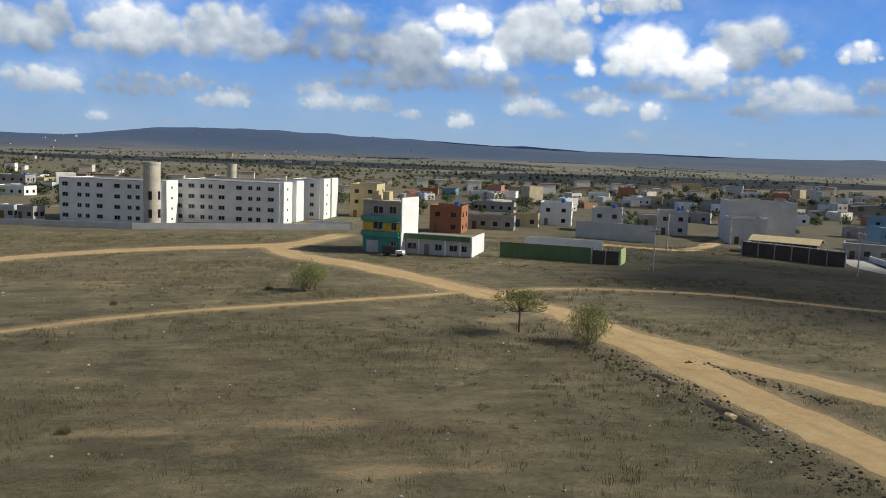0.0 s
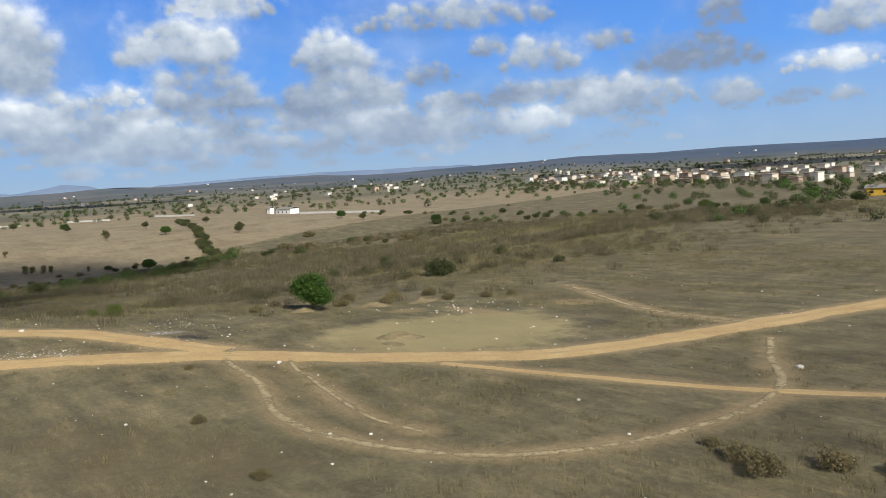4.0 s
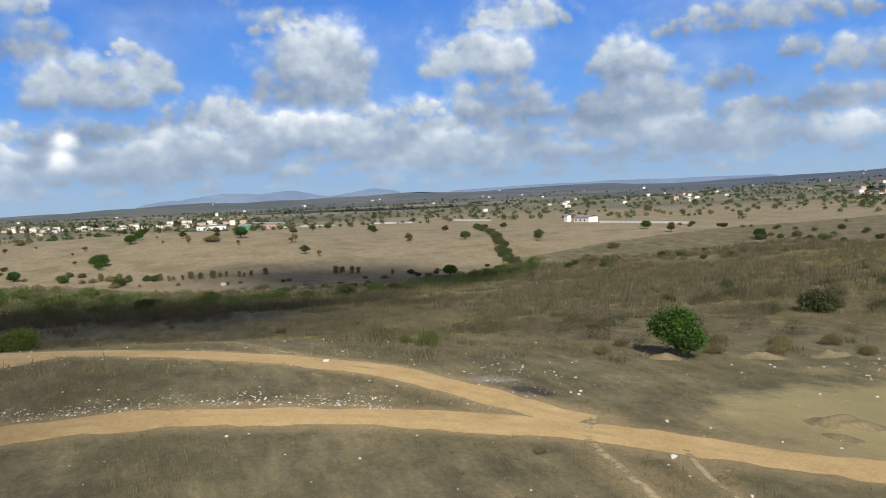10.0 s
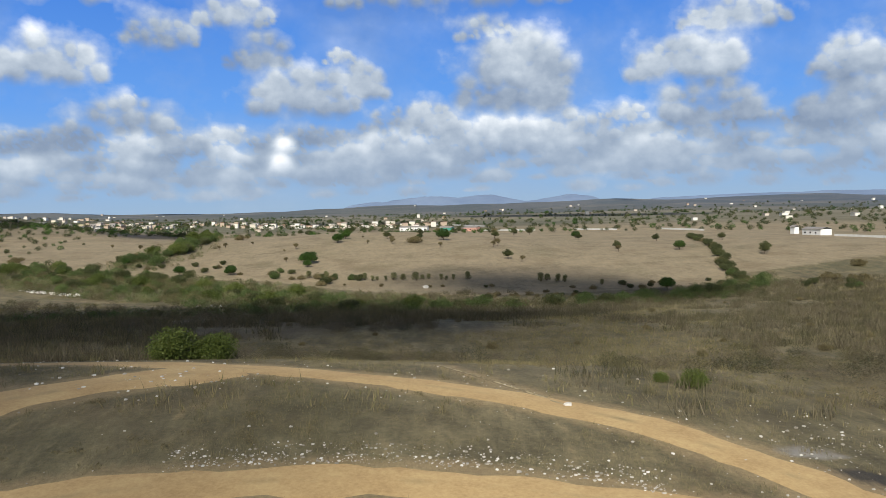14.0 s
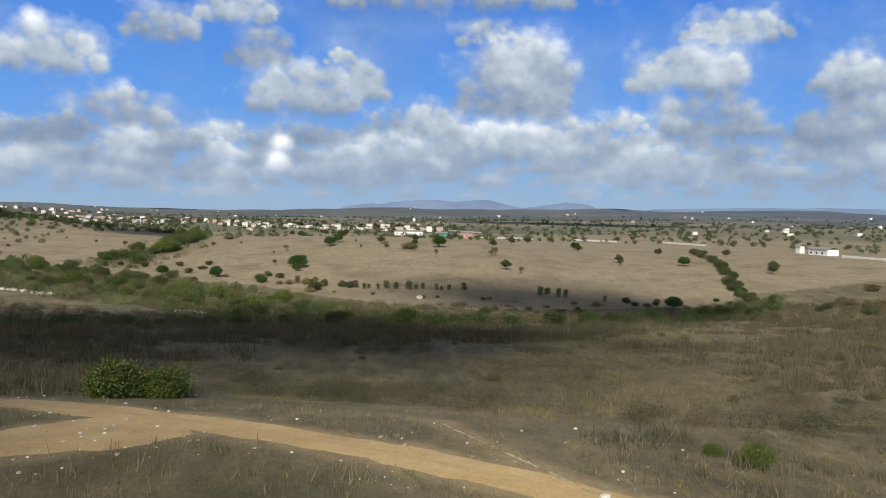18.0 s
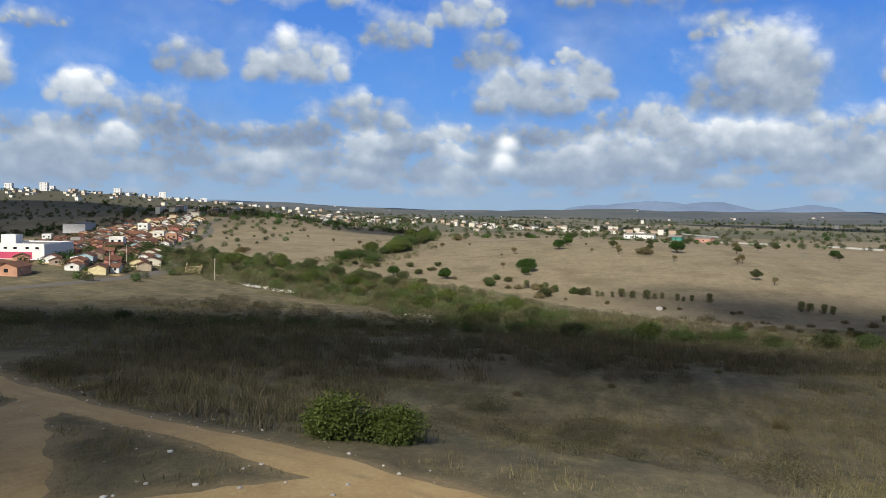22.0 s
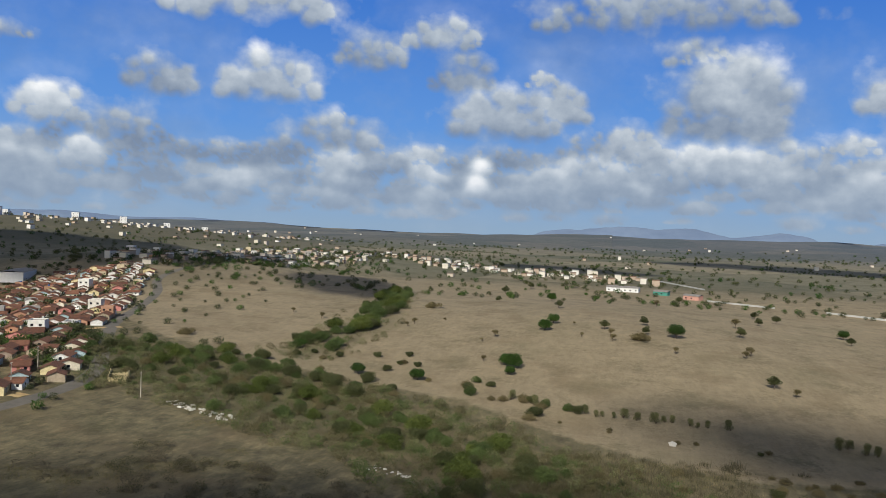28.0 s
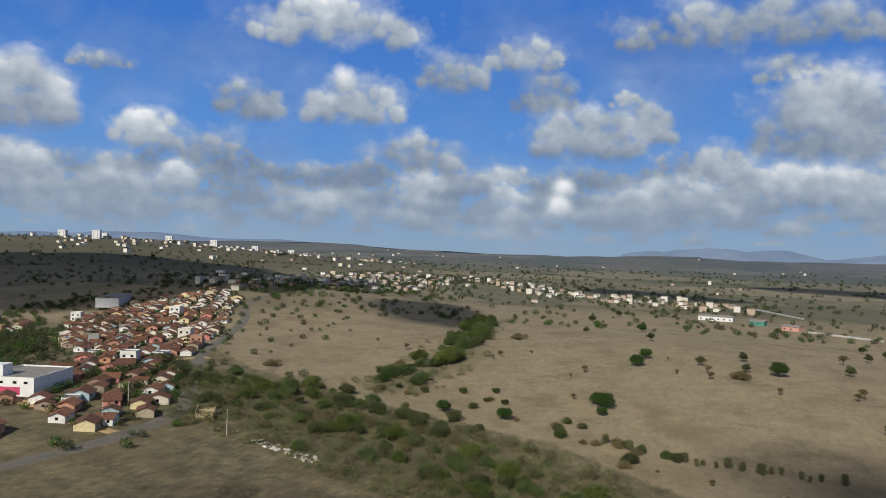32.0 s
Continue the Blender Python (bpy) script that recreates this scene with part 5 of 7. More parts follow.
def water_tower(x, y):
    ob = thing("water_tower", stand(x, y, 20), "tall round stained concrete water tower", "water tower")
    k = [(0, 0, -0.5), (0, 0, 5.2), (0, 0, 5.25), (0, 0, 9.9), (0, 0, 9.95), (0, 0, 15.5)]
    part("shaft", mesh_of("shaft", *tube(k, (1.95, 1.95, 2.02, 2.02, 1.95, 1.98), 28), CONCRETE, False), ob)
    part("rim", mesh_of("rim", *tube([(0, 0, 15.4), (0, 0, 15.8)], (2.1, 2.1), 28), CONCRETE), ob)
    # no hole is cut: a dark panel paints the shade inside each opening
    dark_panel = boxes_mesh("opening", [(-0.4, 0.4, -0.08, 0.05, -1.0, 1.0)], DARKGLASS)
    for z in (3.6, 7.9):
        for a in (-20, 45, 115):
            part("opening", dark_panel, ob, "", pose(0, 0, z, 0, 0, a) @ Matrix.Translation((0, -2.0, 0)))
    return ob


water_tower(-46.3, 202.5)
water_tower(-45, 330).scale = (0.9, 0.9, 0.9)


def long_wall(name, a, b, h, material, label, posts=0, t=0.2, cap=None):
    a, b = Vector(a), Vector(b)
    n_ = max(2, int((b - a).length / 3))
    ang = math.degrees(math.atan2(b.y - a.y, b.x - a.x))
    z0 = min(ground_z(a.x, a.y), ground_z(b.x, b.y))
    ob = thing(name, pose(a.x, a.y, z0, 0, 0, ang), label, "wall")
    L = (b - a).length
    zs = [ground_z(*(a.lerp(b, i / n_))[:]) - z0 for i in range(n_ + 1)]
    panel = [(L * i / n_, L * (i + 1) / n_ - 0.03, -t / 2, t / 2, min(zs[i], zs[i + 1]) - 0.5, max(zs[i], zs[i + 1]) + h) for i in range(n_)]
    for p in panel:
        part("panel", boxes_mesh("panel", [p], material), ob)
    if posts:
        for i in range(posts + 1):
            x = L * i / posts
            part("post", boxes_mesh("post", [(x - 0.12, x + 0.12, -t / 2 - 0.12, t / 2 + 0.05, -0.5, h + 0.5)], GREY), ob)
    if cap:
        part("coping", boxes_mesh("coping", [(0, L, -t / 2 - 0.06, t / 2 + 0.06, max(zs) + h, max(zs) + h + 0.15)], cap), ob)
    return ob


long_wall("perimeter_wall", (-50, 198.5), (1, 200.5), 1.5, PALE, "low pale perimeter wall before the apartment blocks")
long_wall("perimeter_wall", (-95, 211), (-50.3, 198.6), 1.5, PALE, "low pale perimeter wall before the apartment blocks")
long_wall("white_wall", (-9, 206), (2, 204), 1.7, WHITE, "short bright white boundary wall")


def corner_house():
    w, d, h = 8.6, 7.6, 10.3
    ob = thing("corner_house", corner_pose(3.4, 163.0, -30, w, d), "three-storey house painted teal, yellow and grey with white side wall", "house")
    x0, x1, y0, y1 = -w / 2, w / 2, -d / 2, d / 2
    t = 0.25
    for z0, z1, mat, lab in ((-0.6, 3.3, TEAL, "teal ground floor front"), (3.3, 4.4, TEAL, "teal balcony band"), (4.4, 6.1, YELLOW, "yellow first floor front"),
                             (6.1, 7.2, TEAL, "teal balcony band"), (7.2, h, GREY, "grey top floor front")):
        part("front_wall", boxes_mesh("front_wall", [(x0, x1 - 0.25, y0, y0 + t, z0, z1)], mat), ob, lab)
    part("side_wall", boxes_mesh("side_wall", [(x1 - 0.25, x1, y0 - 0.02, y1, -0.6, h + 0.9)], WHITE), ob, "bright white rendered side wall")
    part("side_wall", boxes_mesh("side_wall", [(x0, x0 + 0.25, y0 + t, y1, -0.6, h)], GREY), ob)
    part("back_wall", boxes_mesh("back_wall", [(x0 + 0.25, x1 - 0.25, y1 - 0.25, y1, -0.6, h)], GREY), ob)
    part("roof_slab", boxes_mesh("roof_slab", [(x0 - 0.3, x1 - 0.26, y0 - 0.4, y1, h, h + 0.22)], CONCRETE), ob)
    for z in (3.35, 6.35):
        part("balcony", boxes_mesh("balcony", [(x0, x1 - 0.26, y0 - 0.9, y0 - 0.01, z, z + 0.15), (x0, x1 - 0.26, y0 - 0.9, y0 - 0.8, z + 0.15, z + 1.0), (x0, x0 + 0.1, y0 - 0.8, y0 - 0.01, z + 0.15, z + 1.0)], TEAL), ob)
    for x, z, s in ((-0.9, 8.6, 1.9), (2.3, 8.7, 1.3), (-0.9, 5.5, 1.8), (2.6, 5.5, 0.9), (2.6, 1.9, 0.9)):
        add_window(ob, x, y0 - 0.01, z, 0, s, 1.25, True)
    part("garage_door", boxes_mesh("garage_door", [(-3.4, -0.8, y0 - 0.05, y0 - 0.005, 0, 2.5)], PALE), ob, "pale roller garage door")
    for x in (-2.2, 0.2):
        part("roof_room", boxes_mesh("roof_room", [(x - 0.7, x + 0.7, y0 + 1, y0 + 2.6, h + 0.22, h + 1.9)], CREAM), ob, "cream rooftop stub wall")
    v, f = tube([(1.8, 1.5, h + 0.2), (1.8, 1.5, h + 1.4), (1.8, 1.5, h + 1.6)], (0.6, 0.65, 0.3), 12)
    part("water_tank", mesh_of("water_tank", v, f, GREY), ob)


def low_house():
    w, d, h = 13.6, 10.5, 3.2
    ob = thing("low_house", corner_pose(11.8, 160.2, -22, w, d), "long low house with olive roof edge and white end wall", "house")
    part("front_wall", boxes_mesh("front_wall", [(-w / 2, -2.9, -d / 2, -d / 2 + 0.2, -0.6, h), (-1.9, w / 2 - 0.25, -d / 2, -d / 2 + 0.2, -0.6, h), (-2.9, -1.9, -d / 2, -d / 2 + 0.2, 2.2, h)], PALE), ob)
    part("end_wall", boxes_mesh("end_wall", [(w / 2 - 0.25, w / 2, -d / 2 - 0.4, d / 2, -0.6, h + 0.9)], WHITE), ob, "bright white end wall")
    part("back_wall", boxes_mesh("back_wall", [(-w / 2, w / 2 - 0.25, d / 2 - 0.2, d / 2, -0.6, h), (-w / 2, -w / 2 + 0.2, -d / 2 + 0.2, d / 2 - 0.2, -0.6, h)], GREY), ob)
    part("roof_edge", boxes_mesh("roof_edge", [(-w / 2 - 0.3, w / 2 - 0.27, -d / 2 - 0.7, -d / 2 + 0.4, h, h + 0.95)], GREENPAINT), ob, "olive green roof edge")
    part("roof", boxes_mesh("roof", [(-w / 2, w / 2 - 0.27, -d / 2 + 0.4, d / 2, h, h + 0.2)], SHEET), ob)
    part("door", DOOR_MESH, ob, "", (-2.4, -d / 2 + 0.05, 0))
    for x, s in ((-5.4, 1.5), (0.0, 1.1), (3.0, 1.3), (5.2, 0.8)):
        add_window(ob, x, -d / 2 - 0.006, 1.7, 0, s, 1.0, True)
    for x in (-4.0, 1.4, 4.4):
        part("pilaster", boxes_mesh("pilaster", [(x - 0.15, x + 0.15, -d / 2 - 0.25, -d / 2 - 0.003, -0.5, h)], WHITE), ob)


def green_compound():
    long_wall("green_wall", (30.2, 157.0), (46.5, 150.0), 3.0, GREENPAINT, "dull green rendered compound wall")
    long_wall("green_wall", (46.7, 149.9), (51.4, 147.9), 2.6, BROWN, "dark brown timber gate panel wall", 2)
    long_wall("lime_wall", (51.6, 147.8), (54.0, 152.0), 3.0, LIME, "lime green end wall of the compound")
    long_wall("white_wall", (37.0, 166.0), (52.0, 160.0), 3.2, WHITE, "white inner yard wall")
    long_wall("grey_wall", (57.0, 197.5), (74.0, 188.0), 4.2, PALE, "long grey rendered yard wall")


def fence_yard():
    long_wall("brown_fence", (87.5, 171.0), (101.5, 154.5), 3.0, BROWN, "dark brown fence with grey concrete posts", 6, 0.15, WHITE)
    ob = flat_house(17, 12, 3, "large blank pale grey building", PALE, False, 1.6, "hall", "building", "", True)
    ob.matrix_basis = corner_pose(100, 204, -14, 17, 12)
    ob = flat_house(9, 8, 2, "pale blue-grey annex beside the hall", PALE, False, 0.6, "annex", "building", "", True)
    ob.matrix_basis = corner_pose(96.5, 196, -14, 9, 7)
    shed = thing("shed", corner_pose(92, 176, -40, 14, 7), "low shed with an olive sheet roof", "shed")
    part("wall", boxes_mesh("wall", wall_shell(14, 7, 3.2), BROWN), shed)
    part("roof", mesh_of("roof", *gable_geo(14, 7, 3.2, 0.9), CREAM), shed, "olive yellow sheet roof")


corner_house()
low_house()
green_compound()
fence_yard()
for _x, _y, _t, _w, _d, _s, _mat, _lab in (
        (1, 240, -16, 8, 10, 3, CREAM, "three-storey yellow apartment block"), (20.5, 200, -20, 8, 8, 2, palette("brick_wall", [(0.36, 0.15, 0.08), (0.42, 0.18, 0.09)]), "bare red brick two-storey house"),
        (56, 232, -18, 9, 9, 2, WHITE, "white two-storey house behind the yard"), (66, 214, -20, 8, 8, 2, PALE, "pale grey cubic house"),
        (85, 215, -20, 8, 7, 2, PALE, "two-storey house with balcony"), (46, 222, -16, 7, 6, 1, CREAM, "small cream one-storey house"),
        (31, 212, -18, 13, 4, 1, GREY, "long bare block wall building"), (112, 172, -35, 10, 8, 1, GREY, "low dark house beside the lane")):
    ob = flat_house(_w, _d, _s, _lab, _mat, _s == 2, 0.5, "house", "house", "houses near the crossing")
    ob.matrix_basis = corner_pose(_x, _y, _t, _w, _d)


# the streets behind: small rendered houses close together
RED = palette("brick_red_render", [(0.40, 0.16, 0.09), (0.45, 0.20, 0.12)])
BLUEWALL = surface("faded_blue_render", (0.10, 0.22, 0.34), (0.18, 0.33, 0.46), 0.8, 0.8, 0.1, 0.01, 0.6)
COLOURS = {"w": (WHITE, "white rendered"), "g": (GREY, "bare grey"), "p": (PALE, "pale grey"), "c": (CREAM, "cream painted"), "r": (RED, "red brick"), "b": (BLUEWALL, "faded blue")}
for _x, _y, _w, _d, _s, _k in (
        (147, 465, 12, 9, 1, "w"), (167, 475, 9, 8, 2, "r"), (152, 416, 14, 9, 1, "w"), (169, 434, 9, 8, 1, "c"), (169, 406, 12, 8, 1, "g"), (163, 378, 9, 8, 1, "w"),
        (186, 398, 9, 8, 1, "g"), (176, 368, 8, 8, 1, "w"), (218, 447, 11, 8, 1, "g"), (287, 580, 12, 10, 2, "p"), (265, 606, 12, 9, 2, "c"), (281, 542, 14, 9, 1, "w"),
        (300, 539, 11, 9, 1, "r"), (354, 614, 12, 10, 1, "r"), (335, 556, 14, 10, 2, "p"), (394, 636, 14, 10, 2, "w"), (126, 281, 9, 7, 1, "g"), (114, 274, 8, 6, 1, "b"),
        (135, 272, 9, 7, 1, "r"), (98, 252, 9, 8, 1, "g"), (83, 248, 8, 7, 1, "p"), (184, 314, 11, 8, 1, "g"), (175, 300, 8, 7, 1, "w"), (216, 311, 10, 8, 1, "r"),
        (176, 250, 8, 8, 2, "b"), (160, 240, 7, 7, 1, "g"), (137, 192, 7, 8, 2, "b"), (143, 205, 8, 7, 1, "g"), (224, 384, 9, 8, 1, "c"), (309, 488, 12, 8, 1, "w"),
        (360, 532, 12, 9, 1, "p"), (46, 451, 9, 8, 1, "r"), (58, 458, 8, 8, 1, "b"), (75, 438, 16, 9, 1, "w"), (82, 446, 8, 7, 2, "r"), (89, 446, 10, 8, 1, "w"), (38, 400, 7, 7, 1, "g"),
        (54, 296, 16, 3, 1, "g"), (70, 262, 7, 6, 1, "c"), (62, 244, 8, 6, 1, "g"), (-161, 404, 11, 8, 1, "w"), (-144, 380, 12, 8, 2, "g"), (-132, 385, 9, 7, 1, "p"), (-171, 474, 12, 9, 1, "w"),
        (-155, 440, 10, 8, 1, "c"), (-125, 326, 14, 7, 1, "w"), (-138, 350, 10, 7, 1, "g"), (-80, 219, 5, 4, 1, "g"), (-86, 222, 4, 4, 1, "p"), (-111, 448, 12, 8, 1, "w"), (-96, 430, 10, 8, 1, "w")):
    _mat, _say = COLOURS[_k]
    ob = flat_house(_w, _d, _s, _say + (" one-storey house" if _s == 1 else " two-storey house") + " on the northern streets", _mat, _s == 2, 0.4, "house", "house", "houses of the northern streets", _y > 420)
    ob.matrix_basis = stand(_x, _y, -18 + (_x * 7 + _y * 3) % 23 - 11, 1, 0.05)
ribbon("paved_lane", smooth_line([(118, 128), (107, 148), (112, 166), (124, 182), (150, 215)]), 6.0, PAVING, 0.12, 4, 0.05, "pale concrete lane down to the houses", "road")
ribbon("paved_lane", smooth_line([(225, 392), (262, 420), (309, 470), (360, 500), (420, 520)]), 7.0, PAVING, 0.15, 4, 0.05, "pale street climbing through new plots", "road")
ribbon("dirt_road", smooth_line([(40, 172), (56, 182), (76, 176), (96, 200), (128, 240), (150, 262)]), 4.0, SOIL, 0.1, 4, 0.4, "sandy lane between the yards", "road")
long_wall("retaining_wall", (108, 138), (116, 168), 1.2, WHITE, "low white retaining wall beside the concrete lane")


def pole(x, y, h=8.5, arms=2):
    ob = thing("utility_pole", stand(x, y, 20), "slender grey concrete utility pole with cross arm", "utility pole", "utility poles")
    part("post", mesh_of("post", *tube([(0, 0, -0.6), (0, 0, h)], (0.16, 0.10), 8), CONCRETE), ob)
    for i in range(arms):
        part("cross_arm", boxes_mesh("cross_arm", [(-0.9, 0.9, -0.06, 0.06, h - 0.5 - i * 0.7, h - 0.38 - i * 0.7)], BARK), ob)
    for i in (-0.8, 0.0, 0.8):
        part("insulator", mesh_of("insulator", *tube([(i, 0, h - 0.38), (i, 0, h - 0.2)], (0.05, 0.05), 6), WHITE), ob)
    return ob


for _x, _y in ((55.6, 141.4), (70.6, 172.3), (95.6, 141.5), (88, 178), (-392, -150), (-377, -186), (-402, -196)):
    pole(_x, _y)


def pickup(x, y, turn):
    """A dark off-road car with white front."""
    body, n, l, p = blank("dark_car_paint", 0.3)
    p.inputs["Base Color"].default_value = (0.03, 0.035, 0.04, 1)
    ob = thing("car", stand(x, y, turn, 1, 0.0), "dark covered pickup car parked before the house", "car")
    part("body", boxes_mesh("body", [(-2.2, 0.6, -0.85, 0.85, 0.55, 1.05), (-2.15, 0.5, -0.8, 0.8, 1.05, 1.95)], body), ob)
    part("bonnet", boxes_mesh("bonnet", [(0.6, 2.0, -0.82, 0.82, 0.55, 1.15)], WHITE), ob, "white bonnet")
    part("windscreen", boxes_mesh("windscreen", [(0.5, 0.56, -0.7, 0.7, 1.2, 1.85)], DARKGLASS), ob)
    part("bumper", boxes_mesh("bumper", [(2.0, 2.15, -0.85, 0.85, 0.45, 0.7)], GREY), ob)
    ty, rim = surface("tyre_rubber", (0.012, 0.012, 0.012), (0.03, 0.03, 0.03), 3), GREY
    for wx in (-1.4, 1.35):
        for wy in (-0.82, 0.82):
            w = part("wheel", mesh_of("tyre", *tube([(0, -0.11, 0), (0, 0.11, 0)], (0.38, 0.38), 16), ty), ob, "", (wx, wy, 0.38))
            part("rim", mesh_of("rim", *tube([(0, -0.125, 0), (0, 0.125, 0)], (0.2, 0.2), 12), rim), w)


pickup(9.3, 156.6, -22)


# the white market hall at the village and the ruin beside the street
def market():
    ob = thing("market_hall", stand(-402, -240, 14), "white market building with a magenta band and flat roofs", "building")
    part("wall", boxes_mesh("wall", wall_shell(27, 20, 6.5, 0.3), WHITE), ob)
    part("band", boxes_mesh("band", [(13.5, 13.54, -10.0, 5, 0.2, 3.0), (-4, 13.5, -10.04, -10, 0.2, 3.0)], MAGENTA), ob, "magenta painted lower wall")
    part("roof", boxes_mesh("roof", [(-13.2, 13.2, -9.7, 9.7, 5.7, 6.0)], SHEET), ob)
    part("stair_tower", boxes_mesh("stair_tower", [(4, 10, -9.6, -3.5, 6.0, 10.0)], WHITE), ob)
    for y in (-6, -2, 3, 7):
        add_window(ob, 13.51, y, 4.6, 90, 1.2, 0.8)


def ruin():
    ob = thing("ruined_house", stand(-407.5, -168.2, 25), "roofless ruined cream house with broken walls", "house")
    vs = [(-4, 4, -3, -2.8, -0.5, 2.6), (-4, -3.8, -2.8, 3, -0.5, 2.2), (3.8, 4, -2.8, 3, -0.5, 1.7), (-4, -1, 2.8, 3, -0.5, 2.9), (0.4, 4, 2.8, 3, -0.5, 1.4), (-0.2, 0, -2.8, 2.8, -0.5, 2.4)]
    for b in vs:
        part("wall", boxes_mesh("wall", [b], CREAM), ob)
    part("gable", mesh_of("gable", [(-4, -3.0, 2.6), (1, -3.0, 2.6), (-1.5, -3.0, 4.0), (-4, -2.8, 2.6), (1, -2.8, 2.6), (-1.5, -2.8, 4.0)], [(0, 1, 2), (5, 4, 3), (0, 2, 5, 3), (1, 4, 5, 2)], CREAM), ob)
    for x in (-2.5, 1.5):
        add_window(ob, x, -3.01, 1.3)


market()
ruin()
for _x, _y, _t, _w, _d, _h, _mat, _lab, _cat in (
        (-728, -470, 25, 42, 18, 7.5, WHITE, "long white warehouse on the dark slope", "warehouse"), (-640, -520, 20, 40, 16, 4.5, GREY, "long low grey shed on the slope", "warehouse"),
        (-610, 283, 15, 17, 9, 4.2, WHITE, "white farm building alone on the plain", "building"), (-634, 279, 15, 4, 4, 5.0, WHITE, "small white water tower house", "building"),
        (-195, 380, 20, 17, 10, 3.6, YELLOW, "bright yellow hall with flat roof", "building"), (-150, 340, 20, 14, 9, 3.2, TEAL, "low green and white hall", "building"),
        (-944, 10, 80, 30, 10, 4.2, WHITE, "long white and turquoise building", "building"), (-920, 44, 70, 13, 8, 3.6, TEAL, "turquoise painted one-storey house", "house"),
        (-882, 68, 60, 14, 9, 3.8, palette("salmon_render", [(0.62, 0.34, 0.28), (0.66, 0.40, 0.32)]), "salmon pink one-storey house", "house")):
    ob = thing("hall" if _cat != "house" else "house", stand(_x, _y, _t), _lab, _cat)
    part("wall", boxes_mesh("wall", wall_shell(_w, _d, _h), _mat), ob)
    part("roof", mesh_of("roof", *gable_geo(_w, _d, _h, 1.2), SHEET), ob)
    for i in range(int(_w / 5)):
        add_window(ob, -_w / 2 + 2.5 + 5 * i, -_d / 2 - 0.006, 1.8, 0, 1.2, 1.0)
        add_window(ob, -_w / 2 + 2.5 + 5 * i, _d / 2 + 0.006, 1.8, 180, 1.2, 1.0)
for _a, _b in (((-868, 78), (-822, 123)), ((-800, 155), (-768, 186)), ((-1200, 20), (-1000, 90)), ((-760, 222), (-720, 245)), ((-585, 282), (-520, 318))):
    long_wall("white_wall", _a, _b, 1.4, PALE, "long pale boundary wall across the plain")
# office blocks on the southern rise
for _x, _y, _s in ((-1480, -1130, 5), (-1640, -1080, 4), (-1700, -1010, 4), (-1560, -1180, 3), (-1820, -980, 3), (-1500, -1230, 4), (-1900, -930, 3)):
    ob = flat_house(22, 14, _s, "pale multi-storey block on the town ridge", WHITE, False, 1.0, "tower_block", "building", "blocks on the ridge")
    ob.matrix_basis = stand(_x, _y, 30)

# ---- far houses, woods, scrub, grass, rubble ----
def stuff(name, vs, fs, material, label, category):
    me = bpy.data.meshes.new(name)
    vs, fs = np.asarray(vs, np.float32), np.asarray(fs, np.int32)
    k = fs.shape[1]
    me.vertices.add(len(vs))
    me.vertices.foreach_set("co", vs.ravel())
    me.loops.add(fs.size)
    me.loops.foreach_set("vertex_index", fs.ravel())
    me.polygons.add(len(fs))
    me.polygons.foreach_set("loop_start", np.arange(0, fs.size, k))
    me.update(calc_edges=True)
    me.polygons.foreach_set("use_smooth", np.zeros(len(me.polygons), bool))
    me.materials.append(material)
    return tagged(new(name, me), label, category, kind="stuff")


def island_material(name, stops, rough=0.9):
    m, n, l, p = blank(name, rough)
    r = ramp(n, [(i / len(stops), c) for i, c in enumerate(stops)], "LINEAR")
    l.new(n.new("ShaderNodeNewGeometry").outputs["Random Per Island"], r.inputs[0])
    l.new(r.outputs[0], p.inputs["Base Color"])
    return m


crng = np.random.default_rng(77)


def blades(x, y, height, width, count, spread, lean, rng):
    """Upright pointed blades (triangles) around each spot."""
    n_ = len(x)
    X = np.repeat(x, count) + rng.normal(size=n_ * count) * spread
    Y = np.repeat(y, count) + rng.normal(size=n_ * count) * spread
    Z = np.repeat(heights(x, y), count)
    H = np.repeat(height, count) * (0.5 + 0.7 * rng.random(n_ * count))
    a = rng.random(n_ * count) * 6.283
    w = width * (0.6 + 0.8 * rng.random(n_ * count))
    b = rng.random(n_ * count) * 6.283
    o = lean * H * rng.random(n_ * count)
    p0 = np.stack([X - np.cos(a) * w, Y - np.sin(a) * w, Z - 0.03], 1)
    p1 = np.stack([X + np.cos(a) * w, Y + np.sin(a) * w, Z - 0.03], 1)
    p2 = np.stack([X + np.cos(b) * o, Y + np.sin(b) * o, Z + H], 1)
    V = np.stack([p0, p1, p2], 1).reshape(-1, 3)
    return V, np.arange(len(V)).reshape(-1, 3)


def along(line, side0, side1, count):
    pts = LINES[line] if isinstance(line, str) else smooth_line(line)
    d = np.gradient(pts, axis=0)
    d /= np.linalg.norm(d, axis=1)[:, None]
    i = crng.integers(0, len(pts), count)
    i = np.clip(i, 0, len(pts) - 2)
    fr = crng.random((count, 1))
    base = pts[i] * (1 - fr) + pts[i + 1] * fr
    off = side0 + (side1 - side0) * crng.random(count) ** 1.7
    return np.stack([base[:, 0] - d[i, 1] * off, base[:, 1] + d[i, 0] * off], 1) + crng.normal(size=(count, 2)) * 0.35


def off_tracks(x, y, gap):
    return track_gap(x, y) > gap


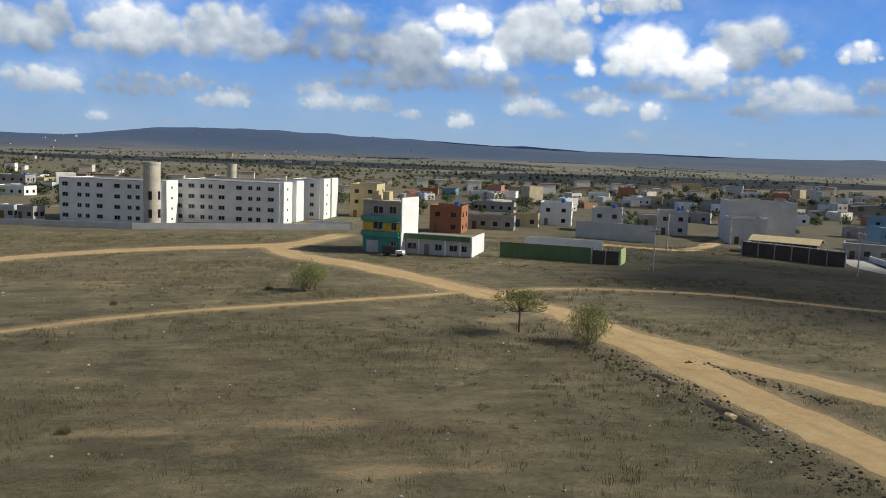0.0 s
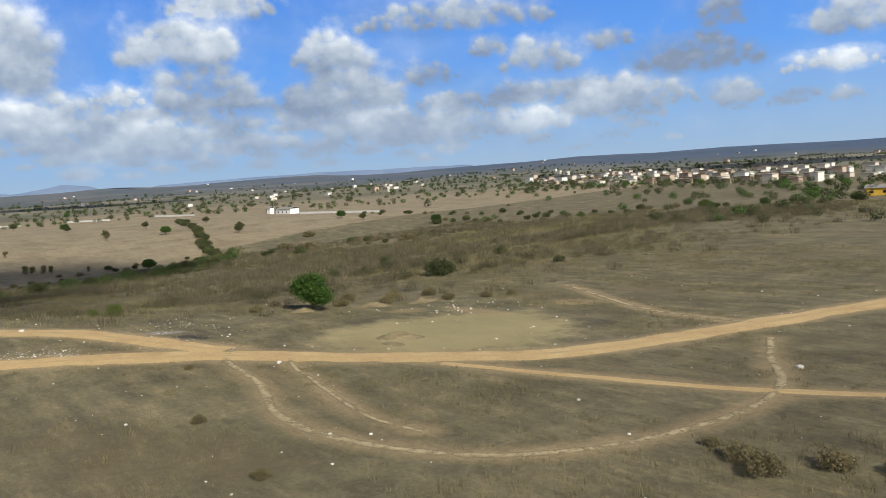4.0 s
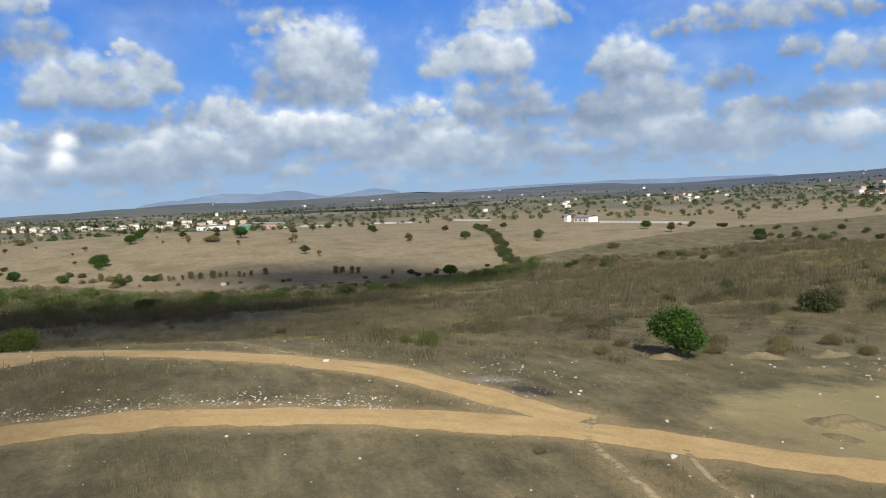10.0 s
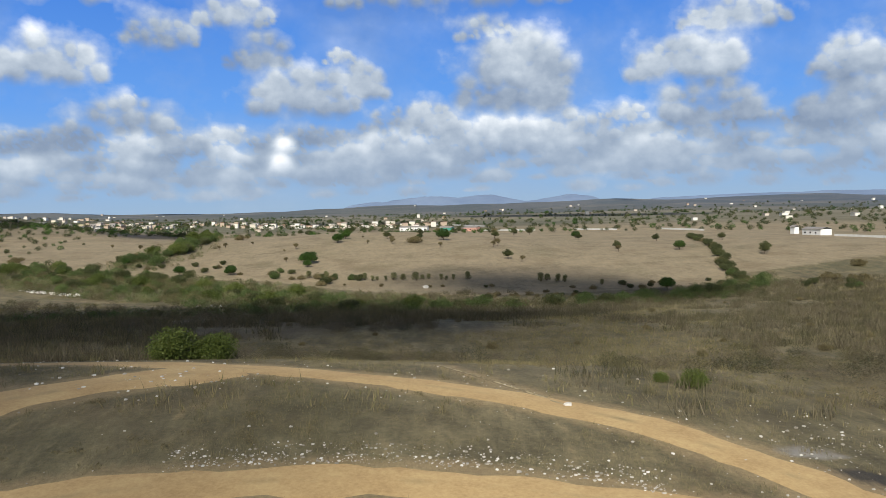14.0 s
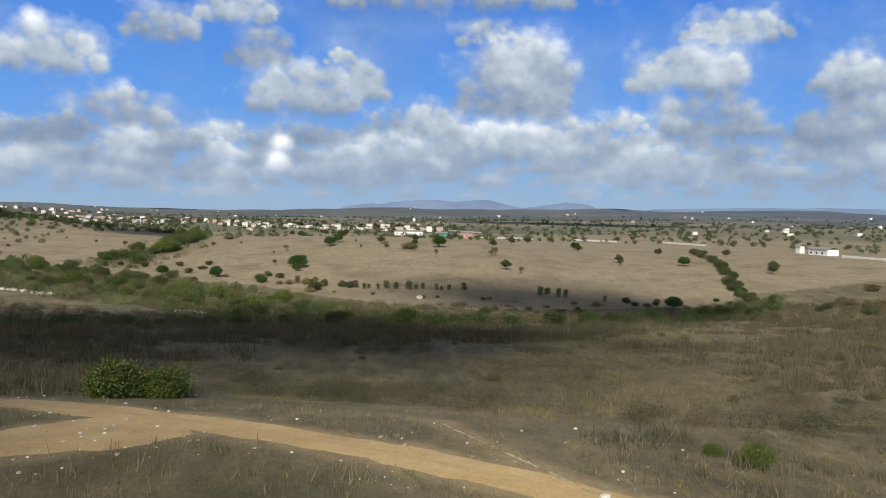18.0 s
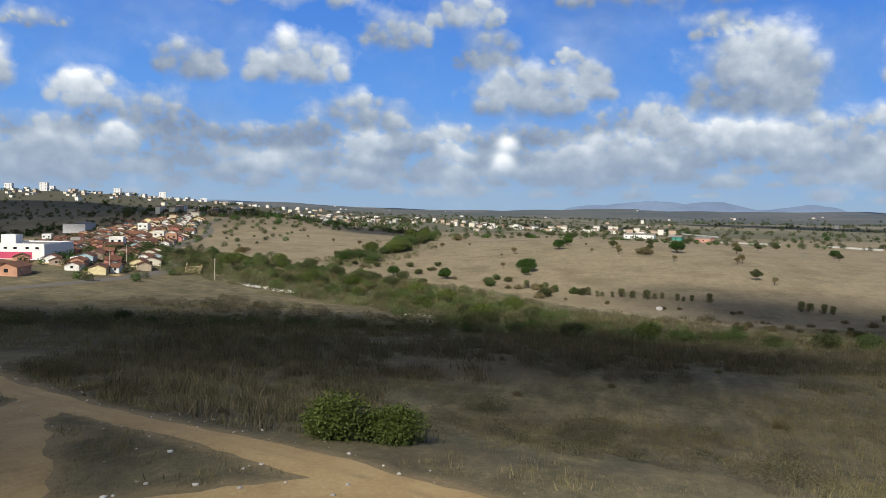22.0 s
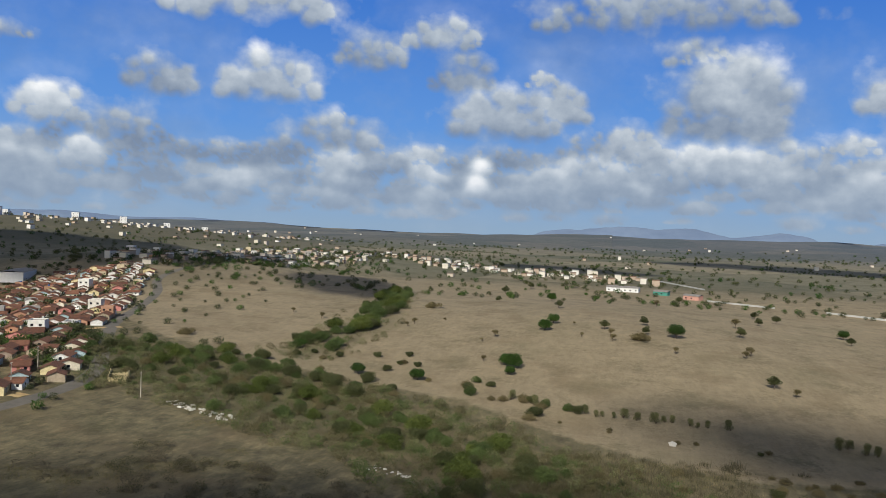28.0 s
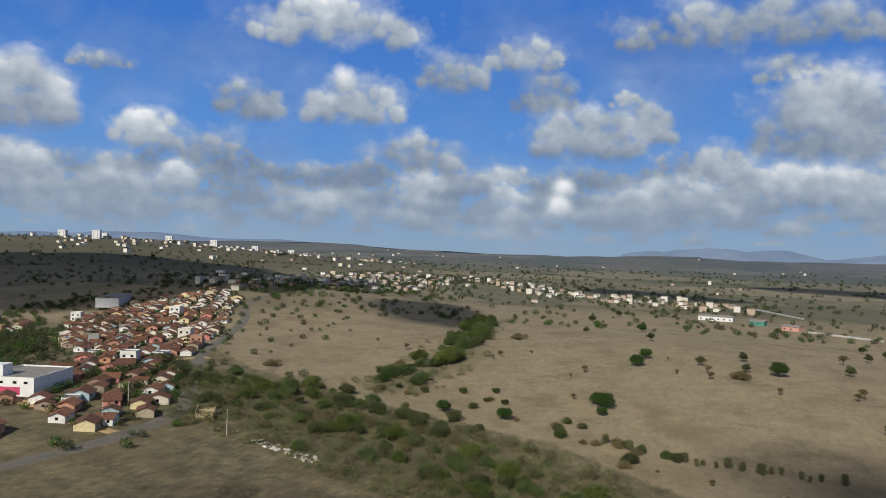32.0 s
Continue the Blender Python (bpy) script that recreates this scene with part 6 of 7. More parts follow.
# dry grass tufts on the hilltop, in drifts
gx_, gy_ = crng.uniform(-235, 95, 120000), crng.uniform(-75, 190, 120000)
dens = np.array([noise.noise(Vector((a * 0.045, b * 0.09, 0.5))) + 0.5 * noise.noise(Vector((a * 0.2, b * 0.25, 3.5))) for a, b in zip(gx_, gy_)])
in_clearing = ((gx_ + 105) / 17) ** 2 + ((gy_ - 80) / 22) ** 2 < 1
keep = (dens > -0.12) & off_tracks(gx_, gy_, 0.5) & ~in_clearing
gx_, gy_, dens = gx_[keep], gy_[keep], dens[keep]
V, F = blades(gx_, gy_, 0.14 + 0.30 * np.clip(dens, 0, 1), 0.020, 9, 0.34, 1.2, crng)
stuff("dry_grass", V, F, island_material("dry_grass_blades", [(0.105, 0.088, 0.043), (0.165, 0.138, 0.068), (0.24, 0.20, 0.10), (0.125, 0.110, 0.052)]), "dry straw-brown grass tufts over the hilltop", "grass")

# taller straw in drifts
hx_, hy_ = crng.uniform(-230, 90, 26000), crng.uniform(-70, 190, 26000)
dens = np.array([noise.noise(Vector((a * 0.04, b * 0.07, 21.5))) + 0.5 * noise.noise(Vector((a * 0.16, b * 0.2, 8.5))) for a, b in zip(hx_, hy_)])
keep = (dens > 0.06) & off_tracks(hx_, hy_, 0.8) & ~(((hx_ + 105) / 18) ** 2 + ((hy_ - 80) / 24) ** 2 < 1)
hx_, hy_, dens = hx_[keep], hy_[keep], dens[keep]
V, F = blades(hx_, hy_, 0.35 + 0.5 * np.clip(dens, 0, 1), 0.022, 13, 0.32, 0.7, crng)
stuff("tall_grass", V, F, island_material("straw", [(0.085, 0.072, 0.036), (0.150, 0.126, 0.064), (0.22, 0.182, 0.094), (0.115, 0.104, 0.047)]), "taller dry straw in soft drifts", "grass")

# grey-brown thorn scrub over the west slope
sx, sy = crng.uniform(-400, -135, 42000), crng.uniform(-150, 330, 42000)
dens = np.array([noise.noise(Vector((a * 0.022, b * 0.022, 9.5))) + 0.45 * noise.noise(Vector((a * 0.09, b * 0.09, 1.5))) for a, b in zip(sx, sy)])
north = lerp01(-40, 60, sy)
edge = lerp01(-150, -185, sx)
keep = (dens > 0.10 - 0.35 * north) & off_tracks(sx, sy, 2.0) & (crng.random(len(sx)) < 0.35 + 0.65 * edge) & (sx > -395 + 0.1 * np.abs(sy))
keep &= ~(((sx + 105) / 20) ** 2 + ((sy - 82) / 26) ** 2 < 1)
sx, sy, dens = sx[keep], sy[keep], dens[keep]
V, F = blades(sx, sy, 0.45 + 1.0 * np.clip(dens + 0.1, 0, 1), 0.045, 10, 0.6, 0.9, crng)
stuff("thorn_scrub", V, F, island_material("scrub_twigs", [(0.095, 0.080, 0.036), (0.155, 0.130, 0.060), (0.23, 0.19, 0.095), (0.125, 0.118, 0.045)]), "leafless grey-brown thorn scrub on the slope", "scrub")

lob = np.stack([ux, uy, heights(ux, uy) + us * 0.55, us, us, us * 0.7], 1)
for k_, mat_ in ((0, LEAF_BELT), (1, LEAF_SCRUB)):
    V, F = leaves(crng, [tuple(q) for q in lob[k_::2]], 52000, 0.15, 0.3)
    stuff("thicket", V, F, mat_, "low mixed thicket between the stream trees", "thicket")
# rounded bushes that close the valley floor
wide_ = np.flatnonzero((BELT_MASK > 0.12).ravel())
for mat_, many_, lab_ in ((LEAF_BELT, 380, "green bushes crowding the valley floor"), (LEAF_SCRUB, 860, "brown bushes crowding the valley floor"), (LEAF_ROW, 420, "olive bushes crowding the valley floor")):
    pick = crng.choice(wide_, many_)
    vx_, vy_ = GX.ravel()[pick] + crng.uniform(-2, 2, many_), GY.ravel()[pick] + crng.uniform(-2, 2, many_)
    vr_ = 0.9 + 1.7 * crng.random(many_) ** 1.6
    V, F = leaves(crng, [tuple(q) for q in np.stack([vx_, vy_, heights(vx_, vy_) + 0.55 * vr_, vr_, vr_, 0.8 * vr_], 1)], many_ * 150, 0.19, 0.55)
    stuff("bushes", V, F, mat_, lab_, "bushes")

# single grey-brown shrubs over the slope: fans of twigs with sparse leaves
bx_, by_ = crng.uniform(-398, -134, 15000), crng.uniform(-110, 300, 15000)
dens = np.array([noise.noise(Vector((a * 0.018, b * 0.018, 33.5))) + 0.55 * noise.noise(Vector((a * 0.07, b * 0.07, 12.5))) for a, b in zip(bx_, by_)])
keep = (dens > 0.10 - 0.28 * lerp01(-10, 60, by_)) & off_tracks(bx_, by_, 3.0) & (crng.random(len(bx_)) < 0.12 + 0.88 * lerp01(-140, -176, bx_ + 12 * lerp01(50, 80, by_)))
keep &= ~(((bx_ + 105) / 26) ** 2 + ((by_ - 80) / 30) ** 2 < 1) & (heights(bx_, by_) < 12.2)
bx_, by_ = bx_[keep], by_[keep]
size_ = 0.6 + 1.5 * crng.random(len(bx_)) ** 1.8
for k_, tint_ in enumerate(([(0.070, 0.058, 0.034), (0.115, 0.096, 0.058), (0.17, 0.145, 0.092), (0.085, 0.074, 0.042)],
                            [(0.045, 0.042, 0.020), (0.078, 0.070, 0.034), (0.12, 0.105, 0.054), (0.060, 0.058, 0.026)])):
    V, F = blades(bx_[k_::2], by_[k_::2], 0.95 * size_[k_::2] + 0.2, 0.055, 46, 1.0, 0.75, crng)
    near_by = np.repeat(np.arange(len(bx_[k_::2])), 46 * 3)
    V[:, :2] = np.stack([bx_[k_::2], by_[k_::2]], 1)[near_by] + (V[:, :2] - np.stack([bx_[k_::2], by_[k_::2]], 1)[near_by]) * (0.62 * size_[k_::2])[near_by][:, None]
    stuff("shrubs", V, F, island_material("shrub_twigs", tint_), "grey-brown leafless shrubs dotted over the slope", "scrub")

# low leafy clumps of the scrub, in drifts
cx_, cy_ = crng.uniform(-400, -138, 9000), crng.uniform(-140, 320, 9000)
dens = np.array([noise.noise(Vector((a * 0.03, b * 0.03, 4.5))) + 0.6 * noise.noise(Vector((a * 0.11, b * 0.11, 6.5))) for a, b in zip(cx_, cy_)])
keep = (dens > 0.16 - 0.10 * lerp01(-20, 60, cy_)) & off_tracks(cx_, cy_, 2.5) & (cx_ > -392) & (crng.random(len(cx_)) < 0.25 + 0.75 * lerp01(-134, -170, cx_))
keep &= ~(((cx_ + 105) / 24) ** 2 + ((cy_ - 82) / 28) ** 2 < 1)
cx_, cy_, dens = cx_[keep], cy_[keep], dens[keep]
rad_ = 0.5 + 2.1 * crng.random(len(cx_)) ** 1.7 * (0.5 + np.clip(dens, 0, 0.6))
lob = np.stack([cx_, cy_, heights(cx_, cy_) + 0.35 * rad_, rad_, rad_, 0.62 * rad_], 1)
LEAF_GREY = leaf_material("grey_twigs", (0.070, 0.058, 0.036), (0.115, 0.097, 0.060), (0.175, 0.150, 0.096))
LEAF_DARK = leaf_material("dark_scrub_leaves", (0.026, 0.028, 0.012), (0.052, 0.052, 0.023), (0.090, 0.085, 0.040))
for k_, mat_, lab_ in ((0, LEAF_SCRUB, "olive-brown bushes of thorn scrub"), (1, LEAF_GREY, "grey leafless bushes of thorn scrub"), (2, LEAF_DARK, "dark olive bushes of thorn scrub"), (3, LEAF_GREY, "grey leafless bushes of thorn scrub")):
    own = lob[k_::4]
    for some_, many_, leaf_ in ((own[own[:, 0] > -245], 330, 0.075), (own[own[:, 0] <= -245], 95, 0.15)):
        V, F = leaves(crng, [tuple(q) for q in some_], many_ * len(some_), leaf_, 0.45)
        stuff("scrub_bushes", V, F, mat_, lab_, "scrub")
# small dark tufts among the grass of the hilltop
tx_, ty_ = crng.uniform(-230, 90, 16000), crng.uniform(-70, 190, 16000)
dens = np.array([noise.noise(Vector((a * 0.05, b * 0.10, 14.5))) + 0.5 * noise.noise(Vector((a * 0.19, b * 0.22, 2.5))) for a, b in zip(tx_, ty_)])
keep = (dens > 0.14) & off_tracks(tx_, ty_, 0.6) & ~(((tx_ + 105) / 17) ** 2 + ((ty_ - 80) / 23) ** 2 < 1)
tx_, ty_ = tx_[keep], ty_[keep]
rad_ = 0.18 + 0.45 * crng.random(len(tx_)) ** 2.5
lob = np.stack([tx_, ty_, heights(tx_, ty_) + 0.2 * rad_, rad_ * 1.3, rad_ * 1.3, 0.5 * rad_], 1)
V, F = leaves(crng, [tuple(q) for q in lob], 170000, 0.055, 0.15)
stuff("weed_tufts", V, F, LEAF_DRY, "low dark weed tufts among dry grass", "weeds")

# woods and garden trees far off, as clumps of leaves
spots = []
for poly, count, size in ((TOWN, 720, 3.8), (TOWN_ROW, 260, 3.4), (NW_TOWN, 170, 3.2), (N_TOWN, 70, 3.0), (VILLAGE, 560, 2.1), (NEAR_VILLAGE, 130, 2.3)):
    xs, ys = [p[0] for p in poly], [p[1] for p in poly]
    while count:
        x, y = crng.uniform(min(xs) - 20, max(xs) + 20), crng.uniform(min(ys) - 20, max(ys) + 20)
        if inside(poly, x, y) or crng.random() < 0.2:
            spots.append((x, y, size * crng.uniform(0.6, 1.3)))
            count -= 1
for _ in range(150):                                      # trees west of the village and along its gardens
    u_ = crng.random()
    spots.append((-400 - 200 * u_ + crng.normal() * 14, -285 - 130 * u_ + crng.normal() * 22, crng.uniform(2.2, 4.8)))
for x_, y_ in along([(-428, -236), (-446, -232), (-462, -216), (-470, -236), (-480, -250)], -7, 7, 64):
    spots.append((x_, y_, crng.uniform(1.8, 3.4)))
spots = [q for q in spots if not (inside(VILLAGE, q[0], q[1]) and crng.random() < 0.35)]
for _ in range(130):                                      # the shaded hillside above the village
    spots.append((crng.uniform(-1350, -790), crng.uniform(-900, -500), crng.uniform(1.6, 3.4)))
GARDENS = [(-425, -285), (-470, -282), (-560, -385), (-655, -465), (-700, -530), (-600, -540), (-500, -430), (-440, -350)]
left_ = 330
while left_:                                              # green gardens behind the village
    x, y = crng.uniform(-720, -420), crng.uniform(-550, -275)
    if inside(GARDENS, x, y):
        spots.append((x, y, crng.uniform(1.5, 3.6)))
        left_ -= 1
for x_, y_ in along([(-775, -452), (-740, -500), (-690, -540)], -22, 22, 70):
    spots.append((x_, y_, crng.uniform(1.8, 3.6)))
for x_, y_ in along([(-790, -352), (-880, -338), (-960, -330)], -16, 16, 60):
    spots.append((x_, y_, crng.uniform(2.0, 4.0)))
for _ in range(4200):                                     # the plain
    a = radians(crng.uniform(50, 235))
    r = 620 + (1100 if a < radians(125) else 1900) * crng.random() ** 1.3
    spots.append((-150 + r * math.cos(a), 20 + r * math.sin(a), crng.uniform(1.4, 3.4) * (1 + r / 4500) * (0.6 if a < radians(118) else 1.0)))
for _ in range(420):                                      # gardens of the northern streets
    spots.append((crng.uniform(-10, 420), crng.uniform(225, 640), crng.uniform(1.3, 3.2)))
for _ in range(420):                                      # gardens and groves of the north-western suburb
    u_ = crng.random()
    spots.append((-760 + 640 * u_ + crng.normal() * 40, 690 - 260 * u_ + crng.normal() * 75, crng.uniform(1.6, 4.2)))
for _ in range(130):
    spots.append((crng.uniform(-210, -78), crng.uniform(225, 560), crng.uniform(1.4, 3.4)))
for _ in range(60):                                       # hedgerows between far fields
    a, r = radians(crng.uniform(60, 232)), 750 + 1300 * crng.random()
    x, y, d_, k_ = -150 + r * math.cos(a), 20 + r * math.sin(a), crng.uniform(0, 3.14), int(crng.integers(10, 34))
    spots += [(x + i * 6 * math.cos(d_), y + i * 6 * math.sin(d_), crng.uniform(1.5, 3.2)) for i in range(k_)]
S = np.array(spots)
far_d = np.hypot(S[:, 0] + 150, S[:, 1])
lob = np.stack([S[:, 0], S[:, 1], heights(S[:, 0], S[:, 1]) + S[:, 2] * 0.62, S[:, 2], S[:, 2], S[:, 2] * 0.72], 1)
near_ = far_d < 760
for k_, mat_, lab_ in ((0, LEAF_GREEN, "green"), (1, LEAF_OLIVE, "olive"), (2, LEAF_OLIVE, "dull green")):
    for rows_, many_, leaf_ in ((lob[~near_], 54, 0.21), (lob[near_], 200, 0.115)):
        pick = rows_[k_::3]
        reps = np.repeat(pick, many_, 0)
        d = crng.normal(size=(len(reps), 3))
        d /= np.linalg.norm(d, axis=1)[:, None]
        c = reps[:, :3] + d * reps[:, 3:] * (0.45 + 0.55 * crng.random(len(reps)))[:, None]
        a_ = crng.normal(size=c.shape)
        a_ /= np.linalg.norm(a_, axis=1)[:, None]
        b_ = np.cross(a_, d)
        s_ = (reps[:, 3] * leaf_)[:, None]
        V = np.stack([c - a_ * s_, c - b_ * s_ * 0.8, c + a_ * s_, c + b_ * s_ * 0.8], 1).reshape(-1, 3)
        stuff("far_trees", V, np.arange(len(V)).reshape(-1, 4), mat_, lab_ + " trees scattered over the far plain and towns", "trees")

# small far houses
fv, ff = [], []
rv, rf = [], []
for q_ in town_far + [None] * 230:
    g = crng.random()
    if q_:
        a, r = math.atan2(q_[1] - 20, q_[0] + 150), math.hypot(q_[1] - 20, q_[0] + 150)
    elif g < 0.35:
        a, r = radians(crng.uniform(200, 236)), 1300 + 1500 * crng.random()
    else:
        a, r = radians(crng.choice([crng.uniform(80, 125), crng.uniform(128, 165), crng.uniform(165, 215)])), 900 + 2600 * crng.random() ** 1.5
    x, y = -150 + r * math.cos(a), 20 + r * math.sin(a)
    w, d_, h = crng.uniform(6, 11), crng.uniform(5, 8), crng.choice([3.0, 3.4, 6.0], p=[0.5, 0.3, 0.2])
    z = ground_z(x, y)
    v, f_ = box_geo([(x - w / 2, x + w / 2, y - d_ / 2, y + d_ / 2, z - 1, z + h)])
    ff += [tuple(len(fv) + i for i in q) for q in f_]
    fv += v
    v, f_ = box_geo([(x - w / 2 - 0.3, x + w / 2 + 0.3, y - d_ / 2 - 0.3, y + d_ / 2 + 0.3, z + h, z + h + 0.5)])
    rf += [tuple(len(rv) + i for i in q) for q in f_]
    rv += v
stuff("far_houses", fv, ff, island_material("far_house_render", [(0.78, 0.78, 0.76), (0.62, 0.57, 0.47), (0.74, 0.73, 0.68), (0.45, 0.36, 0.28)]), "small white and cream houses far over the plain", "houses")
stuff("far_roofs", rv, rf, island_material("far_house_roofs", [(0.20, 0.10, 0.06), (0.34, 0.32, 0.29), (0.42, 0.41, 0.39), (0.2, 0.12, 0.08)]), "flat red and grey roofs of the far houses", "roofs")

# stones: one rough lump, many sizes
LIME_STONE = surface("pale_stone", (0.38, 0.36, 0.32), (0.72, 0.70, 0.65), 2.0, 0.9, 0.4)


def stone_geo(rng):
    bm = bmesh.new()
    bmesh.ops.create_icosphere(bm, subdivisions=1, radius=1)
    for v in bm.verts:
        v.co *= 0.7 + 0.5 * rng.random()
        v.co.z *= 0.62
    vs, fs = [tuple(v.co) for v in bm.verts], [tuple(v.index for v in f.verts) for f in bm.faces]
    bm.free()
    return np.array(vs), np.array(fs)


STONES = [stone_geo(crng) for _ in range(5)]


def strew(name, pts, sizes, material, label, category="rubble"):
    vs, fs, b = [], [], 0
    for (x, y), s in zip(pts, sizes):
        v, f_ = STONES[int(crng.integers(5))]
        a = crng.random() * 6.28
        c_, s_ = math.cos(a), math.sin(a)
        q = v * s
        q = np.stack([q[:, 0] * c_ - q[:, 1] * s_, q[:, 0] * s_ + q[:, 1] * c_, q[:, 2] + s * 0.25], 1) + (x, y, ground_z(x, y))
        vs.append(q)
        fs.append(f_ + b)
        b += len(v)
    return stuff(name, np.concatenate(vs), np.concatenate(fs), material, label, category)


RUBBLE = island_material("rubble_bits", [(0.58, 0.56, 0.52), (0.40, 0.36, 0.30), (0.74, 0.73, 0.70), (0.27, 0.245, 0.20)])
heap = along([(-123.6, 0), (-124.8, 8), (-125, 16), (-123.6, 25), (-121, 33)], -1.0, 2.6, 760)
strew("rubble", heap, 0.035 + 0.13 * crng.random(760) ** 3, RUBBLE, "white rubble and litter dumped along the dirt road")
p_ = np.concatenate([along("upper", 2.6, 7, 160), along("upper", -2.6, -8, 120), along("main", 3, 12, 120), along("diagonal", -3.2, -9, 170), along("diagonal", 3.2, 9, 60)])
strew("rubble", p_, 0.05 + 0.16 * crng.random(len(p_)) ** 3, RUBBLE, "scattered pale stones and litter beside the tracks")
p_ = np.stack([crng.uniform(-160, 80, 1500), crng.uniform(-50, 170, 1500)], 1)
p_ = p_[off_tracks(p_[:, 0], p_[:, 1], 0.3)]
strew("stones", p_, 0.05 + 0.17 * crng.random(len(p_)) ** 3, RUBBLE, "pale stones scattered in the dry grass", "stones")
p_ = np.stack([-131 + 5 * crng.normal(size=190), 47.5 + 5.5 * crng.normal(size=190)], 1)
p_ = p_[off_tracks(p_[:, 0], p_[:, 1], 0.2)]
strew("rubble", p_, 0.04 + 0.15 * crng.random(len(p_)) ** 3, RUBBLE, "ash and rubble dump beside the road fork")
p_ = np.stack([-122 + 5 * crng.normal(size=110), 92 + 6 * crng.normal(size=110)], 1)
strew("rubble", p_, 0.06 + 0.2 * crng.random(110) ** 3, RUBBLE, "rubble along the back of the clearing")
p_ = np.stack([-146 + 4 * crng.normal(size=70), -11 + 5 * crng.normal(size=70)], 1)
strew("rubble", p_, 0.06 + 0.18 * crng.random(70) ** 2, RUBBLE, "stones scattered between the tracks")


def boulder(x, y, s, label, mat=LIME_STONE):
    v, f_ = STONES[int(crng.integers(5))]
    ob = new("boulder", mesh_of("boulder", v * s, [tuple(int(i) for i in q) for q in f_], mat))
    ob.matrix_basis = stand(x, y, crng.random() * 360, 1, -0.3 * s)
    tagged(ob, label, "boulder")


boulder(-138.6, 29.6, 0.42, "square white stone block beside the dirt road")
boulder(-60.3, 89.5, 0.5, "white boulder beside the footpath crossing")
boulder(31.6, 61.5, 0.7, "reddish boulder at the edge of the dirt road", CREAM)
boulder(-102.5, 51.5, 0.35, "flat pale stone in the trodden grass")
boulder(-414, 18.7, 1.45, "tall white rock standing at the foot of the pasture")
p_ = along([(-394, -141), (-391, -132), (-388, -124), (-385, -115)], -2.5, 2.5, 90)
strew("limestone_outcrop", p_, 0.2 + 0.75 * crng.random(90) ** 2, LIME_STONE, "broken bleached limestone outcrop on the slope", "rocks")
p_ = along([(-358, -62), (-354, -50)], -2, 2, 30)
strew("limestone_outcrop", p_, 0.2 + 0.6 * crng.random(30) ** 2, LIME_STONE, "broken bleached limestone outcrop on the slope", "rocks")


# heaps of earth round the clearing
def mound(x, y, rx, ry, h, turn, label, mat=None):
    k = 22
    u = np.linspace(-1, 1, k)
    U, W = np.meshgrid(u, u)
    c_, s_ = math.cos(radians(turn)), math.sin(radians(turn))
    X, Y = x + U * rx * c_ - W * ry * s_, y + U * rx * s_ + W * ry * c_
    r = np.hypot(U, W)
    Z = heights(X, Y) - 0.12 + h * np.clip(1 - r, 0, 1) ** 0.8 * (0.75 + 0.5 * np.array([[noise.noise(Vector((a * 0.9, b * 0.9, h * 7))) for a, b in zip(ra, rb)] for ra, rb in zip(X, Y)]))
    me = grid_mesh("mound", X, Y, Z)
    me.materials.append(mat or EARTH)
    tagged(new("earth_mound", me), label, "mound")


EARTH = surface("loose_earth", (0.11, 0.09, 0.05), (0.29, 0.23, 0.125), 0.5, 0.95, 0.6, 0.08, 0.5)
EARTH_DARK = surface("dark_soil", (0.022, 0.018, 0.012), (0.075, 0.058, 0.036), 0.8, 0.95, 0.6, 0.05, 0.5)
mound(-106.4, 70.6, 3.8, 2.1, 1.2, 55, "dumped heap of loose earth beside the dirt road")
mound(-103.2, 67.6, 2.2, 1.3, 0.6, 20, "low dark heap of dug earth")
for _x, _y, _s, _t in ((-134.5, 82.5, 4.2, 60), (-133, 92, 3.6, 100), (-136.5, 71, 2.6, 80)):
    mound(_x, _y, _s, 1.7, 0.95, _t, "eroded tan earth bank behind the clearing")
p_ = np.concatenate([along([(26.5, 86), (29.6, 77), (31.4, 68), (32.6, 57), (34, 47)], -2.0, 2.0, 620), along([(35.6, 80), (39.4, 73.6), (42.6, 65)], -0.6, 0.6, 200)])
strew("soil_clods", p_, 0.04 + 0.17 * crng.random(len(p_)) ** 3, EARTH_DARK, "dark clods of dug soil along the road edge", "soil")
mound(32.2, 62, 6, 1.1, 0.5, 98, "dark crumbling earth edge along the dirt road", EARTH_DARK)
mound(30.2, 74, 4.5, 0.9, 0.35, 105, "dark crumbling earth edge along the dirt road", EARTH_DARK)
mound(10, 72.1, 1.8, 1.2, 0.4, 10, "small heap of dry cuttings")

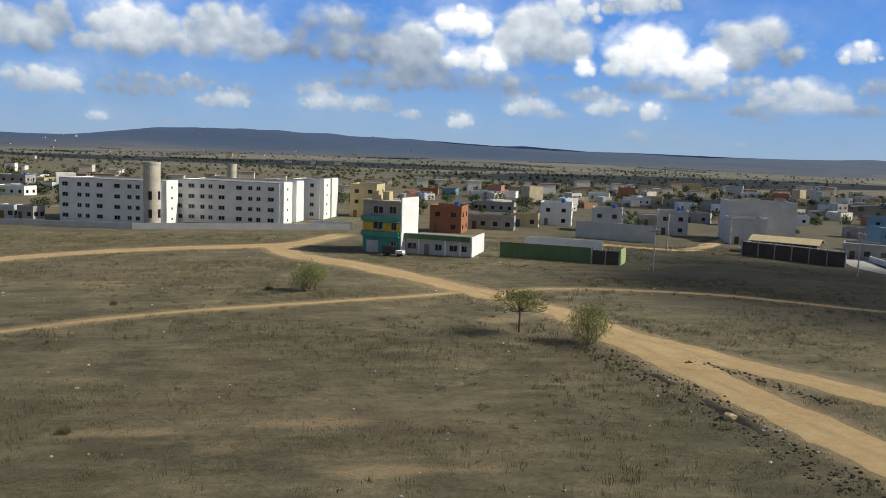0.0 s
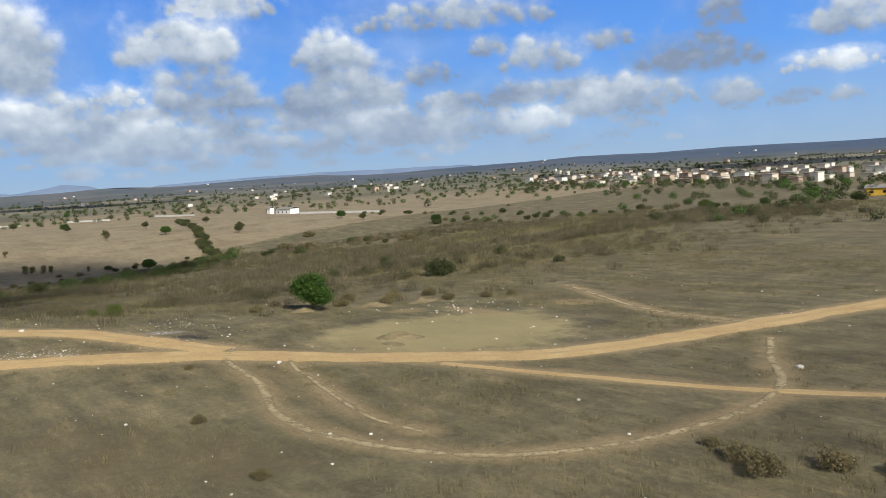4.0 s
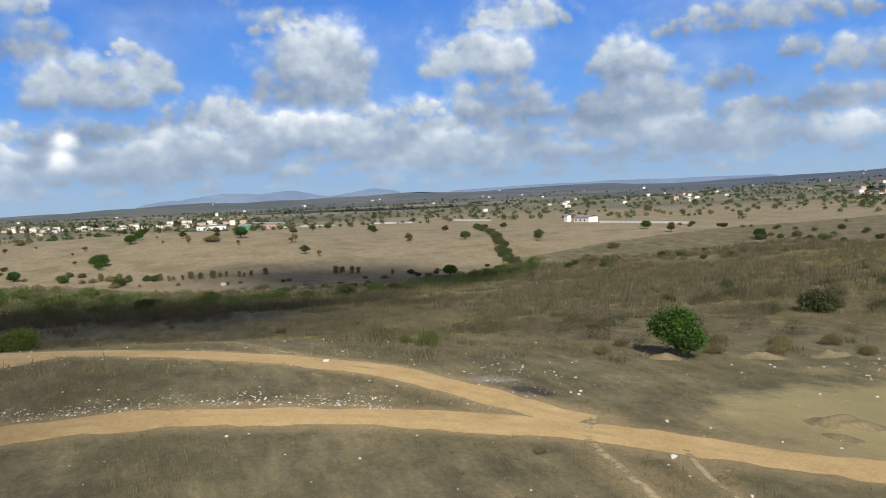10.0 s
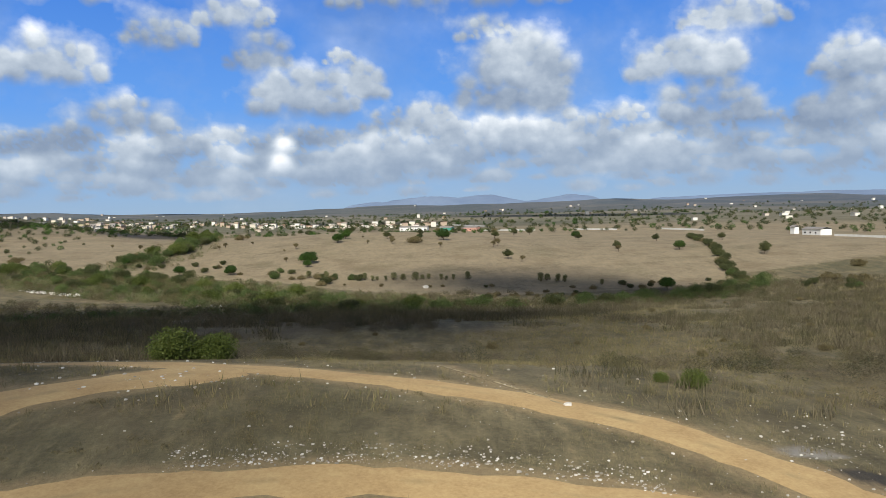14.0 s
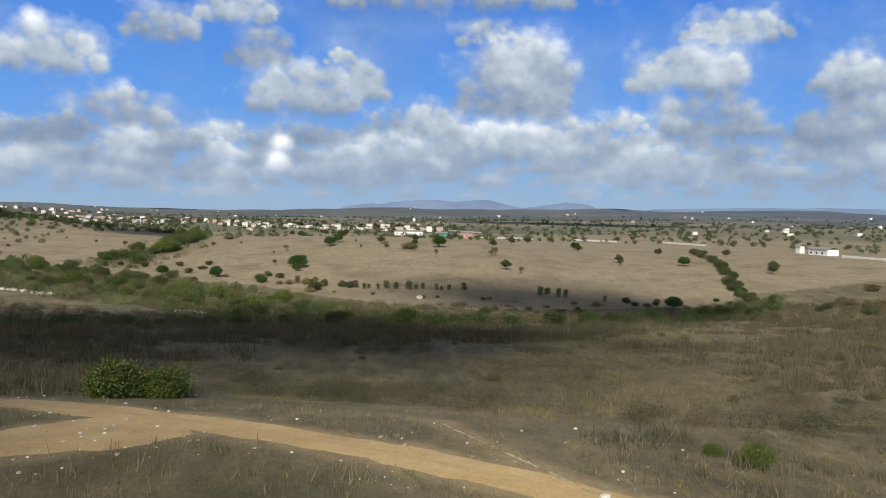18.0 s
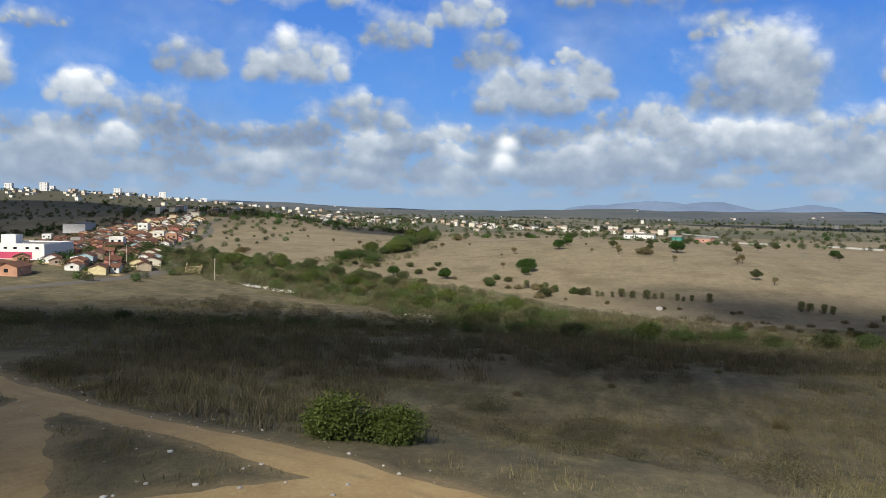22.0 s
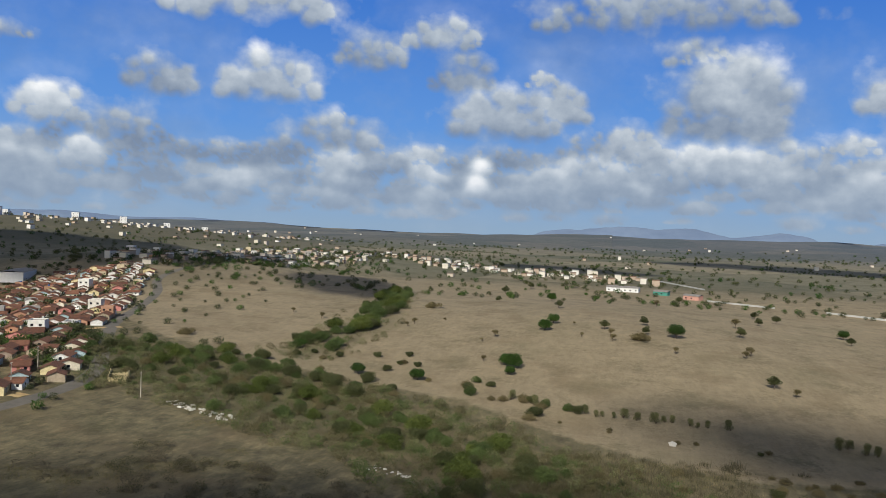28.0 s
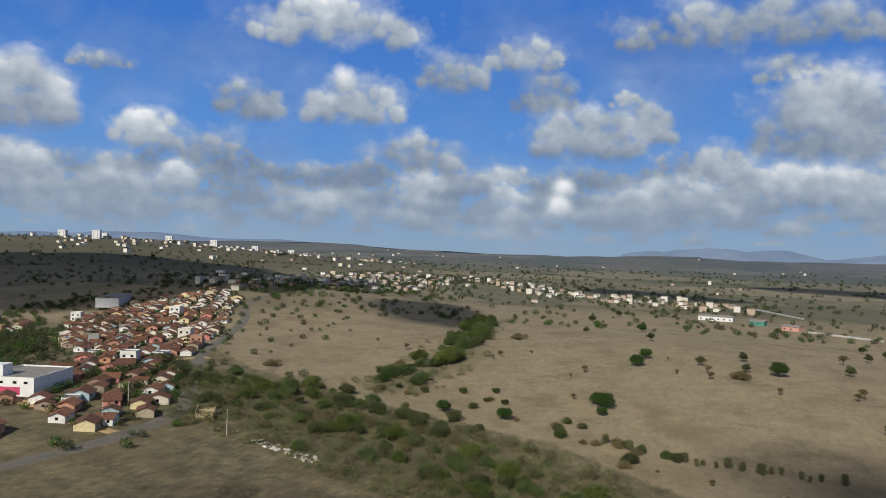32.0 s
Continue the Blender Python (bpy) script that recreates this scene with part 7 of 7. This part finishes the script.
# ---- unseen cumulus placed overhead to cast shade on the land ----
def cumulus(x, y, rx, ry, turn, seed, alt=1300.0, mat=None):
    """An unseen heap of cloud, set on the line from the shade it should cast to the sun."""
    rng = np.random.default_rng(seed)
    bm = bmesh.new()
    bmesh.ops.create_icosphere(bm, subdivisions=4, radius=1)
    for v in bm.verts:
        k = 1 + 0.30 * noise.noise(v.co * 1.6 + Vector((seed, 0, 0))) + 0.16 * noise.noise(v.co * 4.1 + Vector((0, seed, 0)))
        v.co = Vector((v.co.x * rx * k, v.co.y * ry * k, v.co.z * min(rx, ry) * 0.35 * k * (1.0 if v.co.z > 0 else 0.3)))
    me = bpy.data.meshes.new("cloud")
    bm.to_mesh(me)
    bm.free()
    me.polygons.foreach_set("use_smooth", np.ones(len(me.polygons), bool))
    me.materials.append(mat or CLOUD)
    ob = new("cloud", me)
    s = (alt - ground_z(x, y)) / SUN_WAY.z
    ob.matrix_world = pose(x + SUN_WAY.x * s, y + SUN_WAY.y * s, alt, 0, 0, turn)
    tagged(ob, "unseen cumulus cloud placed to shade the land", "cloud", "cumulus clouds")


CLOUD = surface("cloud_white", (0.78, 0.79, 0.80), (0.9, 0.9, 0.9), 0.01, 1.0, 0.0)
CLOUD.node_tree.nodes["Principled BSDF"].inputs["Alpha"].default_value = 0.70     # thin cloud lets some sun through both its skins
VEIL = surface("cloud_veil", (0.78, 0.79, 0.80), (0.9, 0.9, 0.9), 0.01, 1.0, 0.0)
VEIL.node_tree.nodes["Principled BSDF"].inputs["Alpha"].default_value = 0.27
THIN = VEIL.copy()
THIN.node_tree.nodes["Principled BSDF"].inputs["Alpha"].default_value = 0.10
cumulus(-266, -48, 90, 54, 95, 4)
# wider thin shell round the cloud above, added to soften its shade's edge
cumulus(-266, -40, 118, 78, 95, 71, mat=VEIL)
cumulus(-236, -128, 60, 44, 75, 14)
cumulus(-406, 76, 60, 25, 52, 6)
# another added shell, softening the shade at the pasture's foot
cumulus(-412, 66, 78, 42, 54, 73, mat=VEIL)
# added clouds that only darken the northern streets, roadside and far plain
cumulus(265, 440, 120, 60, 20, 31)
cumulus(104, 116, 62, 38, -35, 35)
cumulus(420, 900, 330, 150, 20, 41)
cumulus(-120, 1150, 360, 150, 5, 43)
cumulus(-760, 1050, 300, 150, 30, 47)
cumulus(-1560, 330, 260, 90, 70, 53)
cumulus(-1280, -60, 120, 55, 60, 59)
# clouds for the shade on the fork, the southern hillside and the town
cumulus(-156, -50, 39, 21, 40, 23)
cumulus(-950, -700, 330, 220, 30, 9)
cumulus(-800, -215, 120, 44, 20, 12)
cumulus(-960, -430, 200, 75, 15, 17)
# thin veils added only to dim the foreground and the fork
cumulus(8, 66, 70, 30, -27, 61, mat=THIN)
cumulus(-132, -28, 44, 32, 50, 67, mat=VEIL)
